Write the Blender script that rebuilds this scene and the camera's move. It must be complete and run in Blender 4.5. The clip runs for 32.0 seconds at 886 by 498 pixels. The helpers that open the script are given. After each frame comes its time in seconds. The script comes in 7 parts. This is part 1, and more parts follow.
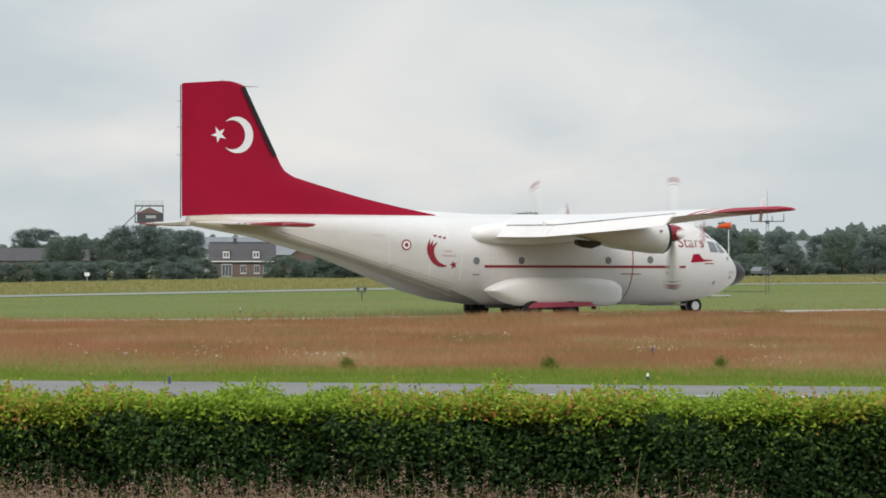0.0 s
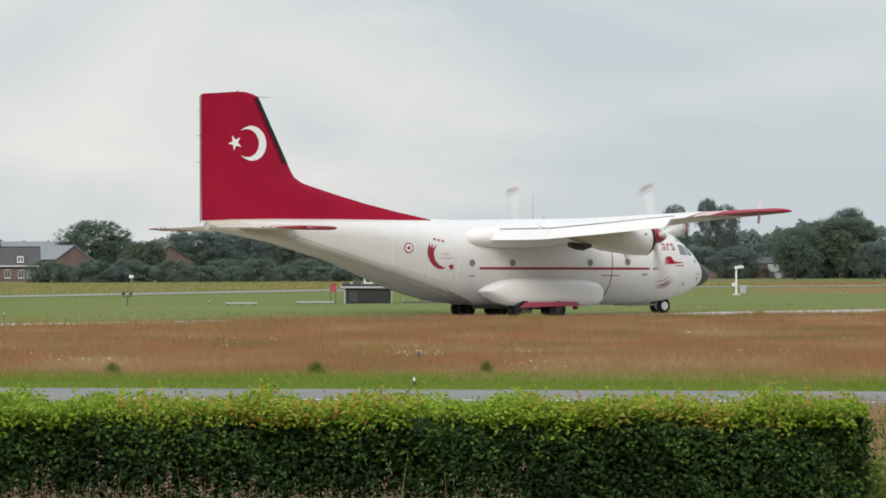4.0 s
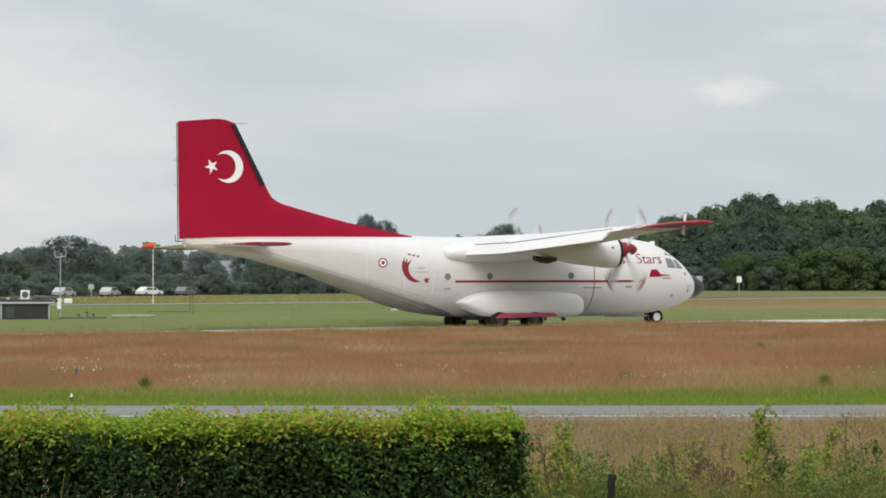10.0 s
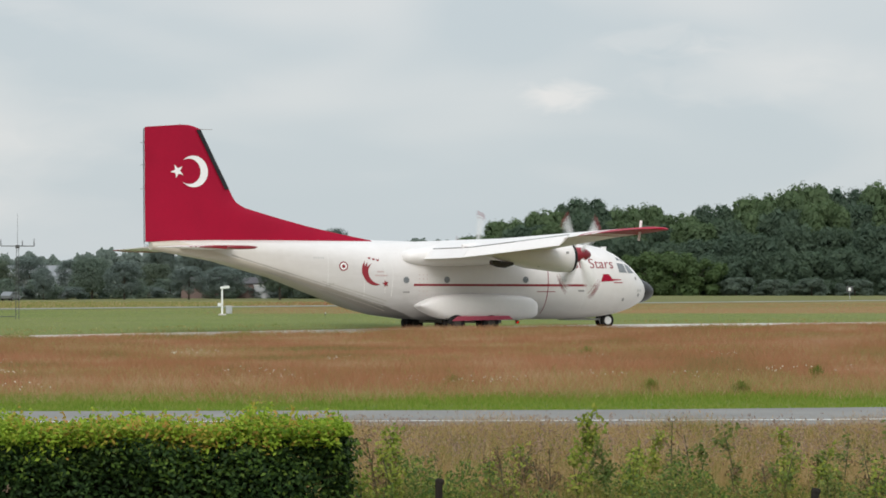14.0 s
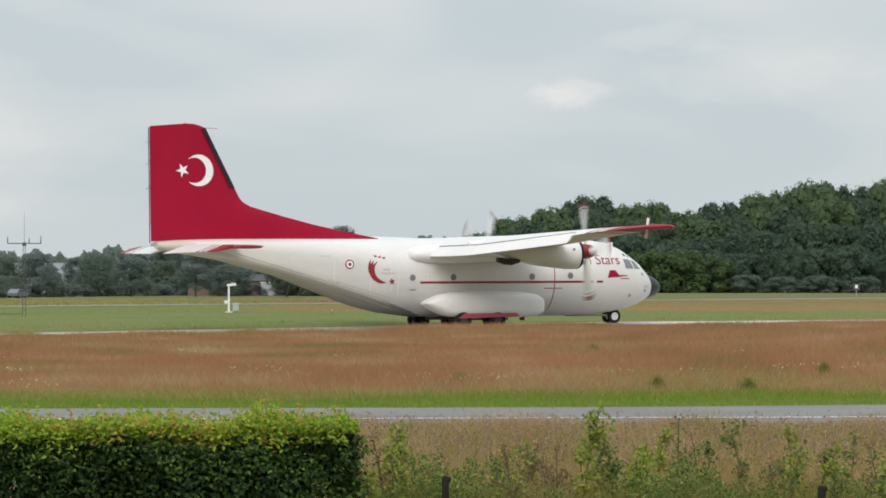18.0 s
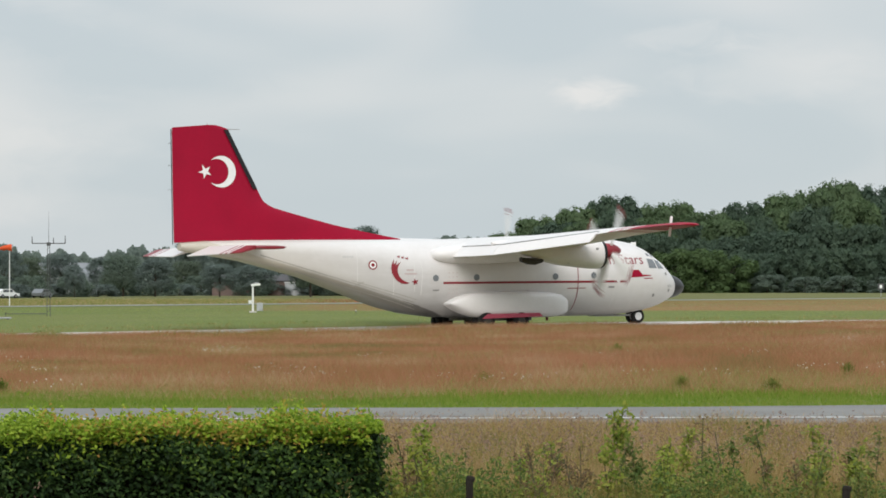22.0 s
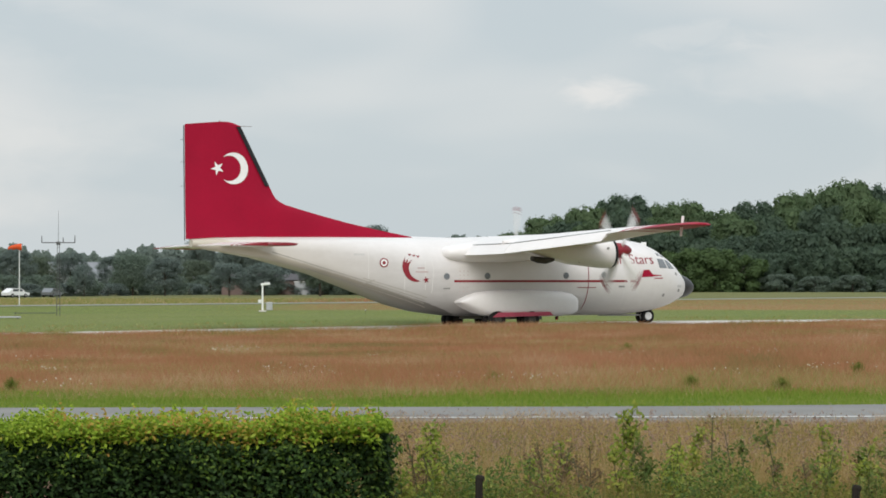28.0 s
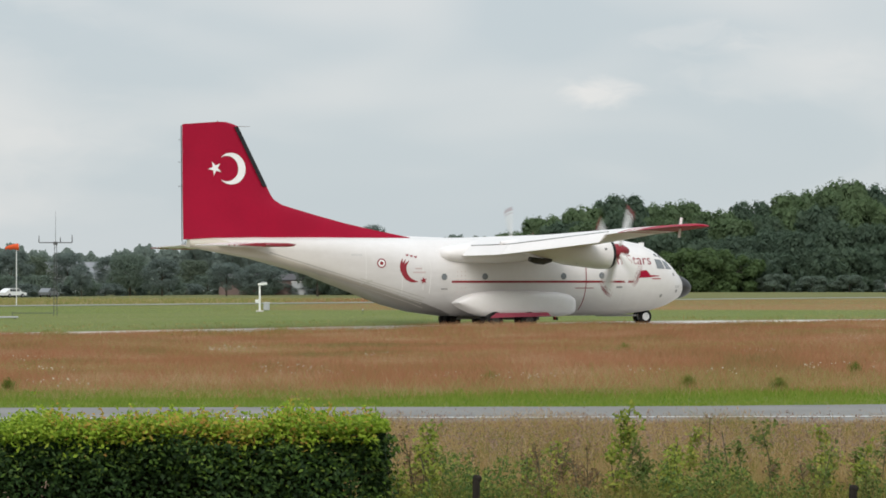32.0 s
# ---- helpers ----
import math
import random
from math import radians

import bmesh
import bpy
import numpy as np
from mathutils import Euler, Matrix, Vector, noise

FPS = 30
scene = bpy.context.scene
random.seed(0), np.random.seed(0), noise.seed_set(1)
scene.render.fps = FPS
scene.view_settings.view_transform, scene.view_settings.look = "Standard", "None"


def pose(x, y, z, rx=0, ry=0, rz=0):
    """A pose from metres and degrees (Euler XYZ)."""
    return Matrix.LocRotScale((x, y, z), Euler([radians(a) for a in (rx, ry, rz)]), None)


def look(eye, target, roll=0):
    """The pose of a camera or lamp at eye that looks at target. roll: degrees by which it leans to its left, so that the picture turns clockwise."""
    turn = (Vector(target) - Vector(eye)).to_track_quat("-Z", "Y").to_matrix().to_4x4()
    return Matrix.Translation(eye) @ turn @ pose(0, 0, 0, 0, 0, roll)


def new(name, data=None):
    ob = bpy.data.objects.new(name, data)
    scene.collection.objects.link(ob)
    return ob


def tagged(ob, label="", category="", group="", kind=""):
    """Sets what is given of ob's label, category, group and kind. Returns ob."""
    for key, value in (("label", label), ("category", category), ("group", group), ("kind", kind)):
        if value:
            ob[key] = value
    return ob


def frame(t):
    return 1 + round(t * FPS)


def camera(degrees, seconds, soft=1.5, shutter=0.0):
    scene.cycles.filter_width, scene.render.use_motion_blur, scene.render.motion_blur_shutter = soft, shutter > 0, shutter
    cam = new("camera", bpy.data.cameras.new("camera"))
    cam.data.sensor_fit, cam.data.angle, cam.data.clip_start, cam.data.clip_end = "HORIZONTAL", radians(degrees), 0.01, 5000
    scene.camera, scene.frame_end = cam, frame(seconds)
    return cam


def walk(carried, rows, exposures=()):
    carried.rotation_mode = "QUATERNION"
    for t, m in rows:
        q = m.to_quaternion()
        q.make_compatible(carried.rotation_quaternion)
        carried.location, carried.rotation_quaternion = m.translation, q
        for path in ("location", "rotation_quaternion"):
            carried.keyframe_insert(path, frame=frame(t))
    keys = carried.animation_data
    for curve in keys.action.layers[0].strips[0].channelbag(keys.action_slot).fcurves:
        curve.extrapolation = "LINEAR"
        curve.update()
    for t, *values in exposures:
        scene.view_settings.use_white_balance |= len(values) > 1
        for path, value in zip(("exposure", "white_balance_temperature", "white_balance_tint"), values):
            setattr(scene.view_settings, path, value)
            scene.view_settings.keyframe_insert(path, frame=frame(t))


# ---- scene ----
CAM = (
    (0, -13.398, 0.229),
    (0.5, -12.799, 0.246),
    (1, -12.220, 0.262),
    (1.5, -11.647, 0.276),
    (2, -11.088, 0.290),
    (2.5, -10.510, 0.287),
    (3, -9.963, 0.304),
    (3.5, -9.475, 0.312),
    (5.5, -7.674, 0.346),
    (6, -7.172, 0.361),
    (6.5, -6.538, 0.361),
    (7, -5.793, 0.373),
    (7.5, -5.065, 0.400),
    (8, -4.425, 0.431),
    (8.5, -3.896, 0.457),
    (9, -3.429, 0.474),
    (9.5, -2.979, 0.542),
    (10, -2.623, 0.604),
    (10.5, -2.343, 0.660),
    (11, -2.009, 0.691),
    (11.5, -1.580, 0.696),
    (12, -1.011, 0.698),
    (12.5, -0.452, 0.708),
    (13, 0.000, 0.712),
    (13.5, 0.354, 0.708),
    (14, 0.609, 0.695),
    (14.5, 0.743, 0.678),
    (16.5, 0.697, 0.646),
    (17, 0.630, 0.644),
    (17.5, 0.560, 0.646),
    (18, 0.484, 0.646),
    (18.5, 0.424, 0.658),
    (19, 0.355, 0.660),
    (19.5, 0.290, 0.660),
    (20, 0.226, 0.656),
    (20.5, 0.173, 0.649),
    (21, 0.124, 0.646),
    (21.5, 0.078, 0.644),
    (22, 0.034, 0.644),
    (22.5, -0.003, 0.646),
    (23, -0.033, 0.644),
    (23.5, -0.061, 0.644),
    (24, -0.079, 0.637),
    (24.5, -0.107, 0.635),
    (25, -0.116, 0.642),
    (25.5, -0.128, 0.635),
    (27.5, -0.146, 0.630),
    (28, -0.146, 0.630),
    (28.5, -0.146, 0.630),
    (29, -0.146, 0.630),
    (29.5, -0.130, 0.628),
    (30, -0.126, 0.630),
    (30.5, -0.108, 0.632),
    (31, -0.095, 0.632),
    (31.5, -0.093, 0.628),
    (32, -0.093, 0.630),
)
TAXI = (
    (0, -21.55, 157.44, -0.193, 0.77, 0.17, 43.37),
    (0.5, -20.57, 158.95, -0.187, 0.69, 0.20, 44.66),
    (1, -19.53, 160.39, -0.184, 0.63, 0.23, 45.46),
    (1.5, -18.39, 161.75, -0.172, 0.56, 0.22, 45.72),
    (2, -17.24, 163.03, -0.152, 0.50, 0.20, 45.87),
    (2.5, -16.02, 164.23, -0.134, 0.45, 0.18, 45.83),
    (3, -14.73, 165.35, -0.108, 0.38, 0.16, 45.58),
    (3.5, -13.41, 166.40, -0.085, 0.32, 0.15, 45.08),
    (5.5, -7.18, 169.41, -0.046, 0.03, 0.02, 39.66),
    (6, -5.56, 170.12, -0.025, -0.04, 0.02, 38.28),
    (6.5, -3.96, 170.85, -0.001, -0.11, 0.00, 37.13),
    (7, -2.35, 171.57, 0.005, -0.15, -0.01, 35.97),
    (7.5, -0.72, 172.26, 0.004, -0.19, -0.02, 34.74),
    (8, 0.87, 172.90, 0.012, -0.25, -0.03, 33.50),
    (8.5, 2.46, 173.47, 0.037, -0.35, -0.05, 32.08),
    (9, 3.99, 173.98, 0.053, -0.41, -0.06, 30.75),
    (9.5, 5.47, 174.47, 0.067, -0.41, -0.09, 29.67),
    (10, 6.83, 174.98, 0.079, -0.39, -0.12, 29.02),
    (10.5, 8.13, 175.49, 0.104, -0.39, -0.13, 28.60),
    (11, 9.37, 176.02, 0.118, -0.38, -0.14, 28.26),
    (11.5, 10.56, 176.57, 0.122, -0.36, -0.12, 28.04),
    (12, 11.65, 177.08, 0.116, -0.32, -0.05, 27.75),
    (12.5, 12.58, 177.59, 0.100, -0.27, 0.01, 27.66),
    (13, 13.33, 178.06, 0.090, -0.24, 0.06, 27.59),
    (13.5, 13.87, 178.49, 0.089, -0.23, 0.11, 27.58),
    (14, 14.15, 178.86, 0.091, -0.21, 0.14, 27.42),
    (14.5, 14.23, 179.17, 0.090, -0.19, 0.12, 27.07),
    (16.5, 14.21, 178.93, 0.174, -0.24, -0.17, 27.20),
    (17, 14.16, 178.79, 0.188, -0.20, -0.22, 27.32),
    (17.5, 14.14, 178.64, 0.198, -0.14, -0.25, 27.46),
    (18, 14.13, 178.50, 0.206, -0.08, -0.28, 27.53),
    (18.5, 14.13, 178.40, 0.218, -0.04, -0.34, 27.59),
    (19, 14.13, 178.35, 0.229, -0.05, -0.43, 27.53),
    (19.5, 14.11, 178.34, 0.231, -0.12, -0.46, 27.54),
    (20, 14.12, 178.34, 0.234, -0.22, -0.45, 27.60),
    (20.5, 14.11, 178.34, 0.229, -0.30, -0.46, 27.61),
    (21, 14.11, 178.34, 0.224, -0.36, -0.46, 27.57),
    (21.5, 14.12, 178.32, 0.221, -0.40, -0.46, 27.57),
    (22, 14.10, 178.29, 0.218, -0.41, -0.46, 27.55),
    (22.5, 14.10, 178.26, 0.222, -0.42, -0.48, 27.66),
    (23, 14.09, 178.23, 0.231, -0.44, -0.51, 27.74),
    (23.5, 14.07, 178.20, 0.246, -0.46, -0.53, 27.76),
    (24, 14.09, 178.18, 0.253, -0.47, -0.54, 27.78),
    (24.5, 14.07, 178.18, 0.252, -0.45, -0.54, 27.76),
    (25, 14.10, 178.17, 0.249, -0.41, -0.51, 27.77),
    (25.5, 14.10, 178.16, 0.236, -0.34, -0.43, 27.78),
    (27.5, 14.11, 178.59, 0.160, -0.24, -0.02, 27.91),
    (28, 14.13, 178.62, 0.157, -0.27, -0.05, 27.67),
    (28.5, 14.14, 178.64, 0.156, -0.30, -0.06, 27.58),
    (29, 14.15, 178.66, 0.156, -0.33, -0.06, 27.53),
    (29.5, 14.17, 178.65, 0.151, -0.34, -0.04, 27.47),
    (30, 14.17, 178.64, 0.141, -0.31, -0.02, 27.49),
    (30.5, 14.18, 178.59, 0.125, -0.25, 0.00, 27.49),
    (31, 14.17, 178.55, 0.122, -0.20, -0.00, 27.57),
    (31.5, 14.14, 178.51, 0.127, -0.15, -0.02, 27.68),
    (32, 14.13, 178.46, 0.131, -0.10, -0.04, 27.77),
)
ELEV = ((0, 0), (14.5, 0), (16.5, 9), (17.5, 10), (18, 15), (19, 18), (24.5, 18), (25.5, 15), (27.5, 5), (28, 3), (30, 1), (32, 1))
EYE = 2.64
cam = camera(16.52, 32.0, soft=1.7, shutter=0.28)
walk(cam, [(t, pose(0, 0, EYE, 90 + tilt, 0, -pan)) for t, pan, tilt in CAM])

# ---- light ----
world = bpy.data.worlds.new("overcast_sky")
scene.world = world
world.use_nodes = True
wt = world.node_tree
wt.nodes.clear()
SUN_EL, SUN_AZ = radians(37), radians(184)   # azimuth from +y towards +x


def nd(tree, kind, **vals):
    n = tree.nodes.new(kind)
    for k, v in vals.items():
        if k in n.inputs:
            n.inputs[k].default_value = v
    return n


def sky_world():
    out = wt.nodes.new("ShaderNodeOutputWorld")
    bg = wt.nodes.new("ShaderNodeBackground")
    sky = wt.nodes.new("ShaderNodeTexSky")
    sky.sky_type = "NISHITA"
    sky.sun_disc = False
    sky.sun_elevation, sky.sun_rotation = SUN_EL, SUN_AZ
    dim = wt.nodes.new("ShaderNodeMix")
    dim.data_type, dim.blend_type = "RGBA", "MULTIPLY"
    dim.inputs[0].default_value = 1
    dim.inputs[7].default_value = (0.1, 0.1, 0.1, 1)
    tc = wt.nodes.new("ShaderNodeTexCoord")
    L = wt.links.new

    def math_n(op, p, q, clamp=False):
        n = wt.nodes.new("ShaderNodeMath")
        n.operation, n.use_clamp = op, clamp
        for k, v in enumerate((p, q)):
            if isinstance(v, (int, float)):
                n.inputs[k].default_value = v
            else:
                L(v, n.inputs[k])
        return n.outputs[0]

    def cloud_noise(scale, shift, detail):
        mp = wt.nodes.new("ShaderNodeMapping")
        mp.inputs["Scale"].default_value = scale
        mp.inputs["Location"].default_value = shift
        nz = nd(wt, "ShaderNodeTexNoise", Scale=1.0, Detail=detail, Roughness=0.55, Distortion=0.5)
        L(tc.outputs["Generated"], mp.inputs["Vector"])
        L(mp.outputs[0], nz.inputs["Vector"])
        return nz.outputs["Fac"]

    def puff(az, el, wx, wz, amount, ragged=1.6):
        """A soft cloud round a direction of the sky, frayed by noise."""
        sub = wt.nodes.new("ShaderNodeVectorMath")
        sub.operation = "SUBTRACT"
        e, b = radians(el), radians(az)
        sub.inputs[1].default_value = (math.sin(b) * math.cos(e), math.cos(b) * math.cos(e), math.sin(e))
        mul = wt.nodes.new("ShaderNodeVectorMath")
        mul.operation = "MULTIPLY"
        mul.inputs[1].default_value = (1 / wx, 1 / wx, 1 / wz)
        ln = wt.nodes.new("ShaderNodeVectorMath")
        ln.operation = "LENGTH"
        L(tc.outputs["Generated"], sub.inputs[0])
        L(sub.outputs[0], mul.inputs[0])
        L(mul.outputs[0], ln.inputs[0])
        fray = math_n("MULTIPLY", math_n("SUBTRACT", cloud_noise((60, 60, 130), (2, 1, 5), 4.0), 0.5), ragged)
        mr = wt.nodes.new("ShaderNodeMapRange")
        mr.interpolation_type = "SMOOTHSTEP"
        mr.inputs[1].default_value, mr.inputs[2].default_value = 1.15, 0.25
        mr.inputs[3].default_value, mr.inputs[4].default_value = 0.0, amount
        L(math_n("ADD", ln.outputs["Value"], fray), mr.inputs[0])
        return mr.outputs[0]

    broad = cloud_noise((6, 6, 18), (1.3, 0.4, 0.35), 2.0)
    small = cloud_noise((18, 18, 60), (4.1, 2.2, 1.0), 3.0)
    fac = math_n("ADD", math_n("MULTIPLY", broad, 0.94), math_n("MULTIPLY", small, 0.06))
    fac = math_n("ADD", fac, puff(2.75, 3.55, 0.0155, 0.0056, 0.21))
    fac = math_n("ADD", fac, puff(-6.0, 3.6, 0.055, 0.010, -0.07, 0.8))
    fac = math_n("ADD", fac, puff(6.2, 3.9, 0.040, 0.013, 0.13, 0.8))
    fac = math_n("ADD", fac, puff(4.6, 4.6, 0.020, 0.006, 0.10))
    fac = math_n("ADD", fac, puff(-15.0, 3.6, 0.17, 0.07, 0.26, 0.35))
    rp = wt.nodes.new("ShaderNodeValToRGB")
    e = rp.color_ramp.elements
    e[0].position, e[0].color = 0.30, (0.535, 0.605, 0.645, 1)
    e[1].position, e[1].color = 0.84, (0.84, 0.82, 0.80, 1)
    mid = rp.color_ramp.elements.new(0.50)
    mid.color = (0.568, 0.63, 0.665, 1)
    mx = wt.nodes.new("ShaderNodeMix")
    mx.data_type = "RGBA"
    mx.inputs[0].default_value = 0.93
    L(fac, rp.inputs[0])
    L(sky.outputs[0], dim.inputs[6])
    L(dim.outputs[2], mx.inputs[6])
    L(rp.outputs[0], mx.inputs[7])
    L(mx.outputs[2], bg.inputs["Color"])
    # an overcast sky grows brighter from the horizon to the zenith
    sep = wt.nodes.new("ShaderNodeSeparateXYZ")
    L(tc.outputs["Generated"], sep.inputs[0])
    rise = wt.nodes.new("ShaderNodeMapRange")
    rise.inputs[1].default_value, rise.inputs[2].default_value = 0.10, 1.0
    rise.inputs[3].default_value, rise.inputs[4].default_value = 1.0, 2.0
    L(sep.outputs[2], rise.inputs[0])
    L(rise.outputs[0], bg.inputs["Strength"])
    L(bg.outputs[0], out.inputs[0])


sky_world()
sun_data = bpy.data.lights.new("sun", "SUN")
sun_data.energy, sun_data.angle, sun_data.color = 1.9, radians(35), (1.0, 0.96, 0.9)
sun = new("sun", sun_data)
sdir = Vector((math.sin(SUN_AZ) * math.cos(SUN_EL), math.cos(SUN_AZ) * math.cos(SUN_EL), math.sin(SUN_EL)))
sun.matrix_world = look(sdir * 200, (0, 0, 0))
scene.view_settings.exposure = 0.0


# ---- materials ----
def mat(name, c1, c2=None, rough=0.6, metal=0.0, scale=4.0, scale2=40.0, bump=0.0, island=0.0, spec=0.5, lo=0.35, hi=0.65, coords="Object", dirt=None, stretch=None, transl=0.0):
    """Two-scale procedural surface: c1 to c2 by coarse and fine noise, optional spread per island."""
    m = bpy.data.materials.new(name)
    m.use_nodes = True
    t = m.node_tree
    b = t.nodes["Principled BSDF"]
    b.inputs["Roughness"].default_value = rough
    b.inputs["Metallic"].default_value = metal
    b.inputs["Specular IOR Level"].default_value = spec
    c2 = c2 or tuple(x * 0.8 for x in c1)
    L = t.links.new
    tc = t.nodes.new("ShaderNodeTexCoord")
    src = tc.outputs[coords]
    if stretch:
        mp = t.nodes.new("ShaderNodeMapping")
        mp.inputs["Scale"].default_value = stretch
        L(src, mp.inputs["Vector"])
        src = mp.outputs[0]
    n1 = nd(t, "ShaderNodeTexNoise", Scale=scale, Detail=5.0, Roughness=0.6)
    n2 = nd(t, "ShaderNodeTexNoise", Scale=scale2, Detail=3.0, Roughness=0.6)
    L(src, n1.inputs["Vector"])
    L(src, n2.inputs["Vector"])
    ad = t.nodes.new("ShaderNodeMath")
    ad.operation = "MULTIPLY_ADD"
    ad.inputs[1].default_value = 0.4
    L(n2.outputs["Fac"], ad.inputs[0])
    sc = t.nodes.new("ShaderNodeMath")
    sc.operation = "MULTIPLY"
    sc.inputs[1].default_value = 0.6
    L(n1.outputs["Fac"], sc.inputs[0])
    L(sc.outputs[0], ad.inputs[2])
    fac = ad.outputs[0]
    if island:
        g = t.nodes.new("ShaderNodeNewGeometry")
        a2 = t.nodes.new("ShaderNodeMath")
        a2.operation = "MULTIPLY_ADD"
        a2.inputs[1].default_value = island
        L(g.outputs["Random Per Island"], a2.inputs[0])
        a3 = t.nodes.new("ShaderNodeMath")
        a3.operation = "ADD"
        a3.inputs[1].default_value = -island / 2
        L(fac, a3.inputs[0])
        L(a3.outputs[0], a2.inputs[2])
        fac = a2.outputs[0]
    rp = t.nodes.new("ShaderNodeValToRGB")
    e = rp.color_ramp.elements
    e[0].position, e[0].color = lo, (*c1, 1)
    e[1].position, e[1].color = hi, (*c2, 1)
    L(fac, rp.inputs[0])
    L(rp.outputs[0], b.inputs["Base Color"])
    if bump:
        bp = t.nodes.new("ShaderNodeBump")
        bp.inputs["Strength"].default_value = bump
        bp.inputs["Distance"].default_value = 0.02
        L(n2.outputs["Fac"], bp.inputs["Height"])
        L(bp.outputs[0], b.inputs["Normal"])
    if transl:
        tr = t.nodes.new("ShaderNodeBsdfTranslucent")
        L(rp.outputs[0], tr.inputs["Color"])
        ms = t.nodes.new("ShaderNodeMixShader")
        ms.inputs[0].default_value = transl
        L(b.outputs[0], ms.inputs[1])
        L(tr.outputs[0], ms.inputs[2])
        L(ms.outputs[0], t.nodes["Material Output"].inputs["Surface"])
    return m


M_WHITE = mat("white_aircraft_paint", (0.775, 0.742, 0.728), (0.71, 0.675, 0.658), 0.38, scale=0.5, scale2=7, lo=0.3, hi=0.7)
M_BELLY = mat("dirty_white_paint", (0.47, 0.44, 0.385), (0.36, 0.335, 0.29), 0.5, scale=0.7, scale2=5, stretch=(0.4, 2, 2))
M_RED = mat("red_aircraft_paint", (0.34, 0.005, 0.030), (0.29, 0.005, 0.027), 0.5, scale=0.5, scale2=6, spec=0.14)


def grimy_shaded_fuselage():
    """White paint that turns into a belly of grime and painted shade under the sloping rear ramp."""
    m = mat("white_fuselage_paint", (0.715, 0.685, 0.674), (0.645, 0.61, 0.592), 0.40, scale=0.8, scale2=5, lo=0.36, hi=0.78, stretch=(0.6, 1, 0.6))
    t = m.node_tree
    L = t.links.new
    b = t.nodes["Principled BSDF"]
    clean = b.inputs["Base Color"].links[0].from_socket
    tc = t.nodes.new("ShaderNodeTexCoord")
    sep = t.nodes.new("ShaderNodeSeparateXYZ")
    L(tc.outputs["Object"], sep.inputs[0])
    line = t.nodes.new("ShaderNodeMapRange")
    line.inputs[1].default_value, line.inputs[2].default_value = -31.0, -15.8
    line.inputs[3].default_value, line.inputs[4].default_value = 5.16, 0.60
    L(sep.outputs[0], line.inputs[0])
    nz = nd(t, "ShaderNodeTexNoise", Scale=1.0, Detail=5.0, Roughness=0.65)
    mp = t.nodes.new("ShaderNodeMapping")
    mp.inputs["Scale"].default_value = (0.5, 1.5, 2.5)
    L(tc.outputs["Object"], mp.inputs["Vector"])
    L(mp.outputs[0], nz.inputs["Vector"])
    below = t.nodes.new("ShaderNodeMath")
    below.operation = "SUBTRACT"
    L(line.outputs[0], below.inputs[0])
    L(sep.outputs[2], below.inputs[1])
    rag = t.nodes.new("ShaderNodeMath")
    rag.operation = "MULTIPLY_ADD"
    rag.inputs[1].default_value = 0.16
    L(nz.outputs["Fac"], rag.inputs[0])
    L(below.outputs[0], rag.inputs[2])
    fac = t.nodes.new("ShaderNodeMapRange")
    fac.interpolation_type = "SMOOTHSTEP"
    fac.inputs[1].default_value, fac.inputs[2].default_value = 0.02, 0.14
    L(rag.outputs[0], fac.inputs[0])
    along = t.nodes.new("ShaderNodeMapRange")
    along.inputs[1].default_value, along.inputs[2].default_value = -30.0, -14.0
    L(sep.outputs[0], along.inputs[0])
    # grime tones along the belly, deepened near the gear to paint its shade
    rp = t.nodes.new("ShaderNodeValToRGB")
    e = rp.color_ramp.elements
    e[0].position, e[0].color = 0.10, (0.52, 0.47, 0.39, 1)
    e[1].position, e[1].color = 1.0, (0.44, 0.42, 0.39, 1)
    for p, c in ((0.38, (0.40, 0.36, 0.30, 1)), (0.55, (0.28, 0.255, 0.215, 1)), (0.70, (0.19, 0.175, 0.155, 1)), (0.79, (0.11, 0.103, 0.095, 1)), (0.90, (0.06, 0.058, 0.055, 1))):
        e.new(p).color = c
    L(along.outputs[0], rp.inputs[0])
    # thin film above the ramp's edge, dirt plus painted aft shade, fading upwards
    film_shade = t.nodes.new("ShaderNodeMapRange")
    film_shade.interpolation_type = "SMOOTHSTEP"
    film_shade.inputs[1].default_value, film_shade.inputs[2].default_value = -3.0, 0.4
    film_shade.inputs[3].default_value, film_shade.inputs[4].default_value = 0.0, 0.52
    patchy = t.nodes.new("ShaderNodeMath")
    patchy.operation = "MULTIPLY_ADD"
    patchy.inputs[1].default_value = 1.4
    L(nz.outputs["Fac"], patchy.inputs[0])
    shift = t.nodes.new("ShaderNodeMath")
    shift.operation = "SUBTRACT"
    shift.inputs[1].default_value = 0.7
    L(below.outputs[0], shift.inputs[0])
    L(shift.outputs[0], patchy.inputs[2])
    L(patchy.outputs[0], film_shade.inputs[0])
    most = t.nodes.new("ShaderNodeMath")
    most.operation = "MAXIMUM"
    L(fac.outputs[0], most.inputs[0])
    L(film_shade.outputs[0], most.inputs[1])
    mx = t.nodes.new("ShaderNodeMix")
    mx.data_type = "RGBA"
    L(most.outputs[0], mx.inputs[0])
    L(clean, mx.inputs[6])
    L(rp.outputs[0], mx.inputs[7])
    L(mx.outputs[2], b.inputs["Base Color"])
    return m


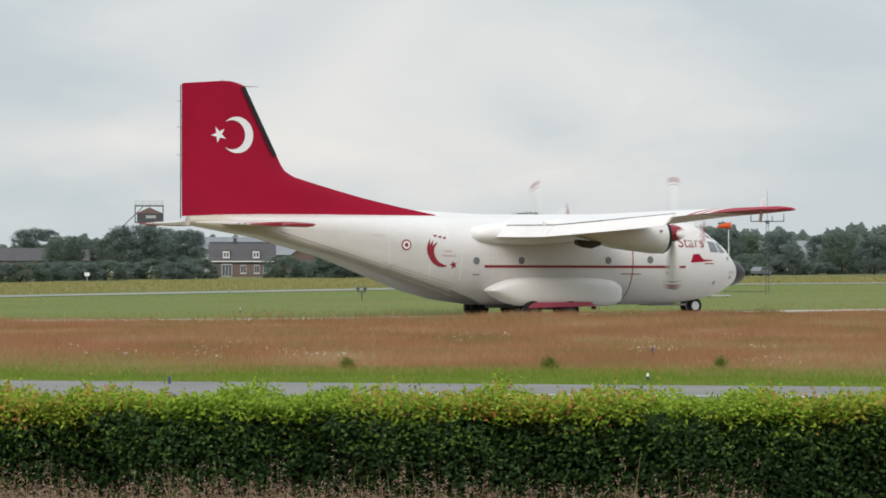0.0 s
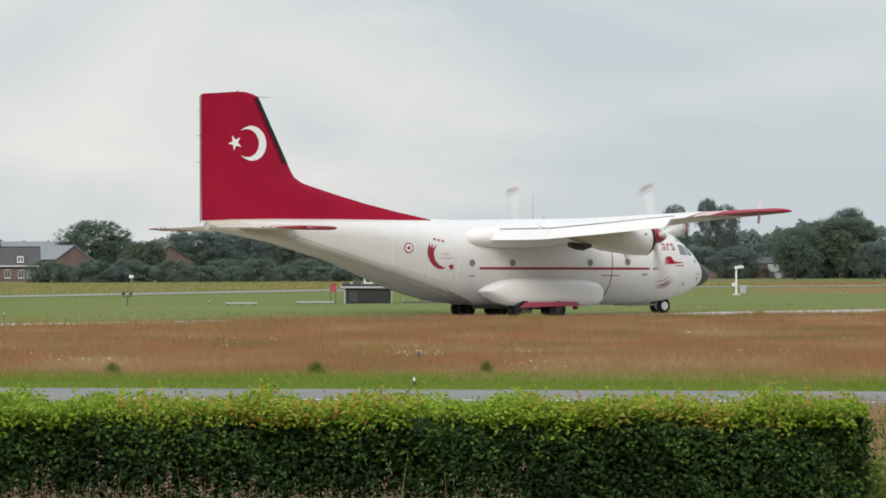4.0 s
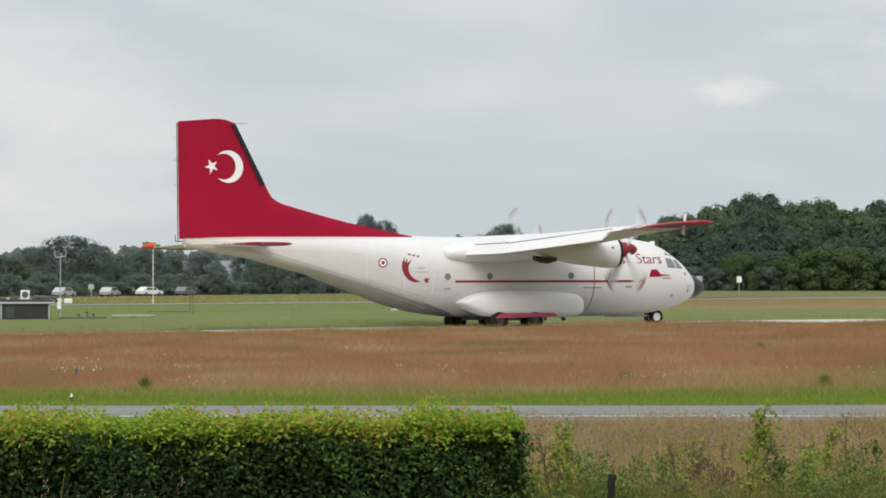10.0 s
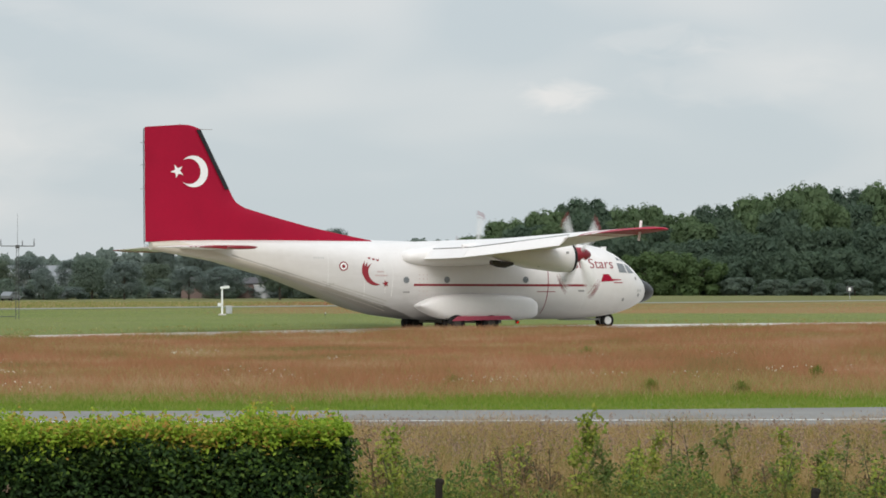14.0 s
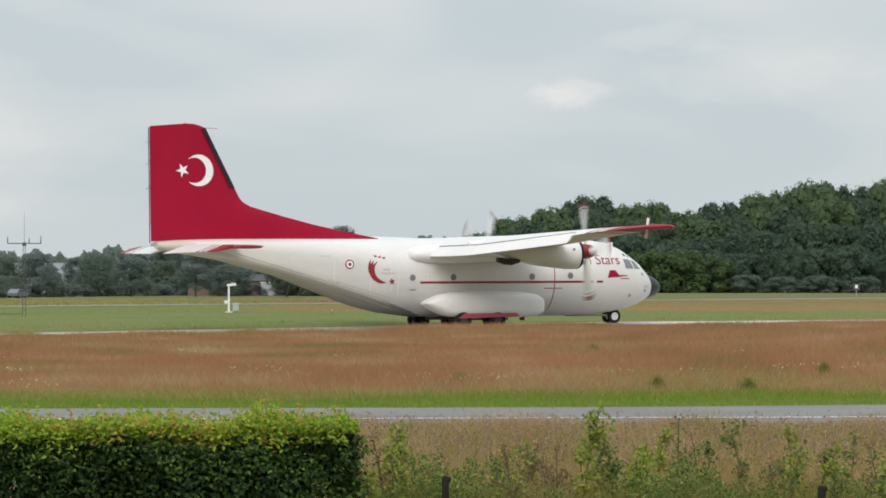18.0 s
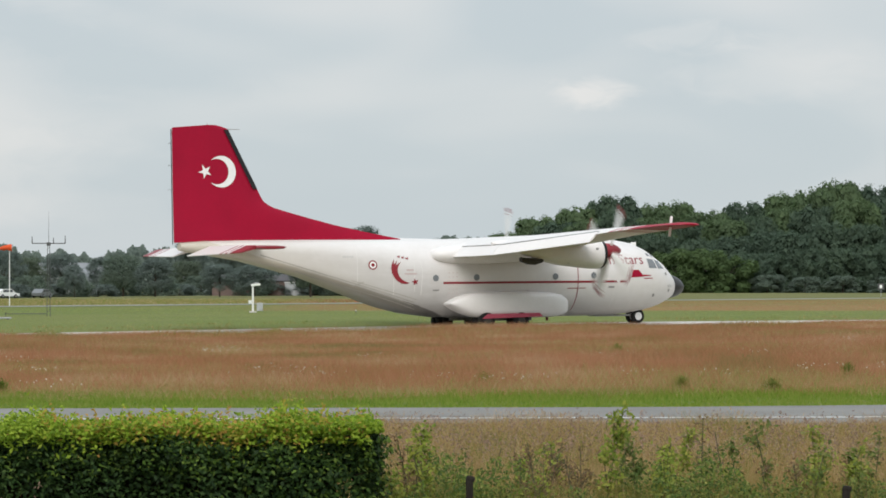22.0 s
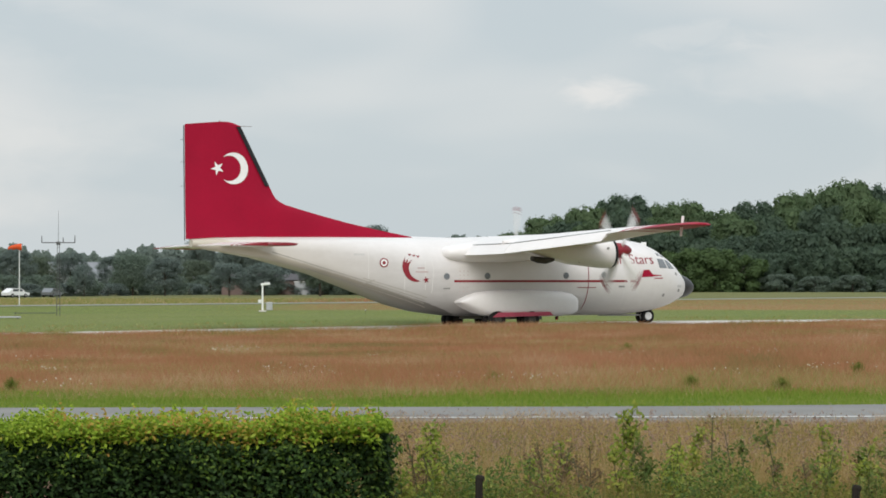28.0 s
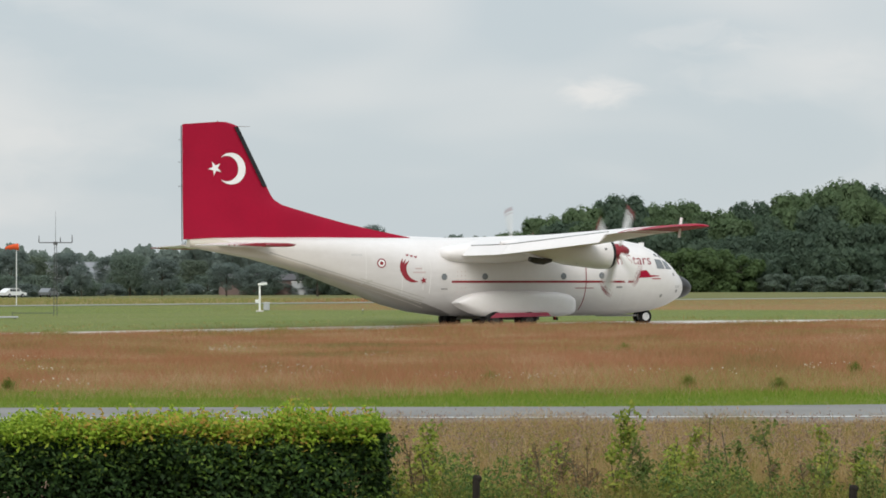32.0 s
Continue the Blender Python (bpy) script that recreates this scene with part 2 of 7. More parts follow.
M_FUS = grimy_shaded_fuselage()
M_RAIL = mat("faded_red_rail_paint", (0.42, 0.06, 0.10), (0.34, 0.05, 0.085), 0.6, scale=2)
M_DKRED = mat("dark_red_paint", (0.27, 0.012, 0.025), (0.21, 0.012, 0.022), 0.45)
M_BLACK = mat("black_rubber_boot", (0.016, 0.016, 0.018), (0.028, 0.028, 0.029), 0.7, spec=0.15)
M_RADOME = mat("black_radome_paint", (0.018, 0.017, 0.018), (0.03, 0.028, 0.028), 0.4, scale=2)
M_TYRE = mat("tyre_rubber", (0.014, 0.0135, 0.013), (0.024, 0.023, 0.022), 0.9, scale=8, spec=0.2)
M_METAL = mat("bare_grey_metal", (0.35, 0.35, 0.36), (0.25, 0.25, 0.26), 0.4, 0.6)
M_SOOT = mat("sooty_exhaust_metal", (0.03, 0.027, 0.024), (0.07, 0.06, 0.05), 0.6, 0.3)
# base colour lightened to the grey of the sky mirrored in the panes
M_GLASS = mat("sky_greyed_cockpit_glass", (0.14, 0.15, 0.16), (0.18, 0.19, 0.20), 0.08, spec=0.6)
M_LINE = mat("panel_line_grey", (0.30, 0.29, 0.28), (0.24, 0.23, 0.22), 0.6)
M_GREYPT = mat("light_grey_marking", (0.52, 0.51, 0.50), (0.46, 0.45, 0.44), 0.6)
M_DASH = mat("faded_red_dash", (0.56, 0.44, 0.43), (0.50, 0.40, 0.39), 0.6)
M_SEAM = mat("grimy_seam", (0.44, 0.41, 0.365), (0.33, 0.31, 0.275), 0.7, scale=1.2, scale2=9)
M_SLOT_SHADE = mat("slot_shade_paint", (0.20, 0.197, 0.19), (0.15, 0.15, 0.145), 0.8)
M_FAINT = mat("faint_seam", (0.72, 0.705, 0.68), (0.66, 0.645, 0.62), 0.6)
M_WHITEMK = mat("white_marking", (0.82, 0.81, 0.80), (0.76, 0.75, 0.74), 0.5)
M_BLADE = mat("white_propeller_paint", (0.84, 0.83, 0.81), (0.78, 0.77, 0.75), 0.45)

M_BEACON = mat("red_beacon_lens", (0.8, 0.03, 0.02), (0.6, 0.02, 0.02), 0.3)
M_BEACON.node_tree.nodes["Principled BSDF"].inputs["Emission Color"].default_value = (1, 0.006, 0.012, 1)
M_BEACON.node_tree.nodes["Principled BSDF"].inputs["Emission Strength"].default_value = 6.0


# ---- mesh tools ----
def mesh_of(name, verts, faces, material=None, smooth=False, mats=None, fmat=None):
    me = bpy.data.meshes.new(name)
    me.from_pydata([tuple(v) for v in verts], [], faces)
    for m in (mats or ([material] if material else [])):
        me.materials.append(m)
    if fmat is not None:
        me.polygons.foreach_set("material_index", fmat)
    if smooth:
        me.polygons.foreach_set("use_smooth", [True] * len(me.polygons))
    me.update()
    return me


def part(name, data, material=None, parent=None, label="", m=None):
    """Links a mesh or bmesh as one object under a thing or a part."""
    if isinstance(data, bmesh.types.BMesh):
        bm = data
        data = bpy.data.meshes.new(name)
        bm.to_mesh(data)
        bm.free()
    if material and not data.materials:
        data.materials.append(material)
    ob = new(name, data)
    if parent:
        ob.parent = parent
    if m is not None:
        ob.matrix_basis = m
    if label:
        ob["label"] = label
    return ob


def thing(name, label, category, m=None, group="", kind=""):
    ob = new(name)
    ob.empty_display_size = 0.3
    if m is not None:
        ob.matrix_basis = m
    return tagged(ob, label, category, group, kind)


def box(sx, sy, sz, at=(0, 0, 0), bevel=0.0, bm=None, rot=None):
    b = bm or bmesh.new()
    r = bmesh.ops.create_cube(b, size=1)
    vs = r["verts"]
    bmesh.ops.scale(b, vec=(sx, sy, sz), verts=vs)
    if bevel:
        es = list({e for v in vs for e in v.link_edges})
        bv = bmesh.ops.bevel(b, geom=es, offset=bevel, segments=2, affect="EDGES", profile=0.5)
        vs = list({v for f in bv["faces"] for v in f.verts} | {v for v in vs if v.is_valid})
    if rot is not None:
        bmesh.ops.transform(b, matrix=rot, verts=vs)
    bmesh.ops.translate(b, vec=at, verts=vs)
    return b


def tube(p, q, r0, r1=None, n=8, bm=None):
    b = bm or bmesh.new()
    p, q = Vector(p), Vector(q)
    r1 = r0 if r1 is None else r1
    d = q - p
    rot = d.to_track_quat("Z", "Y").to_matrix().to_4x4()
    m = Matrix.Translation((p + q) / 2) @ rot
    bmesh.ops.create_cone(b, cap_ends=True, segments=n, radius1=r0, radius2=r1, depth=d.length, matrix=m)
    return b


def loft(rings, close=True, caps=(True, True)):
    """Verts and faces of a skin over rings of equal length."""
    n = len(rings[0])
    verts = [v for r in rings for v in r]
    faces = []
    for i in range(len(rings) - 1):
        for j in range(n if close else n - 1):
            k = (j + 1) % n
            faces.append((i * n + j, i * n + k, (i + 1) * n + k, (i + 1) * n + j))
    if caps[0]:
        faces.append(tuple(range(n))[::-1])
    if caps[1]:
        faces.append(tuple((len(rings) - 1) * n + j for j in range(n)))
    return verts, faces


def lerp(x, xs, ys):
    return float(np.interp(x, xs, ys))


# ---- ground ----
def gz(x, y):
    u = 0.84 * x + 0.54 * y
    return float(np.clip(-0.15 + 0.0085 * (u - 54), -0.25, 0.3))


def at_az(az, d):
    """Ground place at an azimuth in degrees and a distance from the origin."""
    x, y = d * math.sin(radians(az)), d * math.cos(radians(az))
    return x, y, gz(x, y)


TURN = radians(-3)          # the perimeter road's normal, azimuth
NX, NY = math.sin(TURN), math.cos(TURN)


def ground():
    xs = np.unique(np.concatenate([np.linspace(-4500, -400, 12), np.linspace(-400, -100, 16), np.linspace(-100, 60, 81), np.linspace(60, 400, 18), np.linspace(400, 4500, 12)]))
    ys = np.unique(np.concatenate([np.linspace(-600, 0, 8), np.linspace(0, 260, 131), np.linspace(260, 700, 45), np.linspace(700, 4600, 25)]))
    verts = [(x, y, gz(x, y)) for y in ys for x in xs]
    n = len(xs)
    faces = [(j * n + i, j * n + i + 1, (j + 1) * n + i + 1, (j + 1) * n + i) for j in range(len(ys) - 1) for i in range(n - 1)]
    m = bpy.data.materials.new("meadow_ground")
    m.use_nodes = True
    t = m.node_tree
    L = t.links.new
    b = t.nodes["Principled BSDF"]
    b.inputs["Roughness"].default_value = 0.9
    b.inputs["Specular IOR Level"].default_value = 0.1
    tc = t.nodes.new("ShaderNodeTexCoord")

    def dist(az_deg):
        d = t.nodes.new("ShaderNodeVectorMath")
        d.operation = "DOT_PRODUCT"
        d.inputs[1].default_value = (math.sin(radians(az_deg)), math.cos(radians(az_deg)), 0)
        L(tc.outputs["Object"], d.inputs[0])
        return d.outputs["Value"]

    def noise_tex(scale, detail=5.0, st=None):
        nz = nd(t, "ShaderNodeTexNoise", Scale=scale, Detail=detail, Roughness=0.6)
        if st:
            mp = t.nodes.new("ShaderNodeMapping")
            mp.inputs["Scale"].default_value = st
            L(tc.outputs["Object"], mp.inputs["Vector"])
            L(mp.outputs[0], nz.inputs["Vector"])
        else:
            L(tc.outputs["Object"], nz.inputs["Vector"])
        return nz.outputs["Fac"]

    def math_node(op, a, b2):
        q = t.nodes.new("ShaderNodeMath")
        q.operation = op
        for k, v in enumerate((a, b2)):
            if isinstance(v, (int, float)):
                q.inputs[k].default_value = v
            else:
                L(v, q.inputs[k])
        return q.outputs[0]

    def two(fac, c1, c2, lo=0.4, hi=0.6):
        rp = t.nodes.new("ShaderNodeValToRGB")
        e = rp.color_ramp.elements
        e[0].position, e[0].color = lo, (*c1, 1)
        e[1].position, e[1].color = hi, (*c2, 1)
        L(fac, rp.inputs[0])
        return rp.outputs[0]

    def blend(fac, a, c):
        mx = t.nodes.new("ShaderNodeMix")
        mx.data_type = "RGBA"
        L(fac, mx.inputs[0])
        L(a, mx.inputs[6])
        L(c, mx.inputs[7])
        return mx.outputs[2]

    def edge(v, lo, hi):
        mr = t.nodes.new("ShaderNodeMapRange")
        mr.interpolation_type = "SMOOTHSTEP"
        mr.inputs[1].default_value, mr.inputs[2].default_value = lo, hi
        L(v, mr.inputs[0])
        return mr.outputs[0]

    fine = noise_tex(3.0)
    coarse = noise_tex(0.06)
    streak = noise_tex(0.05, 4.0, (0.5, 2.0, 1))
    mixn = math_node("ADD", math_node("MULTIPLY", fine, 0.4), math_node("MULTIPLY", coarse, 0.6))
    weeds = two(mixn, (0.18, 0.16, 0.07), (0.11, 0.125, 0.04))
    mown = two(mixn, (0.11, 0.16, 0.028), (0.18, 0.19, 0.05))
    sorrel = two(mixn, (0.29, 0.155, 0.075), (0.24, 0.17, 0.075))
    field = two(mixn, (0.135, 0.172, 0.048), (0.175, 0.185, 0.066), 0.42, 0.62)
    patchy = two(streak, (0.11, 0.165, 0.04), (0.23, 0.15, 0.075), 0.52, 0.62)
    hay = two(mixn, (0.175, 0.16, 0.068), (0.125, 0.142, 0.05))
    v = dist(-3)
    w = math_node("ADD", v, math_node("MULTIPLY", math_node("SUBTRACT", noise_tex(0.25), 0.5), 6.0))
    col = blend(edge(w, 69.5, 70.3), weeds, mown)
    col = blend(edge(w, 74, 78), col, sorrel)
    s = dist(-33)           # across the taxiway
    s2 = math_node("ADD", s, math_node("MULTIPLY", math_node("SUBTRACT", noise_tex(0.15), 0.5), 9.0))
    col = blend(edge(s2, 124, 131), col, field)
    r = dist(-55)           # across the runway
    r2 = math_node("ADD", r, math_node("MULTIPLY", math_node("SUBTRACT", noise_tex(0.05), 0.5), 14.0))
    xx = t.nodes.new('ShaderNodeSeparateXYZ')
    L(tc.outputs['Object'], xx.inputs[0])
    w3 = math_node('ADD', v, math_node('MULTIPLY', math_node('SUBTRACT', noise_tex(0.07), 0.5), 30.0))
    dry = math_node('MULTIPLY', edge(w3, 252, 268), edge(xx.outputs[0], -20, -12))
    col = blend(math_node('MULTIPLY', dry, 0.85), col, sorrel)
    col = blend(math_node('MULTIPLY', edge(r2, 150, 160), 0.35), col, patchy)
    col = blend(edge(r2, 214, 220), col, hay)
    L(col, b.inputs["Base Color"])
    bp = t.nodes.new("ShaderNodeBump")
    bp.inputs["Strength"].default_value = 0.6
    bp.inputs["Distance"].default_value = 0.3
    L(fine, bp.inputs["Height"])
    L(bp.outputs[0], b.inputs["Normal"])
    g = part("ground", mesh_of("ground", verts, faces, m))
    tagged(g, "flat airfield meadow with mown green and reddish dry grass", "ground", kind="structure")


ground()


def strip(name, p, q, width, material, label, lift=0.03, step=8.0):
    """A paved strip from p to q that follows the ground."""
    p, q = Vector(p), Vector(q)
    d = (q - p)
    n = max(2, int(d.length / step))
    side = Vector((-d.y, d.x)).normalized() * width / 2
    verts, faces = [], []
    for i in range(n + 1):
        c = p + d * i / n
        for s in (-1, -0.5, 0, 0.5, 1):
            e = c + side * s
            verts.append((e.x, e.y, gz(e.x, e.y) + lift))
    for i in range(n):
        for k in range(4):
            a = i * 5 + k
            faces.append((a, a + 5, a + 6, a + 1))
    return tagged(part(name, mesh_of(name, verts, faces, material)), label, "paving", kind="structure")


M_ASPH = mat("worn_grey_asphalt", (0.185, 0.18, 0.172), (0.25, 0.242, 0.23), 0.95, scale=0.3, scale2=12, bump=0.2, spec=0.08)
M_CONC = mat("pale_concrete", (0.48, 0.45, 0.42), (0.58, 0.55, 0.515), 0.95, scale=0.15, scale2=4, spec=0.08)
M_RUN = mat("weathered_runway_concrete", (0.21, 0.22, 0.18), (0.28, 0.28, 0.24), 0.95, scale=0.1, scale2=2)
M_PAINT = mat("road_marking_white", (0.75, 0.75, 0.72), (0.6, 0.6, 0.57), 0.7, scale=1, scale2=15)


def on_road(v, u):
    return (NX * v + NY * u, NY * v - NX * u)


strip("road", on_road(65.4, -70), on_road(65.4, 60), 9.6, M_ASPH, "grey asphalt perimeter road crossing the meadow", 0.03, 2.0)
strip("road_edge_line", on_road(64.4, -14), on_road(64.4, 60), 0.3, M_PAINT, "thin white painted line along the road", 0.045, 2.0)
dx, dy = math.cos(radians(33)), math.sin(radians(33))
strip("taxiway", (-9.2 - 160 * dx, 163.7 - 160 * dy), (-9.2 + 120 * dx, 163.7 + 120 * dy), 9.6, M_CONC, "pale concrete taxiway through the grass", 0.03, 4.0)
rx_, ry_ = math.cos(radians(57)), math.sin(radians(57))
strip("runway", (-46 - 400 * rx_, 300 - 400 * ry_), (-46 + 500 * rx_, 300 + 500 * ry_), 9.0, M_RUN, "distant pale concrete runway", 0.04, 10.0)
# ---- the transport aircraft ----
# Local frame: x forwards from the nose tip, y to port, z up from the ground.
FX = (-31.7, -30.5, -28.1, -24.4, -21.7, -19.6, -18.2, -16.5, -12, -7, -5.6, -4.6, -3.8, -3.0, -2.4, -1.8, -1.25, -1.03)
F_BOT = (4.42, 4.22, 3.85, 2.95, 2.0, 1.25, 0.88, 0.66, 0.62, 0.62, 0.64, 0.68, 0.76, 0.88, 1.02, 1.2, 1.46, 1.58)
F_TOP = (4.84, 4.93, 4.98, 5.0, 5.0, 5.0, 5.0, 5.0, 5.0, 5.0, 4.99, 4.93, 4.80, 4.48, 4.12, 3.72, 3.2, 2.96)
F_WID = (0.28, 0.50, 0.92, 1.52, 1.90, 2.10, 2.18, 2.24, 2.25, 2.25, 2.23, 2.17, 2.07, 1.90, 1.70, 1.42, 1.05, 0.86)
F_POW = (2.0, 2.2, 2.6, 2.8, 2.7, 2.5, 2.3, 2.2, 2.15, 2.15, 2.15, 2.1, 2.1, 2.05, 2, 2, 2, 2)


def fus(x):
    return tuple(lerp(x, FX, c) for c in (F_BOT, F_TOP, F_WID, F_POW))


def low_power(x):
    """Squareness of the lower half: a flat ramp with hard corners at the rear."""
    return lerp(x, (-31.7, -30.0, -27.5, -20.5, -18.0, -15.5), (2.0, 2.8, 4.6, 5.2, 3.4, 2.2))


def fus_y(x, z, lift=0.0):
    """Half width of the fuselage at station x and height z."""
    b, t, w, p = fus(x)
    c, r = (b + t) / 2, (t - b) / 2
    k = min(0.999, abs((z - c) / r))
    if z < c:
        p = low_power(x) if x < -15.5 else p
    return w * (1 - k ** p) ** (1 / p) + lift


def fus_ring(x, n=40):
    b, t, w, p = fus(x)
    c, r = (b + t) / 2, (t - b) / 2
    ring = []
    for i in range(n):
        a = 2 * math.pi * i / n
        ca, sa = math.cos(a), math.sin(a)
        q = low_power(x) if sa < 0 and x < -15.5 else p
        ring.append((x, w * math.copysign(abs(ca) ** (2 / q), ca), c + r * math.copysign(abs(sa) ** (2 / q), sa)))
    return ring


def shade(ob, angle=40):
    ob.data.polygons.foreach_set("use_smooth", [True] * len(ob.data.polygons))
    ob.data.set_sharp_from_angle(angle=radians(angle))
    return ob


def decal(name, polys, parent, material, label="", side=-1, lift=0.012, fine=0.12, surface=None):
    """Flat shapes given as (x, z) outlines, laid on the fuselage skin."""
    bm = bmesh.new()
    for poly in polys:
        vs = [bm.verts.new((x, 0, z)) for x, z in poly]
        bm.faces.new(vs).normal_update()
    bmesh.ops.triangulate(bm, faces=bm.faces[:])
    for _ in range(3):
        es = [e for e in bm.edges if e.calc_length() > fine * 2]
        if not es:
            break
        bmesh.ops.subdivide_edges(bm, edges=es, cuts=1)
        bmesh.ops.triangulate(bm, faces=[f for f in bm.faces if len(f.verts) > 3])
    for v in bm.verts:
        if surface:
            v.co.y = side * surface(v.co.x, v.co.z)
        else:
            v.co.y = side * fus_y(v.co.x, v.co.z, lift)
    bm.normal_update()
    for f in bm.faces:
        if f.normal.y * side < 0:
            f.normal_flip()
    return part(name, bm, material, parent, label)


def star_poly(cx, cz, r, turn=0.0, inner=0.38):
    return [(cx + (r if i % 2 == 0 else r * inner) * math.cos(turn + i * math.pi / 5), cz + (r if i % 2 == 0 else r * inner) * math.sin(turn + i * math.pi / 5)) for i in range(10)]


def crescent(cx, cz, r, r2, off, n=20, turn=0.0):
    """Crescent whose horns point to -x, as quads between two circles."""
    k = (r * r + off * off - r2 * r2) / (2 * off * r)
    a0 = math.acos(max(-1, min(1, k)))                   # angle of the horn from the -x side
    polys = []
    out, inn = [], []
    b0 = math.atan2(r * math.sin(a0), r * math.cos(a0) - off)
    for i in range(n + 1):
        s = i / n
        a = math.pi - a0 - s * 2 * (math.pi - a0)
        b = math.pi - b0 - s * 2 * (math.pi - b0)
        out.append((r * math.cos(a), r * math.sin(a)))
        inn.append((-off + r2 * math.cos(b), r2 * math.sin(b)))
    c, s_ = math.cos(turn), math.sin(turn)

    def mv(p):
        return (cx + p[0] * c - p[1] * s_, cz + p[0] * s_ + p[1] * c)
    for i in range(n):
        q = [mv(out[i]), mv(out[i + 1]), mv(inn[i + 1]), mv(inn[i])]
        if i == 0:
            q = [mv(out[0]), mv(out[1]), mv(inn[1])]
        elif i == n - 1:
            q = [mv(out[i]), mv(out[i + 1]), mv(inn[i])]
        polys.append(q)
    return polys


def disc(cx, cz, r, n=16):
    return [(cx + r * math.cos(2 * math.pi * i / n), cz + r * math.sin(2 * math.pi * i / n)) for i in range(n)]


def rect(x0, z0, x1, z1):
    return [(x0, z0), (x1, z0), (x1, z1), (x0, z1)]


# wing stations for one side: distance out, leading edge x, chord, z, thickness
W_ST = ((0.0, -10.4, 6.11, 4.66, 0.12), (2.4, -10.4, 6.11, 4.66, 0.12), (5.4, -10.4, 6.11, 4.66, 0.12), (7.0, -10.4, 6.11, 4.69, 0.12), (14.2, -10.9, 3.35, 5.12, 0.125), (17.0, -11.0, 2.7, 5.24, 0.12), (19.2, -11.1, 2.15, 5.34, 0.115), (19.7, -11.25, 1.75, 5.355, 0.10), (19.93, -11.6, 0.9, 5.36, 0.08))
FLAP = 0.12


def w_at(y):
    ys = [s[0] for s in W_ST]
    return tuple(lerp(y, ys, [s[k] for s in W_ST]) for k in (1, 2, 3, 4))


def droop(y):
    """How far the rear of the section bends down, fading out towards the tip."""
    return lerp(y, (0, 13, 16, 20), (0.13, 0.13, 0.05, 0.0))


def wing_section(y, upto, frm=0.0):
    """Section of the wing at y, from fraction frm to upto of the chord."""
    xl, ch, z, th = w_at(y)
    up, lo = [], []
    n = 10
    for i in range(n + 1):
        s = frm + (upto - frm) * (1 - math.cos(math.pi * i / n)) / 2
        h = 5 * th * (0.2969 * math.sqrt(s) - 0.126 * s - 0.3516 * s * s + 0.2843 * s ** 3 - 0.1036 * s ** 4)
        cb = 0.02 * 4 * s * (1 - s) - droop(y) * max(0.0, s - 0.35) ** 2
        up.append((xl - s * ch, z + (h + cb) * ch))
        lo.append((xl - s * ch, z + (-h * 0.8 + cb) * ch))
    return up + lo[:0:-1]


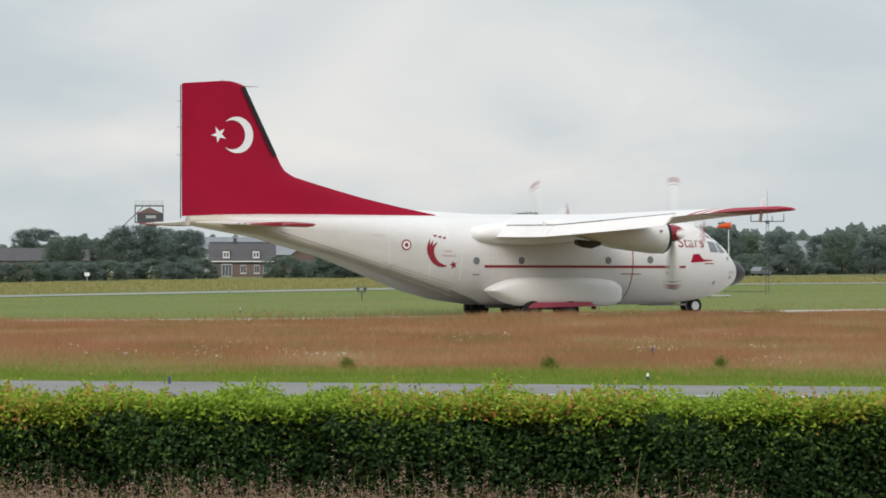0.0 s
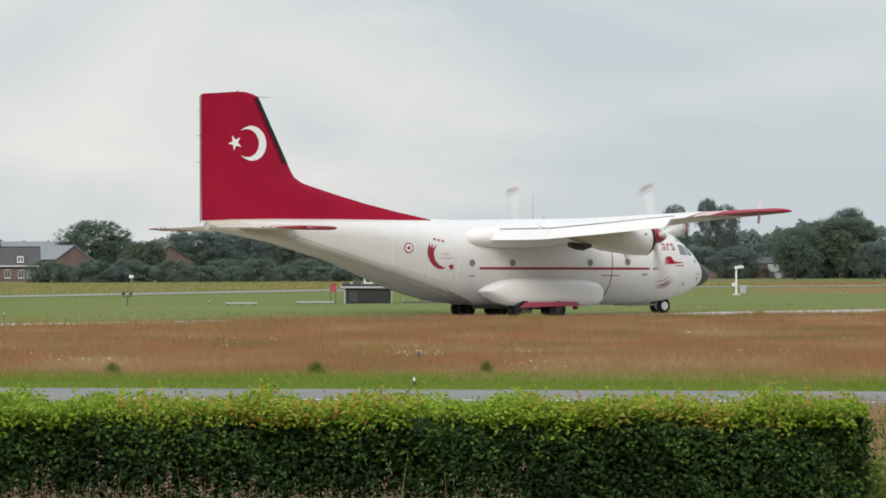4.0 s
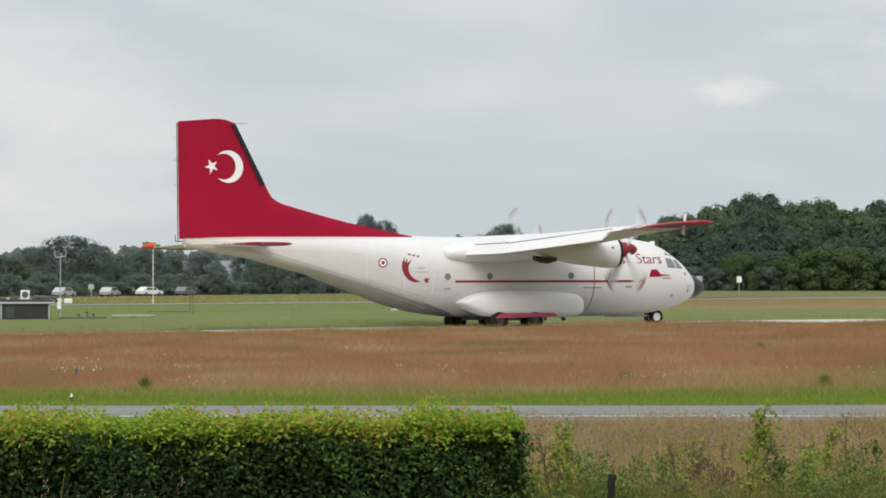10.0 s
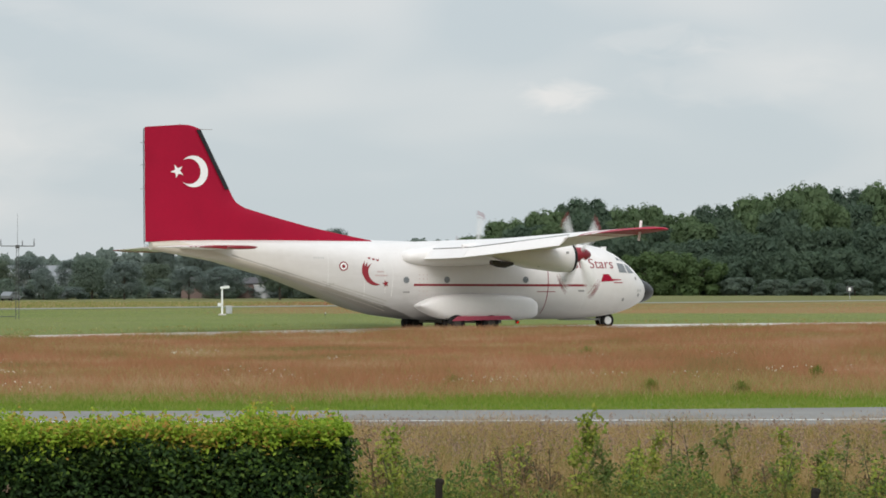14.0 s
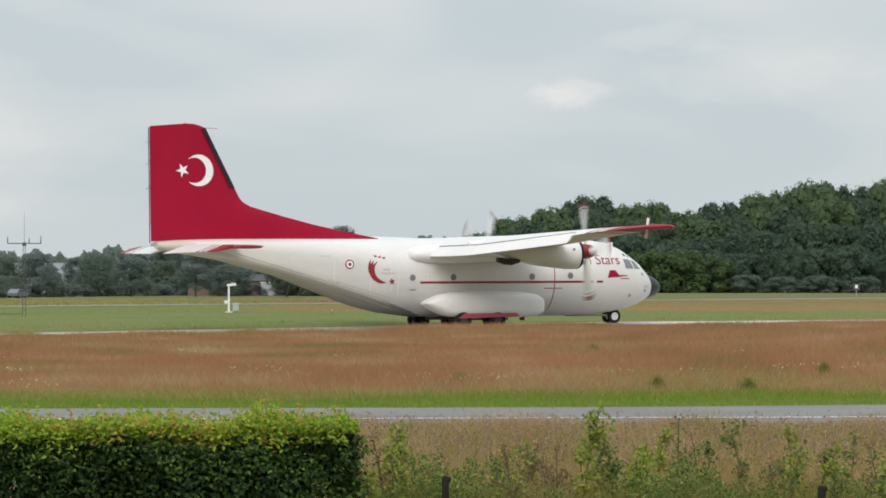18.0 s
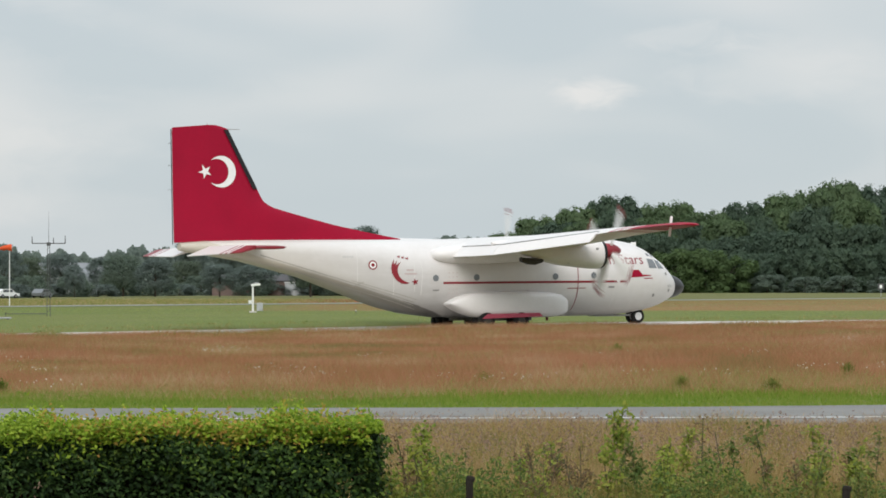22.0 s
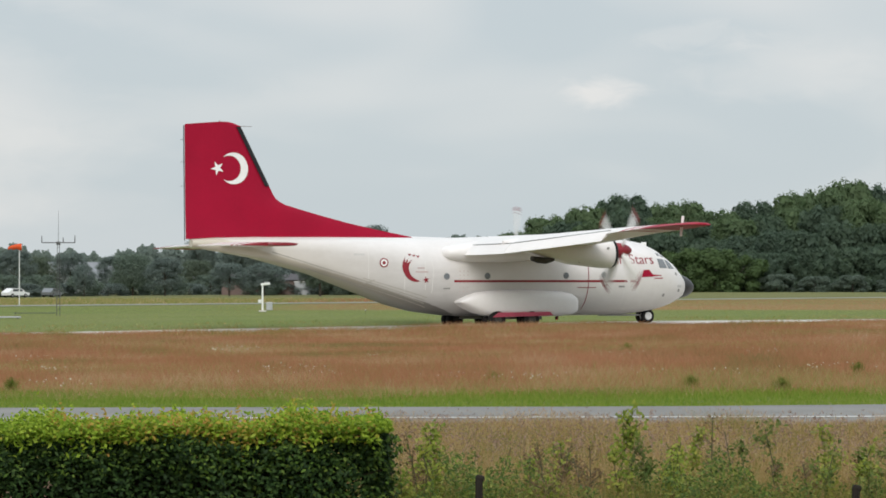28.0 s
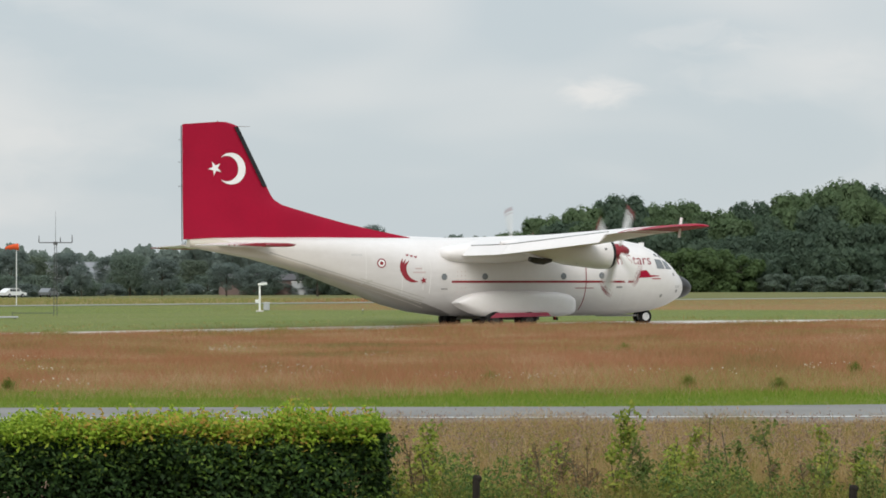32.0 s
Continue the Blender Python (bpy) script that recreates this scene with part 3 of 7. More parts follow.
def aircraft():
    ac = thing("transport_aircraft", "white twin-propeller transport aircraft with red fin on a taxiway", "aircraft")
    # fuselage skin
    xs = sorted(set(list(FX) + [-31.6 + k * 0.5 for k in range(62)]))
    xs = [x for x in xs if FX[0] <= x <= FX[-1]]
    v, f = loft([fus_ring(x, 72) for x in xs])
    body = part("fuselage", mesh_of("fuselage", v, f, M_FUS), None, ac, "white fuselage with belly darkened by grime and painted shade")
    shade(body, 50)
    # radome
    rings = []
    for k in range(9):
        s = k / 8
        x = -1.03 + 1.03 * s
        r = math.sqrt(max(0.0, 1 - s ** 1.6)) if k < 8 else 0.02
        zc = 2.27 - 0.07 * s
        rings.append([(x, 0.865 * r * math.cos(a), zc + 0.695 * r * math.sin(a)) for a in (2 * math.pi * i / 32 for i in range(32))])
    v, f = loft(rings)
    shade(part("radome", mesh_of("radome", v, f, M_RADOME), None, ac, "black nose cone"), 60)

    # fin: outline stations by height
    def fin_le(z):
        return lerp(z, (4.9, 5.03, 5.6, 6.3, 6.75, 7.0, 7.3, 11.05, 11.2), (-17.9, -18.35, -21.6, -24.5, -26.15, -26.65, -26.87, -28.85, -29.5))
    zs = (4.8, 5.05, 5.4, 5.8, 6.2, 6.5, 6.75, 6.9, 7.05, 7.3, 8, 9, 10, 10.8, 11.0, 11.13, 11.2)
    rings = []
    for z in zs:
        le = fin_le(z)
        hinge = -30.1
        ch = le - hinge
        th = lerp(z, (4.8, 6.8, 11), (0.16, 0.22, 0.13))
        ring = []
        k = 10
        for i in range(k + 1):
            s = i / k
            ring.append((le - ch * s, th * math.sin(math.pi * (0.06 + 0.62 * s)) ** 0.7 * min(1, (s + 0.02) * 6) ** 0.5, z))
        rings.append(ring + [(x, -y, zz) for x, y, zz in ring[::-1]])
    v, f = loft(rings)
    fin = part("fin", mesh_of("fin", v, f, M_RED), None, ac, "red vertical tail fin")
    shade(fin, 45)
    rings = []
    for z, te in ((4.84, -32.0), (5.0, -32.0), (6.8, -32.03), (8, -32.04), (10.98, -32.06), (11.06, -32.0)):
        th = lerp(z, (4.8, 6.8, 11), (0.16, 0.22, 0.13)) * 0.888
        rings.append([(-30.1, th, z), (-31, th * 0.72, z), (te, 0.025, z), (te, -0.025, z), (-31, -th * 0.72, z), (-30.1, -th, z)])
    rings[0] = [(x, y, 4.84 + 0.11 * (x + 32) / 1.9) for x, y, z in rings[0]]
    rings[-1] = [(x, y, 11.04 + 0.155 * (x + 32) / 1.9) for x, y, z in rings[-1]]
    v, f = loft(rings)
    part("rudder", mesh_of("rudder", v, f, M_RED, smooth=False), None, ac, "red rudder")
    # rudder trailing edge strip and boot on the leading edge
    part("trailing_edge_strip", tube((-32.07, 0, 4.75), (-32.12, 0, 10.95), 0.025, n=6), M_BLACK, ac)
    rings = []
    for z in (7.75, 8.4, 9.2, 10, 10.95):
        le = fin_le(z)
        rings.append([(le - 0.30, 0.158, z), (le - 0.1, 0.118, z), (le + 0.03, 0.0, z), (le - 0.1, -0.118, z), (le - 0.30, -0.158, z)])
    v, f = loft(rings, close=False, caps=(False, False))
    f += [tuple(range(5)), tuple(range(20, 25))]
    part("deicing_boot", mesh_of("deicing_boot", v, f, M_BLACK), None, ac, "black rubber boot on fin edge")
    part("probe", tube((-29.2, 0, 10.98), (-28.1, 0, 10.98), 0.025, 0.012), M_LINE, ac)
    part("antenna", tube((-30.0, 0, 11.05), (-30.0, 0, 11.28), 0.04, 0.015), M_DKRED, ac)
    for z in (7.7, 9.0, 10.2):
        part("static_wick", tube((-32.05, 0, z), (-32.3, 0, z - 0.02), 0.012, n=5), M_BLACK, ac)

    def fin_skin(x, z):
        le = fin_le(z)
        s = (le - x) / (le + 30.1)
        th = lerp(z, (4.8, 6.8, 11), (0.16, 0.22, 0.13))
        if s <= 1:
            return th * math.sin(math.pi * (0.06 + 0.62 * s)) ** 0.7 * min(1, (s + 0.02) * 6) ** 0.5 + 0.025
        return th * 0.886 * lerp(x, (-32.05, -31, -30.1), (0.12, 0.7, 1.0)) + 0.025
    decal("crescent_marking", crescent(-29.28, 8.68, 0.86, 0.69, 0.27, turn=0.0), ac, M_WHITEMK, "white crescent", surface=fin_skin)
    decal("star_marking", [star_poly(-30.22, 8.68, 0.40, math.pi + 0.12)], ac, M_WHITEMK, "white star", surface=fin_skin)

    # tailplane with separate elevators
    def tail_at(y):
        s = min(1, y / 7.1)
        le = -27.3 - 1.1 * s
        te = -31.85 + 0.75 * s
        return le, te, 4.58 - 0.11 * s
    for side in (-1, 1):
        rings = []
        for y in (0.2, 1.2, 3.0, 4.9, 6.4, 6.85, 7.08):
            le, te, z = tail_at(y)
            if y > 6.5:
                le -= (y - 6.5) * 0.55
            hx = le + (te - le) * 0.66
            th = 0.28 * (1 - 0.25 * y / 7.1) * (0.6 if y > 7 else 1)
            rings.append([(le - (le - hx) * s, side * y, z + sg * th * math.sqrt(max(0, 1 - abs(2 * s - 0.95) ** 2.2)) * 0.5) for s, sg in ((0, 1), (0.08, 1), (0.3, 1), (0.7, 1), (1.0, 1), (1.0, -1), (0.7, -1), (0.3, -1), (0.08, -1))])
        v, f = loft(rings)
        fm = [1 if abs(sum(v[i][1] for i in q) / len(q)) > 4.9 else 0 for q in f]
        tp = part("tailplane", mesh_of("tailplane", v, f, mats=[M_WHITE, M_DKRED], fmat=fm), None, ac, "white tailplane with dark red tip")
        shade(tp, 45)
        # elevator in its own space, hinged at the tailplane's rear spar
        org = Vector((-30.28, side * 3.9, 4.56))
        rings = []
        ykeys = (1.0, 3.0, 4.55, 4.75, 5.1, 5.3, 5.6, 6.75)
        for y in ykeys:
            le, te, z = tail_at(y)
            hx = le + (te - le) * 0.67
            rings.append([(hx - org.x, side * y - org.y, z + 0.10 - org.z), (te - org.x, side * y - org.y, z + 0.02 - org.z), (te - org.x, side * y - org.y, z - 0.02 - org.z), (hx - org.x, side * y - org.y, z - 0.09 - org.z)])
        v, f = loft(rings)
        fm = []
        for q in f:
            yy = abs(sum(v[i][1] for i in q) / len(q) + org.y)
            fm.append(1 if (4.55 < yy < 4.75 or 5.1 < yy < 5.3 or yy > 5.6) else 0)
        el = part("elevator", mesh_of("elevator", v, f, mats=[M_WHITE, M_DKRED], fmat=fm), None, ac, "white elevator with red stripes")
        el.matrix_basis = Matrix.Translation(org)
        MOVERS["elevator", side] = el

    # wings
    for side in (-1, 1):
        ykeys = [0.0, 1.2, 2.4, 3.6, 5.4, 7.0, 9.0, 11.5, 14.2]
        rings = [[(x, side * y, z) for x, z in wing_section(y, 1 - FLAP)] for y in ykeys]
        v, f = loft(rings)
        shade(part("inner_wing", mesh_of("inner_wing", v, f, M_WHITE), None, ac, "white wing"), 40)
        yo = [14.2, 15.2, 15.55, 15.95, 16.2, 16.6, 17.4, 18.6, 19.2, 19.7, 19.93]
        rings = [[(x, side * y, z) for x, z in wing_section(y, 1.0)] for y in yo]
        v, f = loft(rings)
        # slanted red stripes and tip
        fm = []
        for q in f:
            y = abs(sum(v[i][1] for i in q) / len(q))
            fm.append(1 if (15.2 < y < 15.55 or 15.95 < y < 16.2 or y > 16.6) else 0)
        ow = part("outer_wing", mesh_of("outer_wing", v, f, mats=[M_WHITE, M_RED], fmat=fm), None, ac, "white outer wing with red tip")
        shade(ow, 40)
        # flaps, drooped
        for y0, y1, nm in ((2.5, 7.0, "inner_flap"), (7.03, 14.15, "outer_flap")):
            rings = []
            for y in (y0, (y0 + y1) / 2, y1):
                xl, ch, z, th = w_at(y)
                c = 0.80
                hx, hz = xl - (1 - FLAP) * ch - 0.05, z + 0.07 - droop(y) * 0.281 * ch
                a = radians(40)
                pr = []
                for s, hh in ((0, 0.0), (0.05, 0.075), (0.3, 0.10), (1.0, 0.01), (1.0, -0.01), (0.3, -0.06), (0.05, -0.06)):
                    px, pz = -s * c, hh * c
                    pr.append((hx + px * math.cos(a) + pz * math.sin(a) * -1, side * y, hz + px * math.sin(a) + pz * math.cos(a)))
                rings.append(pr)
            v, f = loft(rings)
            fl = part(nm, mesh_of(nm, v, f, M_WHITE), None, ac, "white lowered flap")
            shade(fl, 30)
            for k in range(2 if nm == "inner_flap" else 3):
                y = y0 + (y1 - y0) * (k + 0.5) / (2 if nm == "inner_flap" else 3)
                xl, ch, z, th = w_at(y)
                part("flap_bracket", box(0.7, 0.06, 0.16, (xl - 0.84 * ch, side * y, z - 0.20 - droop(y) * 0.25 * ch), 0.02), M_LINE, ac)
        # thin dark rods along the hinge paint in the flap gap's shade
        bm = bmesh.new()
        for y0, y1 in ((2.5, 7.0), (7.0, 14.15)):
            ends = []
            for y in (y0, y1):
                xl, ch, z, th = w_at(y)
                ends.append((xl - (1 - FLAP) * ch - 0.05, side * y, z + 0.135 - droop(y) * 0.281 * ch))
            tube(ends[0], ends[1], 0.018, n=6, bm=bm)
        part("flap_slot_shade", bm, M_SLOT_SHADE, ac, "dark rod painting the shade in the slot above the flaps")
        # wingtip plate and static parts
        part("tip_plate", box(0.15, 0.05, 1.05, (-12.25, side * 18.5, 5.30), 0.02, rot=Matrix.Rotation(radians(8), 4, "Y")), M_WHITEMK, ac, "white vertical blade through the wing")
        # root fairing
        rings = []
        for x, z0, z1, hw in ((-17.5, 4.0, 4.2, 0.15), (-17.44, 3.86, 4.32, 0.48), (-17.2, 3.74, 4.46, 0.74), (-16.6, 3.62, 4.60, 0.94), (-15.6, 3.56, 4.74, 1.05), (-14, 3.56, 4.85, 1.10), (-12.4, 3.64, 4.9, 1.08), (-11.0, 3.85, 4.92, 0.98), (-10.2, 4.1, 4.9, 0.80), (-9.8, 4.4, 4.8, 0.5)):
            zc, rz = (z0 + z1) / 2, (z1 - z0) / 2
            rings.append([(x, side * (1.62 + hw * math.copysign(abs(math.cos(a)) ** 0.85, math.cos(a))), zc + rz * math.copysign(abs(math.sin(a)) ** 0.85, math.sin(a))) for a in (2 * math.pi * i / 24 for i in range(24))])
        v, f = loft(rings, close=True)
        shade(part("wing_root_fairing", mesh_of("wing_root_fairing", v, f, M_WHITE), None, ac), 60)
        # nacelle
        ny = side * 6.0
        prof = ((-9.08, 0.72, 4.07), (-9.16, 0.80, 4.06), (-9.8, 0.835, 4.09), (-10.7, 0.80, 4.15), (-11.9, 0.73, 4.22), (-13.1, 0.59, 4.37), (-14.3, 0.41, 4.5), (-15.3, 0.25, 4.6), (-15.9, 0.10, 4.66))
        rings = []
        for x, r, zc in prof:
            e = lerp(x, (-14.3, -12.5, -10.0, -9.1), (0.5, 0.52, 0.75, 1.0))
            rings.append([(x, ny + r * 0.86 * math.copysign(abs(math.cos(a)) ** (e if math.sin(a) < 0 else 1), math.cos(a)), zc + r * math.copysign(abs(math.sin(a)) ** (0.5 + 0.5 * e if math.sin(a) < 0 else 1), math.sin(a))) for a in (2 * math.pi * i / 36 for i in range(36))])
        v, f = loft(rings)
        nac = part("nacelle", mesh_of("nacelle", v, f, M_WHITE), None, ac, "white engine nacelle")
        shade(nac, 50)
        v, f = loft([[(x, ny + r * 0.84 * math.cos(a), zc + r * math.sin(a)) for a in (2 * math.pi * i / 24 for i in range(24))] for x, r, zc in ((-8.86, 0.48, 4.2), (-8.9, 0.66, 4.1), (-8.96, 0.745, 4.08), (-9.13, 0.815, 4.06))])
        part("intake_ring", mesh_of("intake_ring", v, f, M_BLACK), None, nac, "black intake lip")
        v, f = loft([[(x, ny + side * oy + r * math.cos(a), zc + r * 0.75 * math.sin(a)) for a in (2 * math.pi * i / 18 for i in range(18))] for x, r, zc, oy in ((-12.86, 0.16, 3.74, 0.2), (-13.36, 0.24, 3.66, 0.25), (-13.86, 0.24, 3.70, 0.28), (-14.26, 0.18, 3.78, 0.3))])
        part("exhaust", mesh_of("exhaust", v, f, M_SOOT), None, nac, "sooty exhaust outlet")
        for xx, zz in ((-9.66, 4.35), (-10.26, 3.75), (-11.36, 3.62)):
            part("access_hatch", box(0.16, 0.02, 0.12, (xx, ny - 0.0 + side * math.sqrt(max(0.01, 0.78 ** 2 - (zz - 4.2) ** 2)) * 0.94, zz), 0.005), M_LINE, nac)
        # propeller, turned about its shaft
        hub = part("propeller", mesh_of("spinner", *loft([[(x, r * math.cos(a), r * math.sin(a)) for a in (2 * math.pi * i / 24 for i in range(24))] for x, r in ((-0.42, 0.39), (-0.30, 0.42), (0.0, 0.41), (0.28, 0.36), (0.52, 0.25), (0.68, 0.13), (0.74, 0.02))]), M_DKRED, smooth=True), None, ac, "dark red spinner with four white blades")
        hub.matrix_basis = Matrix.Translation((-8.48, ny, 4.25))
        for k in range(4):
            rings = []
            for r, c, tw, th in ((0.40, 0.25, 27, 0.16), (0.7, 0.43, 21, 0.12), (1.2, 0.58, 17, 0.08), (1.9, 0.69, 13, 0.055), (2.35, 0.64, 12, 0.045), (2.4, 0.64, 12, 0.04), (2.5, 0.63, 11, 0.04), (2.55, 0.62, 11, 0.04), (2.72, 0.54, 11, 0.03), (2.745, 0.29, 11, 0.02)):
                a = radians(90 - tw)
                ring = []
                for s, h in ((-0.5, 0), (-0.2, 0.5), (0.2, 0.5), (0.5, 0), (0.2, -0.5), (-0.2, -0.5)):
                    p, q = s * c, h * th
                    ring.append((p * math.sin(radians(tw)) + q * math.cos(radians(tw)), p * math.cos(radians(tw)) - q * math.sin(radians(tw)), r))
                rings.append(ring)
            v, f = loft(rings)
            fm = [1 if (2.35 < (sum(v[i][2] for i in q) / len(q)) < 2.4 or 2.5 < (sum(v[i][2] for i in q) / len(q)) < 2.56 or (sum(v[i][2] for i in q) / len(q)) > 2.6) else 0 for q in f]
            part("blade", mesh_of("blade", v, f, mats=[M_BLADE, M_DKRED], fmat=fm), None, hub, "white blade with red tip stripes", Matrix.Rotation(k * math.pi / 2, 4, "X"))
        MOVERS["propeller", side] = hub
        # sponson for the main gear
        rings = []
        for x, hw, z0, z1 in ((-16.74, 0.66, 1.36, 1.44), (-16.5, 0.72, 1.22, 1.60), (-16.1, 0.78, 1.02, 1.78), (-15.6, 0.83, 0.80, 1.92), (-15.0, 0.87, 0.64, 2.01), (-14.0, 0.90, 0.57, 2.07), (-12, 0.90, 0.58, 2.06), (-10.3, 0.88, 0.60, 1.98), (-9.6, 0.76, 0.66, 1.86), (-9.25, 0.55, 0.82, 1.66), (-9.1, 0.25, 1.05, 1.42)):
            ring = []
            zc, rz = (z0 + z1) / 2, (z1 - z0) / 2
            for i in range(32):
                a = 2 * math.pi * i / 32
                ca, sa = math.cos(a), math.sin(a)
                ring.append((x, side * (2.15 + hw * math.copysign(abs(ca) ** 0.55, ca)), zc + rz * math.copysign(abs(sa) ** 0.7, sa)))
            rings.append(ring)
        v, f = loft(rings)
        shade(part("gear_sponson", mesh_of("gear_sponson", v, f, M_WHITE), None, ac, "bulged white gear fairing"), 55)
        v, f = loft([[(-14.9, side * y, 0.56), (-14.55, side * y, 0.82), (-11.3, side * y, 0.84), (-11.05, side * y, 0.64)] for y in (2.86, 3.08)])
        part("step_rail", mesh_of("step_rail", v, f, M_RAIL), None, ac, "faded red rail under the fairing")
        # main gear
        for xx in (-12.4, -14.55):
            for yy in (2.2, 2.82):
                w = part("main_wheel", wheel(0.5, 0.34), None, ac, "", pose(xx, side * yy, 0.43))
                part("rim", rim(0.24, 0.33), M_SOOT, w)
        for xx in (-12.4, -14.55):
            part("gear_leg", tube((xx, side * 2.5, 0.43), (xx + 0.25, side * 2.5, 1.0), 0.09, n=10), M_SOOT, ac)
            part("axle", tube((xx, side * 2.1, 0.43), (xx, side * 2.95, 0.43), 0.06, n=8), M_SOOT, ac)
        part("gear_door", box(2.6, 0.05, 0.26, (-13.2, side * 1.72, 0.56), 0.02), M_BELLY, ac)
        # nose wheels
        w = part("nose_wheel", wheel(0.41, 0.22), None, ac, "", pose(-3.25, side * 0.3, 0.55))
        part("rim", rim(0.23, 0.235), M_WHITEMK, w, "pale wheel rim")
    part("nose_leg", tube((-3.25, 0, 0.5), (-3.1, 0, 1.3), 0.10), M_METAL, ac)
    part("nose_axle", tube((-3.25, -0.3, 0.55), (-3.25, 0.3, 0.55), 0.06), M_METAL, ac)
    for s in (-1, 1):
        part("nose_gear_door", box(2.3, 0.05, 0.10, (-5.0, s * 0.42, 0.62), 0.02), M_LINE, ac)

    # markings and openings on both flanks
    for side in (-1, 1):
        for x, z in ((-17.36, 2.83), (-14.82, 2.85), (-9.79, 2.87), (-7.29, 2.91)):
            wn = decal("window", [disc(x, z, 0.20)], ac, M_GREYPT, "round porthole", side, 0.014)
            decal("pane", [disc(x, z, 0.175)], wn, M_GLASS, "", side, 0.022)
        decal("cheat_line", [rect(-16.9, 2.50, -5.1, 2.62)], ac, M_DKRED, "thin dark red stripe", side)
        decal("stencil", [rect(-9.0, 2.18, -7.8, 2.22)], ac, M_DKRED, "", side)
        decal("roundel", [disc(-21.1, 3.58, 0.26, 20)], ac, M_DKRED, "red and white roundel", side)
        decal("roundel_ring", [disc(-21.1, 3.58, 0.195, 20)], ac, M_WHITEMK, "", side, 0.02)
        decal("roundel_dot", [disc(-21.1, 3.58, 0.10, 14)], ac, M_DKRED, "", side, 0.028)
        # emblem: curved sweep of streaks, star and small flyers
        out_ = ((-19.99, 3.62), (-20.04, 3.40), (-20.0, 3.16), (-19.88, 2.92), (-19.70, 2.70), (-19.44, 2.56), (-19.18, 2.525), (-18.95, 2.57))
        inn_ = ((-19.62, 3.50), (-19.66, 3.34), (-19.65, 3.18), (-19.60, 3.02), (-19.50, 2.87), (-19.36, 2.74), (-19.16, 2.64), (-18.97, 2.585))
        sweep = [[out_[i], out_[i + 1], inn_[i + 1], inn_[i]] for i in range(7)]
        sweep += [[(-19.99, 3.62), (-19.84, 3.90), (-19.87, 3.57)], [(-19.87, 3.58), (-19.66, 3.83), (-19.75, 3.53)], [(-19.75, 3.54), (-19.43, 3.76), (-19.62, 3.49)], [(-19.99, 3.62), (-19.87, 3.585), (-19.75, 3.54), (-19.62, 3.50), (-19.8, 3.4)]]
        decal("emblem", sweep, ac, M_DKRED, "dark red crescent of brush streaks", side, 0.025)
        decal("emblem_star", [star_poly(-18.62, 2.63, 0.215, math.pi / 2 + 0.2)], ac, M_DKRED, "small dark red star", side, 0.03)
        for k in range(3):
            decal("emblem_flyer", [[(-19.64 + 0.25 * k, 4.10 - 0.05 * k), (-19.53 + 0.25 * k, 4.05 - 0.05 * k), (-19.45 + 0.25 * k, 4.12 - 0.05 * k), (-19.47 + 0.25 * k, 3.98 - 0.05 * k), (-19.58 + 0.25 * k, 3.97 - 0.05 * k)]], ac, M_DKRED, "", side)
        for k, (x0, x1, z) in enumerate(((-19.12, -18.7, 3.25), (-19.24, -18.5, 3.04))):
            decal("writing_bar", [rect(x0, z, x1, z + 0.08)], ac, M_DASH, "", side)
        for x0 in (-22.82, -22.70, -22.56, -22.42, -22.30):
            decal("serial_bar", [rect(x0, 3.98, x0 + 0.08, 4.08)], ac, M_GREYPT, "", side)
        # door outlines
        for x0, x1, z0, z1 in ((-16.56, -16.05, 1.97, 3.12),):
            for fx in (0.0, 0.24, 0.48):
                for k in range(6):
                    if fx != 0.5 or k in (0, 5):
                        decal("door_dash", [rect(x0 + fx, z0 + 0.225 * k, x0 + fx + 0.055, z0 + 0.225 * k + 0.05)], ac, M_DASH, "", side)
        decal("paratroop_door", [[(-18.66, 2.1), (-18.64, 2.1), (-18.62, 3.7), (-18.66, 3.7)], [(-18.28, 1.9), (-18.25, 1.9), (-18.14, 3.2), (-18.17, 3.2)], [(-18.17, 3.2), (-18.14, 3.2), (-18.22, 3.75), (-18.25, 3.75)]], ac, M_FAINT, "", side)
        for x0, z0, x1, z1, hw in ((-27.4, 4.16, -18.6, 1.50, 0.03), (-25.4, 3.28, -18.4, 1.12, 0.015), (-22.3, 2.74, -18.5, 1.66, 0.022), (-22.0, 2.45, -18.6, 1.34, 0.018)):
            decal("ramp_seam", [[(x0 + (x1 - x0) * k / 8, z0 + (z1 - z0) * k / 8 - hw), (x0 + (x1 - x0) * (k + 1) / 8, z0 + (z1 - z0) * (k + 1) / 8 - hw), (x0 + (x1 - x0) * (k + 1) / 8, z0 + (z1 - z0) * (k + 1) / 8 + hw), (x0 + (x1 - x0) * k / 8, z0 + (z1 - z0) * k / 8 + hw)] for k in range(8)], ac, M_SEAM, "", side)
        decal("ramp_hinge", [[(-22.45, 2.36), (-22.38, 2.34), (-21.6, 2.62), (-21.66, 2.66)]], ac, M_SEAM, "grimy hinge of the cargo ramp", side)
        decal("step_plate", [rect(-17.55, 2.12, -17.15, 2.2)], ac, M_LINE, "", side)
        decal("hatch_plate", [rect(-6.3, 2.2, -5.9, 2.3)], ac, M_LINE, "", side)
        decal("nose_number_bars", [rect(-1.9, 2.2, -1.8, 2.34), rect(-1.75, 2.2, -1.65, 2.34), rect(-1.6, 2.2, -1.5, 2.34)], ac, M_GREYPT, "", side)
        for x, z in ((-3.0, 1.75), (-1.75, 2.02), (-2.0, 2.98)):
            decal("port", [disc(x, z, 0.10, 10)], ac, M_LINE, "", side)
        # propeller-plane warning band
        band = []
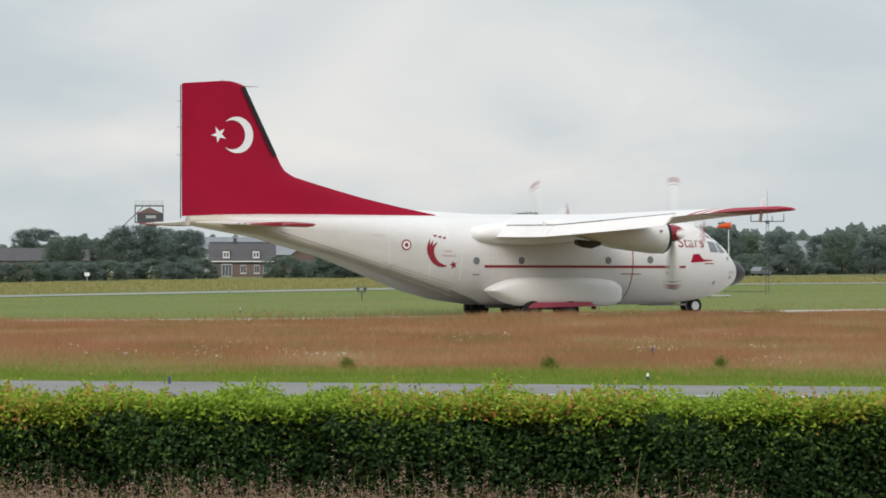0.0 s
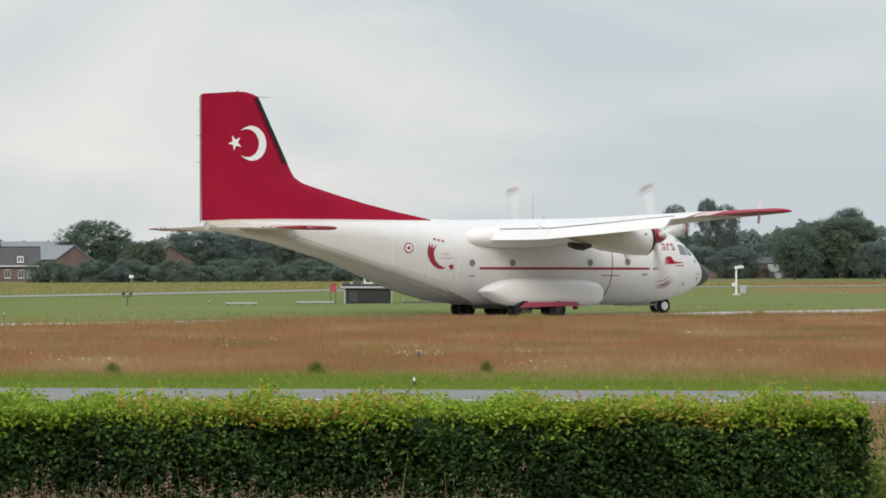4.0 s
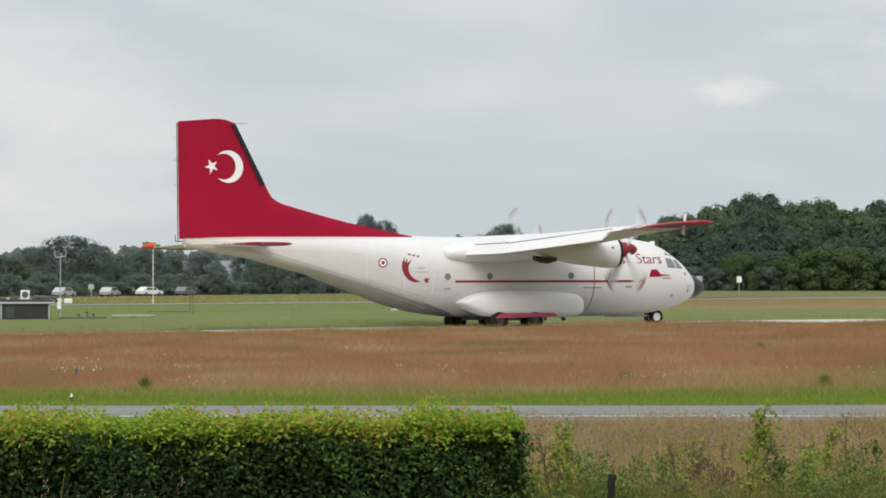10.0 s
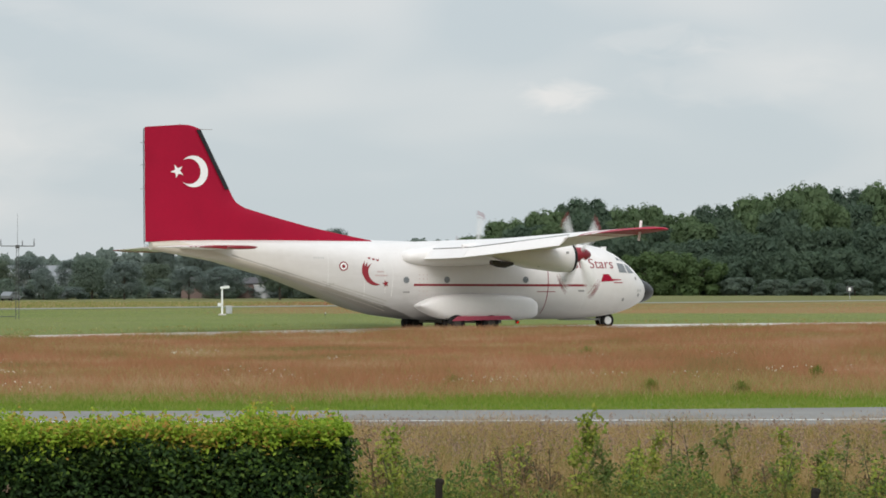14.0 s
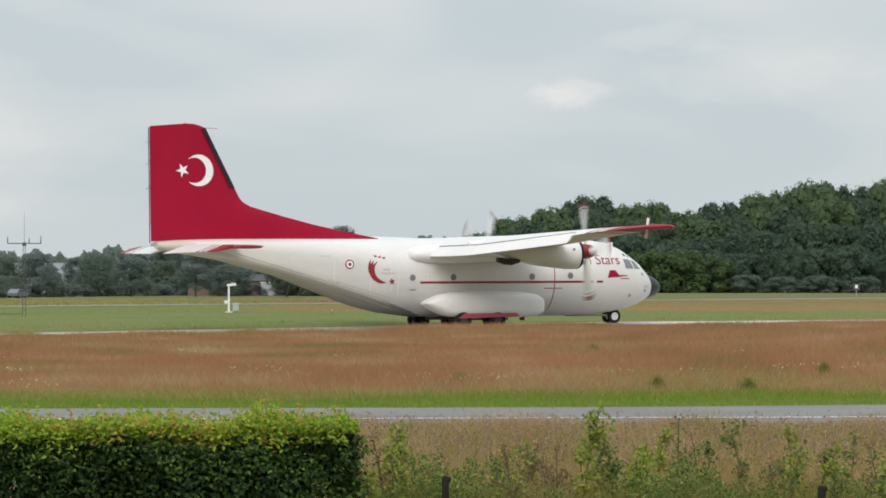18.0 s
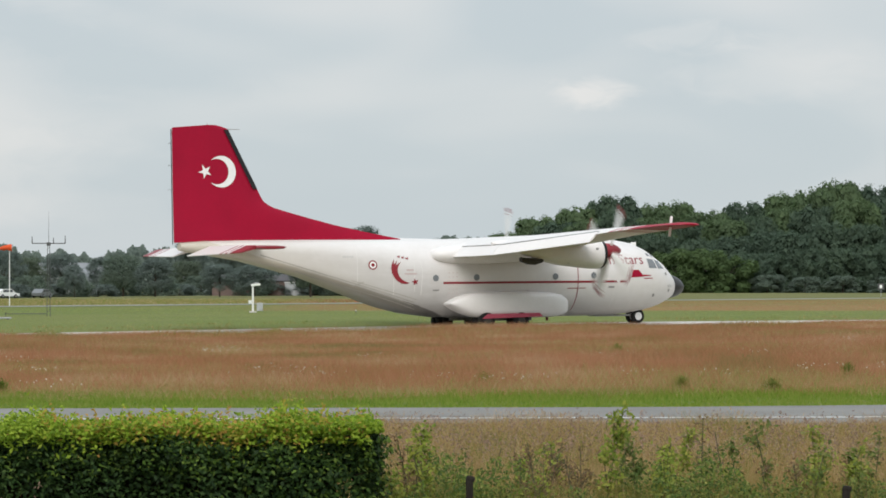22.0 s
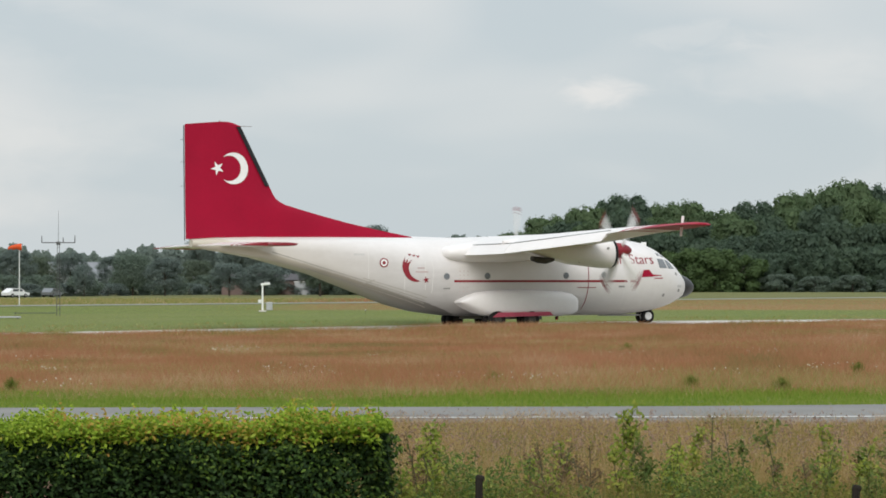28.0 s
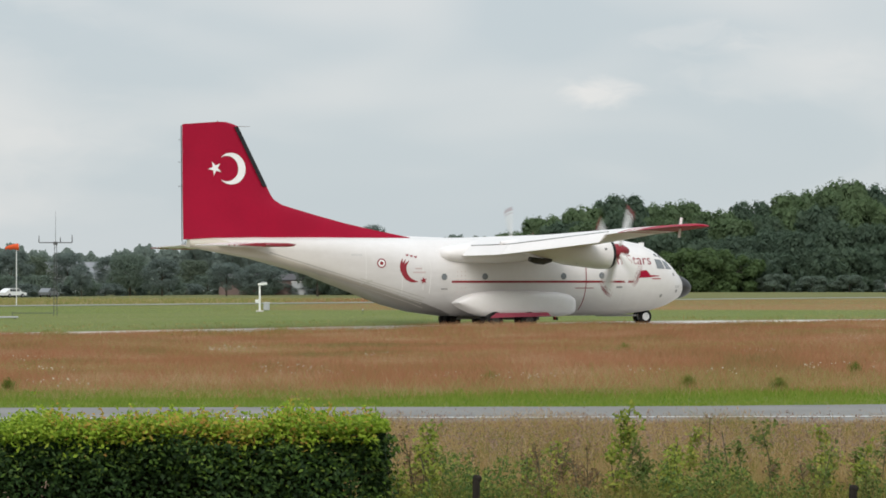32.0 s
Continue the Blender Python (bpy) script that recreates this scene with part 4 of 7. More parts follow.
        for k in range(12):
            z0, z1 = 0.95 + 0.26 * k, 0.95 + 0.26 * (k + 1)
            band.append(rect(-8.34, z0, -8.29, z1))
        decal("warning_band", band, ac, M_DKRED, "thin dark red band", side)
        # emblem beside the cockpit
        decal("nose_emblem", [[(-4.78, 2.78), (-4.62, 3.20), (-4.22, 3.22), (-3.98, 2.96), (-3.9, 2.82)], [(-3.97, 2.94), (-3.3, 2.91), (-3.3, 2.87), (-3.9, 2.84)], [(-3.85, 2.70), (-3.2, 2.70), (-3.2, 2.75), (-3.85, 2.75)]], ac, M_RED, "red badge beside the cockpit", side)
        # cockpit panes
        for p in ([(-3.40, 3.32), (-2.74, 3.30), (-2.90, 3.82), (-3.44, 3.86)], [(-2.64, 3.29), (-2.06, 3.27), (-2.36, 3.72), (-2.78, 3.80)]):
            decal("cockpit_pane", [p], ac, M_GLASS, "cockpit pane greyed for reflected sky", side, 0.016)
        for p in ([(-3.30, 4.02), (-3.02, 4.0), (-3.10, 4.16), (-3.32, 4.18)], [(-2.92, 3.98), (-2.68, 3.92), (-2.78, 4.06), (-2.96, 4.12)]):
            decal("eyebrow_pane", [p], ac, M_GLASS, "", side, 0.016)
        for x in (-5.9, -10.9, -13.3, -19.9, -22.0):
            zb, zt = fus(x)[0] + 0.5, 4.5
            decal("panel_seam", [rect(x, zb + (zt - zb) * k / 10, x + 0.022, zb + (zt - zb) * (k + 1) / 10) for k in range(10)], ac, M_FAINT, "", side)
        # lettering
        cu = bpy.data.curves.new("lettering", "FONT")
        cu.body = "ish Stars" if side < 0 else "Stars"
        cu.size = 0.80
        tmp = bpy.data.objects.new("lettering", cu)
        scene.collection.objects.link(tmp)
        dg = bpy.context.evaluated_depsgraph_get()
        me = bpy.data.meshes.new_from_object(tmp.evaluated_get(dg))
        bpy.data.objects.remove(tmp)
        bm = bmesh.new()
        bm.from_mesh(me)
        wid = max(v.co.x for v in bm.verts)
        for _ in range(2):
            es = [e for e in bm.edges if e.calc_length() > 0.25]
            if es:
                bmesh.ops.subdivide_edges(bm, edges=es, cuts=1)
                bmesh.ops.triangulate(bm, faces=[f for f in bm.faces if len(f.verts) > 3])
        for v in bm.verts:
            s = v.co.x * 2.95 / wid if side < 0 else 1.9 * (1 - v.co.x / wid)
            x, z = -6.75 + s, 3.55 + v.co.y
            v.co = (x, side * fus_y(x, z, 0.014), z)
        me2 = bpy.data.meshes.new("lettering")
        bm.to_mesh(me2)
        bm.free()
        part("lettering", me2, M_DKRED, ac, "dark red lettering")
    # rotating red beacon under the belly
    part("beacon_base", tube((-9.1, 0, 0.58), (-9.1, 0, 0.68), 0.10, n=12), M_METAL, ac)
    drum = part("beacon", tube((0, 0, -0.08), (0, 0, 0.12), 0.075, n=16), M_DKRED, ac, "red rotating beacon")
    drum.matrix_basis = Matrix.Translation((-9.1, 0, 0.46))
    bm = bmesh.new()
    bmesh.ops.create_uvsphere(bm, u_segments=12, v_segments=8, radius=0.085)
    bmesh.ops.scale(bm, vec=(0.5, 0.35, 1), verts=bm.verts)
    bmesh.ops.translate(bm, vec=(0, -0.07, 0), verts=bm.verts)
    part("beacon_lens", bm, M_BEACON, drum, "glowing red lens")
    # plates added only to block the lens glow outside a narrow angle
    for x in (-0.05, 0.05):
        part("added_beacon_blinder", box(0.01, 0.14, 0.15, (x, -0.13, 0), 0.003), M_BLACK, drum)
    MOVERS["beacon", 0] = drum
    # roof fittings
    part("roof_antenna", box(0.35, 0.04, 0.22, (-3.3, 0.0, 4.72), 0.01), M_WHITEMK, ac)
    part("roof_lamp", box(0.16, 0.12, 0.12, (-4.6, 0, 5.0), 0.03), M_LINE, ac)
    part("belly_antenna", box(0.2, 0.03, 0.25, (-10.2, 0, 0.52), 0.01), M_LINE, ac)
    return ac


def wheel(r, w):
    prof = ((r * 0.55, -w / 2), (r * 0.9, -w / 2), (r, -w * 0.32), (r, w * 0.32), (r * 0.9, w / 2), (r * 0.55, w / 2))
    rings = [[(rr * math.cos(a), y, rr * math.sin(a)) for a in (2 * math.pi * i / 24 for i in range(24))] for rr, y in prof]
    v, f = loft(rings)
    return mesh_of("tyre", v, f, M_TYRE, smooth=True)


def rim(r, w):
    prof = ((r * 0.2, -w / 2 - 0.01), (r * 0.7, -w / 2 - 0.03), (r, -w / 2), (r, w / 2), (r * 0.7, w / 2 + 0.03), (r * 0.2, w / 2 + 0.01))
    rings = [[(rr * math.cos(a), y, rr * math.sin(a)) for a in (2 * math.pi * i / 18 for i in range(18))] for rr, y in prof]
    v, f = loft(rings)
    return mesh_of("rim", v, f)


MOVERS = {}
AIRCRAFT = aircraft()


# ---- plants: tools ----
rng = np.random.default_rng(7)


def leafmat(name, stops, noise_scale=0.15, spread=0.75, rough=0.6, transl=0.25, noise_amt=0.6, spec=0.12):
    """Leaf colours by island and by a broad noise; stops are (position, colour)."""
    m = bpy.data.materials.new(name)
    m.use_nodes = True
    t = m.node_tree
    L = t.links.new
    b = t.nodes["Principled BSDF"]
    b.inputs["Roughness"].default_value = rough
    b.inputs["Specular IOR Level"].default_value = spec
    g = t.nodes.new("ShaderNodeNewGeometry")
    nz = nd(t, "ShaderNodeTexNoise", Scale=noise_scale, Detail=3.0, Roughness=0.6)
    L(g.outputs["Position"], nz.inputs["Vector"])
    a = t.nodes.new("ShaderNodeMath")
    a.operation = "MULTIPLY_ADD"
    a.inputs[1].default_value = spread
    a.inputs[2].default_value = 0.5 - spread / 2 - noise_amt / 2
    L(g.outputs["Random Per Island"], a.inputs[0])
    c = t.nodes.new("ShaderNodeMath")
    c.operation = "MULTIPLY_ADD"
    c.inputs[1].default_value = noise_amt
    L(nz.outputs["Fac"], c.inputs[0])
    L(a.outputs[0], c.inputs[2])
    rp = t.nodes.new("ShaderNodeValToRGB")
    e = rp.color_ramp.elements
    e[0].position, e[0].color = stops[0][0], (*stops[0][1], 1)
    e[1].position, e[1].color = stops[-1][0], (*stops[-1][1], 1)
    for p, col in stops[1:-1]:
        x = e.new(p)
        x.color = (*col, 1)
    L(c.outputs[0], rp.inputs[0])
    L(rp.outputs[0], b.inputs["Base Color"])
    if transl:
        tr = t.nodes.new("ShaderNodeBsdfTranslucent")
        L(rp.outputs[0], tr.inputs["Color"])
        ms = t.nodes.new("ShaderNodeMixShader")
        ms.inputs[0].default_value = transl
        L(b.outputs[0], ms.inputs[1])
        L(tr.outputs[0], ms.inputs[2])
        L(ms.outputs[0], t.nodes["Material Output"].inputs["Surface"])
    return m


def np_mesh(name, verts, sizes, material):
    """Mesh from an array of separate polygons: verts (n, k, 3)."""
    n, k, _ = verts.shape
    me = bpy.data.meshes.new(name)
    me.vertices.add(n * k)
    me.vertices.foreach_set("co", verts.reshape(-1).astype(np.float32))
    me.loops.add(n * k)
    me.loops.foreach_set("vertex_index", np.arange(n * k, dtype=np.int32))
    me.polygons.add(n)
    me.polygons.foreach_set("loop_start", np.arange(0, n * k, k, dtype=np.int32))
    me.materials.append(material)
    me.update(calc_edges=True)
    return me


def unit(a):
    return a / np.maximum(1e-9, np.linalg.norm(a, axis=-1, keepdims=True))


def leaves(pos, normal, length, width, jitter=0.6):
    """Diamond leaves at pos, facing roughly along normal."""
    n = len(pos)
    nn = unit(normal + jitter * rng.normal(size=(n, 3)))
    r = unit(np.cross(nn, rng.normal(size=(n, 3))))
    s = np.cross(nn, r)
    ln = (length * rng.uniform(0.65, 1.25, n))[:, None]
    wd = (width * rng.uniform(0.7, 1.2, n))[:, None]
    fold = nn * wd * 0.25
    return np.stack([pos - r * ln / 2, pos - r * ln * 0.05 + s * wd / 2 + fold, pos + r * ln / 2, pos - r * ln * 0.05 - s * wd / 2 + fold], 1)


def blades(base, height, width, lean):
    """Tapered grass blades, each bent once."""
    n = len(base)
    a = rng.uniform(0, 2 * np.pi, n)
    side = np.stack([np.cos(a), np.sin(a) * 0.4, np.zeros(n)], 1) * width[:, None] / 2
    b = rng.uniform(0, 2 * np.pi, n)
    ln = np.stack([np.cos(b), np.sin(b), np.zeros(n)], 1) * (lean * height)[:, None]
    up = np.zeros((n, 3))
    up[:, 2] = height
    mid = base + up * 0.6 + ln * 0.35
    low = np.stack([base - side, base + side, mid + side * 0.8, mid - side * 0.8], 1)
    high = np.stack([mid - side * 0.8, mid + side * 0.8, base + up + ln + side * 0.1, base + up + ln - side * 0.1], 1)
    return np.concatenate([low, high])


def sector(n, az0, az1, d0, d1):
    """Points spread evenly over a sector of ground."""
    d = np.sqrt(rng.uniform(d0 * d0, d1 * d1, n))
    a = np.radians(rng.uniform(az0, az1, n))
    x, y = d * np.sin(a), d * np.cos(a)
    z = np.clip(-0.15 + 0.0085 * (0.84 * x + 0.54 * y - 54), -0.25, 0.3)
    return np.stack([x, y, z], 1)


# ---- field grasses ----
M_SORREL = leafmat("dry_reddish_grass", ((0.0, (0.20, 0.185, 0.070)), (0.22, (0.30, 0.205, 0.09)), (0.42, (0.375, 0.168, 0.088)), (0.62, (0.40, 0.195, 0.108)), (0.8, (0.435, 0.27, 0.15)), (1.0, (0.51, 0.38, 0.235))), 0.16, 0.45, transl=0.5, noise_amt=2.4)
M_MIXED = leafmat("mixed_green_straw_grass", ((0.0, (0.147, 0.212, 0.041)), (0.4, (0.276, 0.276, 0.083)), (0.7, (0.405, 0.313, 0.147)), (1.0, (0.570, 0.478, 0.304))), 0.35, 0.7, transl=0.5)
M_MOWN = leafmat("fresh_green_grass", ((0.0, (0.112, 0.205, 0.023)), (0.5, (0.186, 0.270, 0.037)), (1.0, (0.316, 0.316, 0.084))), 0.5, 0.7, transl=0.5)
M_FIELD = leafmat("short_field_grass", ((0.0, (0.24, 0.29, 0.085)), (0.5, (0.31, 0.335, 0.11)), (1.0, (0.40, 0.38, 0.16))), 0.08, 0.5, transl=0.5, noise_amt=1.0)
M_MEADOW = leafmat("tall_summer_grass", ((0.0, (0.10, 0.15, 0.020)), (0.28, (0.18, 0.19, 0.038)), (0.5, (0.34, 0.215, 0.075)), (0.75, (0.43, 0.265, 0.125)), (1.0, (0.66, 0.52, 0.256))), 0.9, 0.6, transl=0.5, noise_amt=1.9)
M_STALK = leafmat("green_grass_stalk", ((0.0, (0.06, 0.10, 0.014)), (0.5, (0.13, 0.17, 0.028)), (1.0, (0.27, 0.25, 0.072))), 1.2, 0.6, transl=0.4, noise_amt=1.2)
M_HEADS = leafmat("brown_grass_panicle", ((0.0, (0.17, 0.105, 0.080)), (0.5, (0.30, 0.195, 0.150)), (1.0, (0.46, 0.34, 0.25))), 1.5, 0.8, transl=0.4)
M_UNDER = leafmat("undergrowth_leaf", ((0.0, (0.035, 0.07, 0.018)), (0.5, (0.085, 0.135, 0.030)), (0.8, (0.18, 0.22, 0.045)), (1.0, (0.34, 0.31, 0.09))), 2.2, 0.8, 0.6, 0.25)
M_SEED = leafmat("dry_grass_heads", ((0.0, (0.29, 0.17, 0.085)), (0.5, (0.43, 0.275, 0.14)), (1.0, (0.58, 0.44, 0.25))), 1.0, 0.9, transl=0.5)


def spikes(base, height, width, lean):
    """Fine grass: one slim triangle a blade."""
    n = len(base)
    a = rng.uniform(0, 2 * np.pi, n)
    side = np.stack([np.cos(a), np.sin(a) * 0.4, np.zeros(n)], 1) * width[:, None] / 2
    b = rng.uniform(0, 2 * np.pi, n)
    tip = np.stack([np.cos(b) * lean * height, np.sin(b) * lean * height, height], 1)
    return np.stack([base - side, base + side, base + tip], 1)


def spread(p, k, sd):
    n = len(p) * k
    return np.repeat(p, k, 0) + np.concatenate([rng.normal(0, sd, (n, 2)), np.zeros((n, 1))], 1)


def across(p):
    """Distance across the taxiway's direction."""
    return -math.sin(radians(33)) * p[:, 0] + math.cos(radians(33)) * p[:, 1]


def field_grass():
    p = sector(150000, -23.5, 10.5, 74, 172)
    v = NX * p[:, 0] + NY * p[:, 1]
    s = across(p)
    wob = 2.0 * np.sin(p[:, 0] * 0.31) + 1.5 * np.sin(p[:, 0] * 0.83 + 1)
    p = p[(v > 75.5 + 0.5 * wob) & (s < 129.5 + 0.8 * wob + 4.0 * np.clip(-p[:, 0] / 18, 0, 1))]
    base = spread(p, 7, 0.22)
    dist = np.linalg.norm(base[:, :2], axis=1)
    v = NX * base[:, 0] + NY * base[:, 1]
    h = rng.uniform(0.26, 0.56, len(base)) * (0.85 + 0.2 * np.sin(base[:, 0] * 0.17 + 1.7 * np.sin(base[:, 1] * 0.09)))
    h = h * np.clip(0.55 + (v - 75) / 18, 0.5, 1.0) * (1 + 0.10 * np.clip((across(base) - 116) / 8, 0, 1))
    w = rng.uniform(0.010, 0.022, len(base)) * np.clip(dist / 95, 0.8, 1.8)
    lean = rng.uniform(0.3, 1.3, len(base))
    drift = 0.25 * np.sin(base[:, 0] * 0.4 + 2 * np.sin(base[:, 1] * 0.2)) + 0.2 * np.sin(base[:, 0] * 0.11 + base[:, 1] * 0.23)
    drift = drift + 0.35 * np.sin(base[:, 0] * 0.23 + 1.1 + 1.6 * np.sin(base[:, 1] * 0.13)) * np.sin(base[:, 1] * 0.31 + base[:, 0] * 0.05)
    green = rng.random(len(base)) < np.clip(0.62 - (v - 75) / 17, 0.0, 0.8) + 0.12 + 0.45 * drift
    for pick, name, material, label in ((~green, "field_grass", M_SORREL, "reddish-brown dry grass standing across the airfield"), (green, "mixed_field_grass", M_MIXED, "green and straw grass among the reddish field")):
        g = part(name, np_mesh(name, spikes(base[pick], h[pick], w[pick], lean[pick]), None, material))
        tagged(g, label, "grass", kind="stuff")
    # green weeds beside the taxiway, in uneven tufts
    p = sector(30000, -23.5, 10.5, 130, 215)
    s = across(p)
    tuft = np.sin(p[:, 0] * 0.33 + 2) * np.sin(p[:, 0] * 0.14) + 0.5 * np.sin(p[:, 0] * 1.1 + p[:, 1])
    left = np.clip(-(p[:, 0] + 4) / 12, 0, 1)
    keep = ((s > 121) & (s < 133 + 3.5 * left)) | ((s > 148) & (s < 166) & (rng.random(len(p)) < 0.12))
    keep &= rng.random(len(p)) < 0.45 + 0.4 * tuft + 0.4 * left
    base = spread(p[keep], 5, 0.28)
    tuft = np.sin(base[:, 0] * 0.33 + 2) * np.sin(base[:, 0] * 0.14)
    gap = np.sin(base[:, 0] * 0.42 + 0.9) + 0.6 * np.sin(base[:, 0] * 1.07 + 2.0)
    hh = rng.uniform(0.10, 0.36, len(base)) * np.where(across(base) > 146, 0.35, 1.0) * (1 + 0.5 * (tuft > 0.5))
    hh = hh * (1 + 0.55 * np.clip(-(base[:, 0] + 14) / 10, 0, 1) * (gap > -0.7))
    g = part("verge_weeds", np_mesh("verge_weeds", spikes(base, hh, rng.uniform(0.02, 0.05, len(base)), rng.uniform(0.1, 0.6, len(base))), None, M_MEADOW))
    tagged(g, "green and straw weeds along the taxiway edge", "weeds", kind="stuff")
    # short grass of the open field between taxiway and runway, and the uncut strip beyond it
    p = sector(170000, -23.5, 10.5, 160, 420)
    s = across(p)
    r = -math.sin(radians(55)) * p[:, 0] + math.cos(radians(55)) * p[:, 1]
    d = np.linalg.norm(p[:, :2], axis=1)
    for pick, name, material, label, lo, hi in (((s > 148) & (r < 203.5), "airfield_grass", M_FIELD, "short green grass of the open airfield", 0.02, 0.08), ((r > 216.5) & (r < 300), "uncut_grass", M_MIXED, "straw-green uncut grass beyond the runway", 0.12, 0.42)):
        b = p[pick]
        k = len(b)
        red = (b[:, 0] > -16 + rng.normal(0, 4, k)) & (NX * b[:, 0] + NY * b[:, 1] > 256) & (rng.random(k) < 0.8)
        for sub, nm, mt, lb in ((~red, name, material, label), (red, "red_" + name, M_SORREL, "reddish dry grass in the far field")):
            q = b[sub]
            n = len(q)
            g = part(nm, np_mesh(nm, spikes(q, rng.uniform(lo, hi, n), rng.uniform(0.03, 0.07, n) * (0.5 if hi < 0.1 else 1.0) * np.clip(d[pick][sub] / 200, 1, 2), rng.uniform(0.3, 1.4, n)), None, mt))
            tagged(g, lb, "grass", kind="stuff")
    # mown verge beyond the road
    p = sector(34000, -23.5, 10.5, 69, 84)
    v = NX * p[:, 0] + NY * p[:, 1]
    base = spread(p[(v > 70.3) & (v < 78.5)], 4, 0.1)
    v = NX * base[:, 0] + NY * base[:, 1]
    g = part("green_verge", np_mesh("green_verge", spikes(base, rng.uniform(0.05, 0.16, len(base)) * np.clip((v - 69.5) / 5, 0.5, 1.5), rng.uniform(0.014, 0.03, len(base)), rng.uniform(0.2, 0.9, len(base))), None, M_MOWN))
    tagged(g, "fresh green grass verge beside the road", "grass", kind="stuff")
    # small white flowers in loose drifts
    c = np.concatenate([sector(20, -23, 10, 79, 92), sector(16, -23, 10, 92, 125)])
    k = len(c) * 12
    q = np.repeat(c, 12, 0) + np.concatenate([rng.normal(0, 0.55, (k, 1)), rng.normal(0, 0.5, (k, 1)), rng.uniform(0.26, 0.42, (k, 1))], 1)
    mw = mat("white_flower", (0.70, 0.68, 0.58), (0.5, 0.5, 0.4), 0.7)
    g = part("white_flowers", np_mesh("white_flowers", leaves(q, np.array([[0, -0.7, 0.7]]), 0.05, 0.036, 0.4), None, mw))
    tagged(g, "scattered small white flowers in the grass", "flowers", kind="stuff")



def weed_clump(az, d, w, hgt):
    x, y, z = at_az(az, d)
    c = thing("weed_clump", "low green clump of weeds in the dry grass", "weeds", Matrix.Translation((x, y, z)))
    n = 2600 if d > 120 else 230
    p = rng.normal(size=(n, 3)) * np.array([w * 0.27, w * 0.2, 1])
    top = hgt * np.exp(-(p[:, 0] / (w * 0.42)) ** 2) * rng.uniform(0.55, 1.1, n)
    p[:, 2] = top * rng.random(n) ** 0.6
    tagged(part("foliage", np_mesh("foliage", leaves(p, np.array([[0, -0.6, 0.8]]), 0.09, 0.03, 0.7), None, M_MIXED if d > 120 else M_STALK), None, c), kind="stuff")
    q = np.concatenate([rng.normal(0, w * 0.25, (500, 1)), rng.normal(0, w * 0.2, (500, 1)), np.zeros((500, 1))], 1)
    tagged(part("stalk_tuft", np_mesh("stalk_tuft", spikes(q, rng.uniform(0.3, 1.1, 500) * hgt, rng.uniform(0.012, 0.02, 500), rng.uniform(0.1, 0.5, 500)), None, M_STALK), None, c), kind="stuff")


field_grass()
for az_, d_, w_, h_ in ((-7.35, 141, 2.6, 0.62), (-7.95, 143, 1.6, 0.42), (-3.1, 150, 1.3, 0.4), (-12.2, 138, 1.5, 0.35), (4.5, 80, 0.35, 0.46), (6.2, 79, 0.4, 0.42), (3.3, 112, 0.4, 0.5), (-11.4, 79, 0.35, 0.46), (-8.2, 80, 0.3, 0.42), (0.8, 84, 0.3, 0.42), (7.6, 90, 0.35, 0.45), (-15.2, 80, 0.35, 0.4)):
    weed_clump(az_, d_, w_, h_)


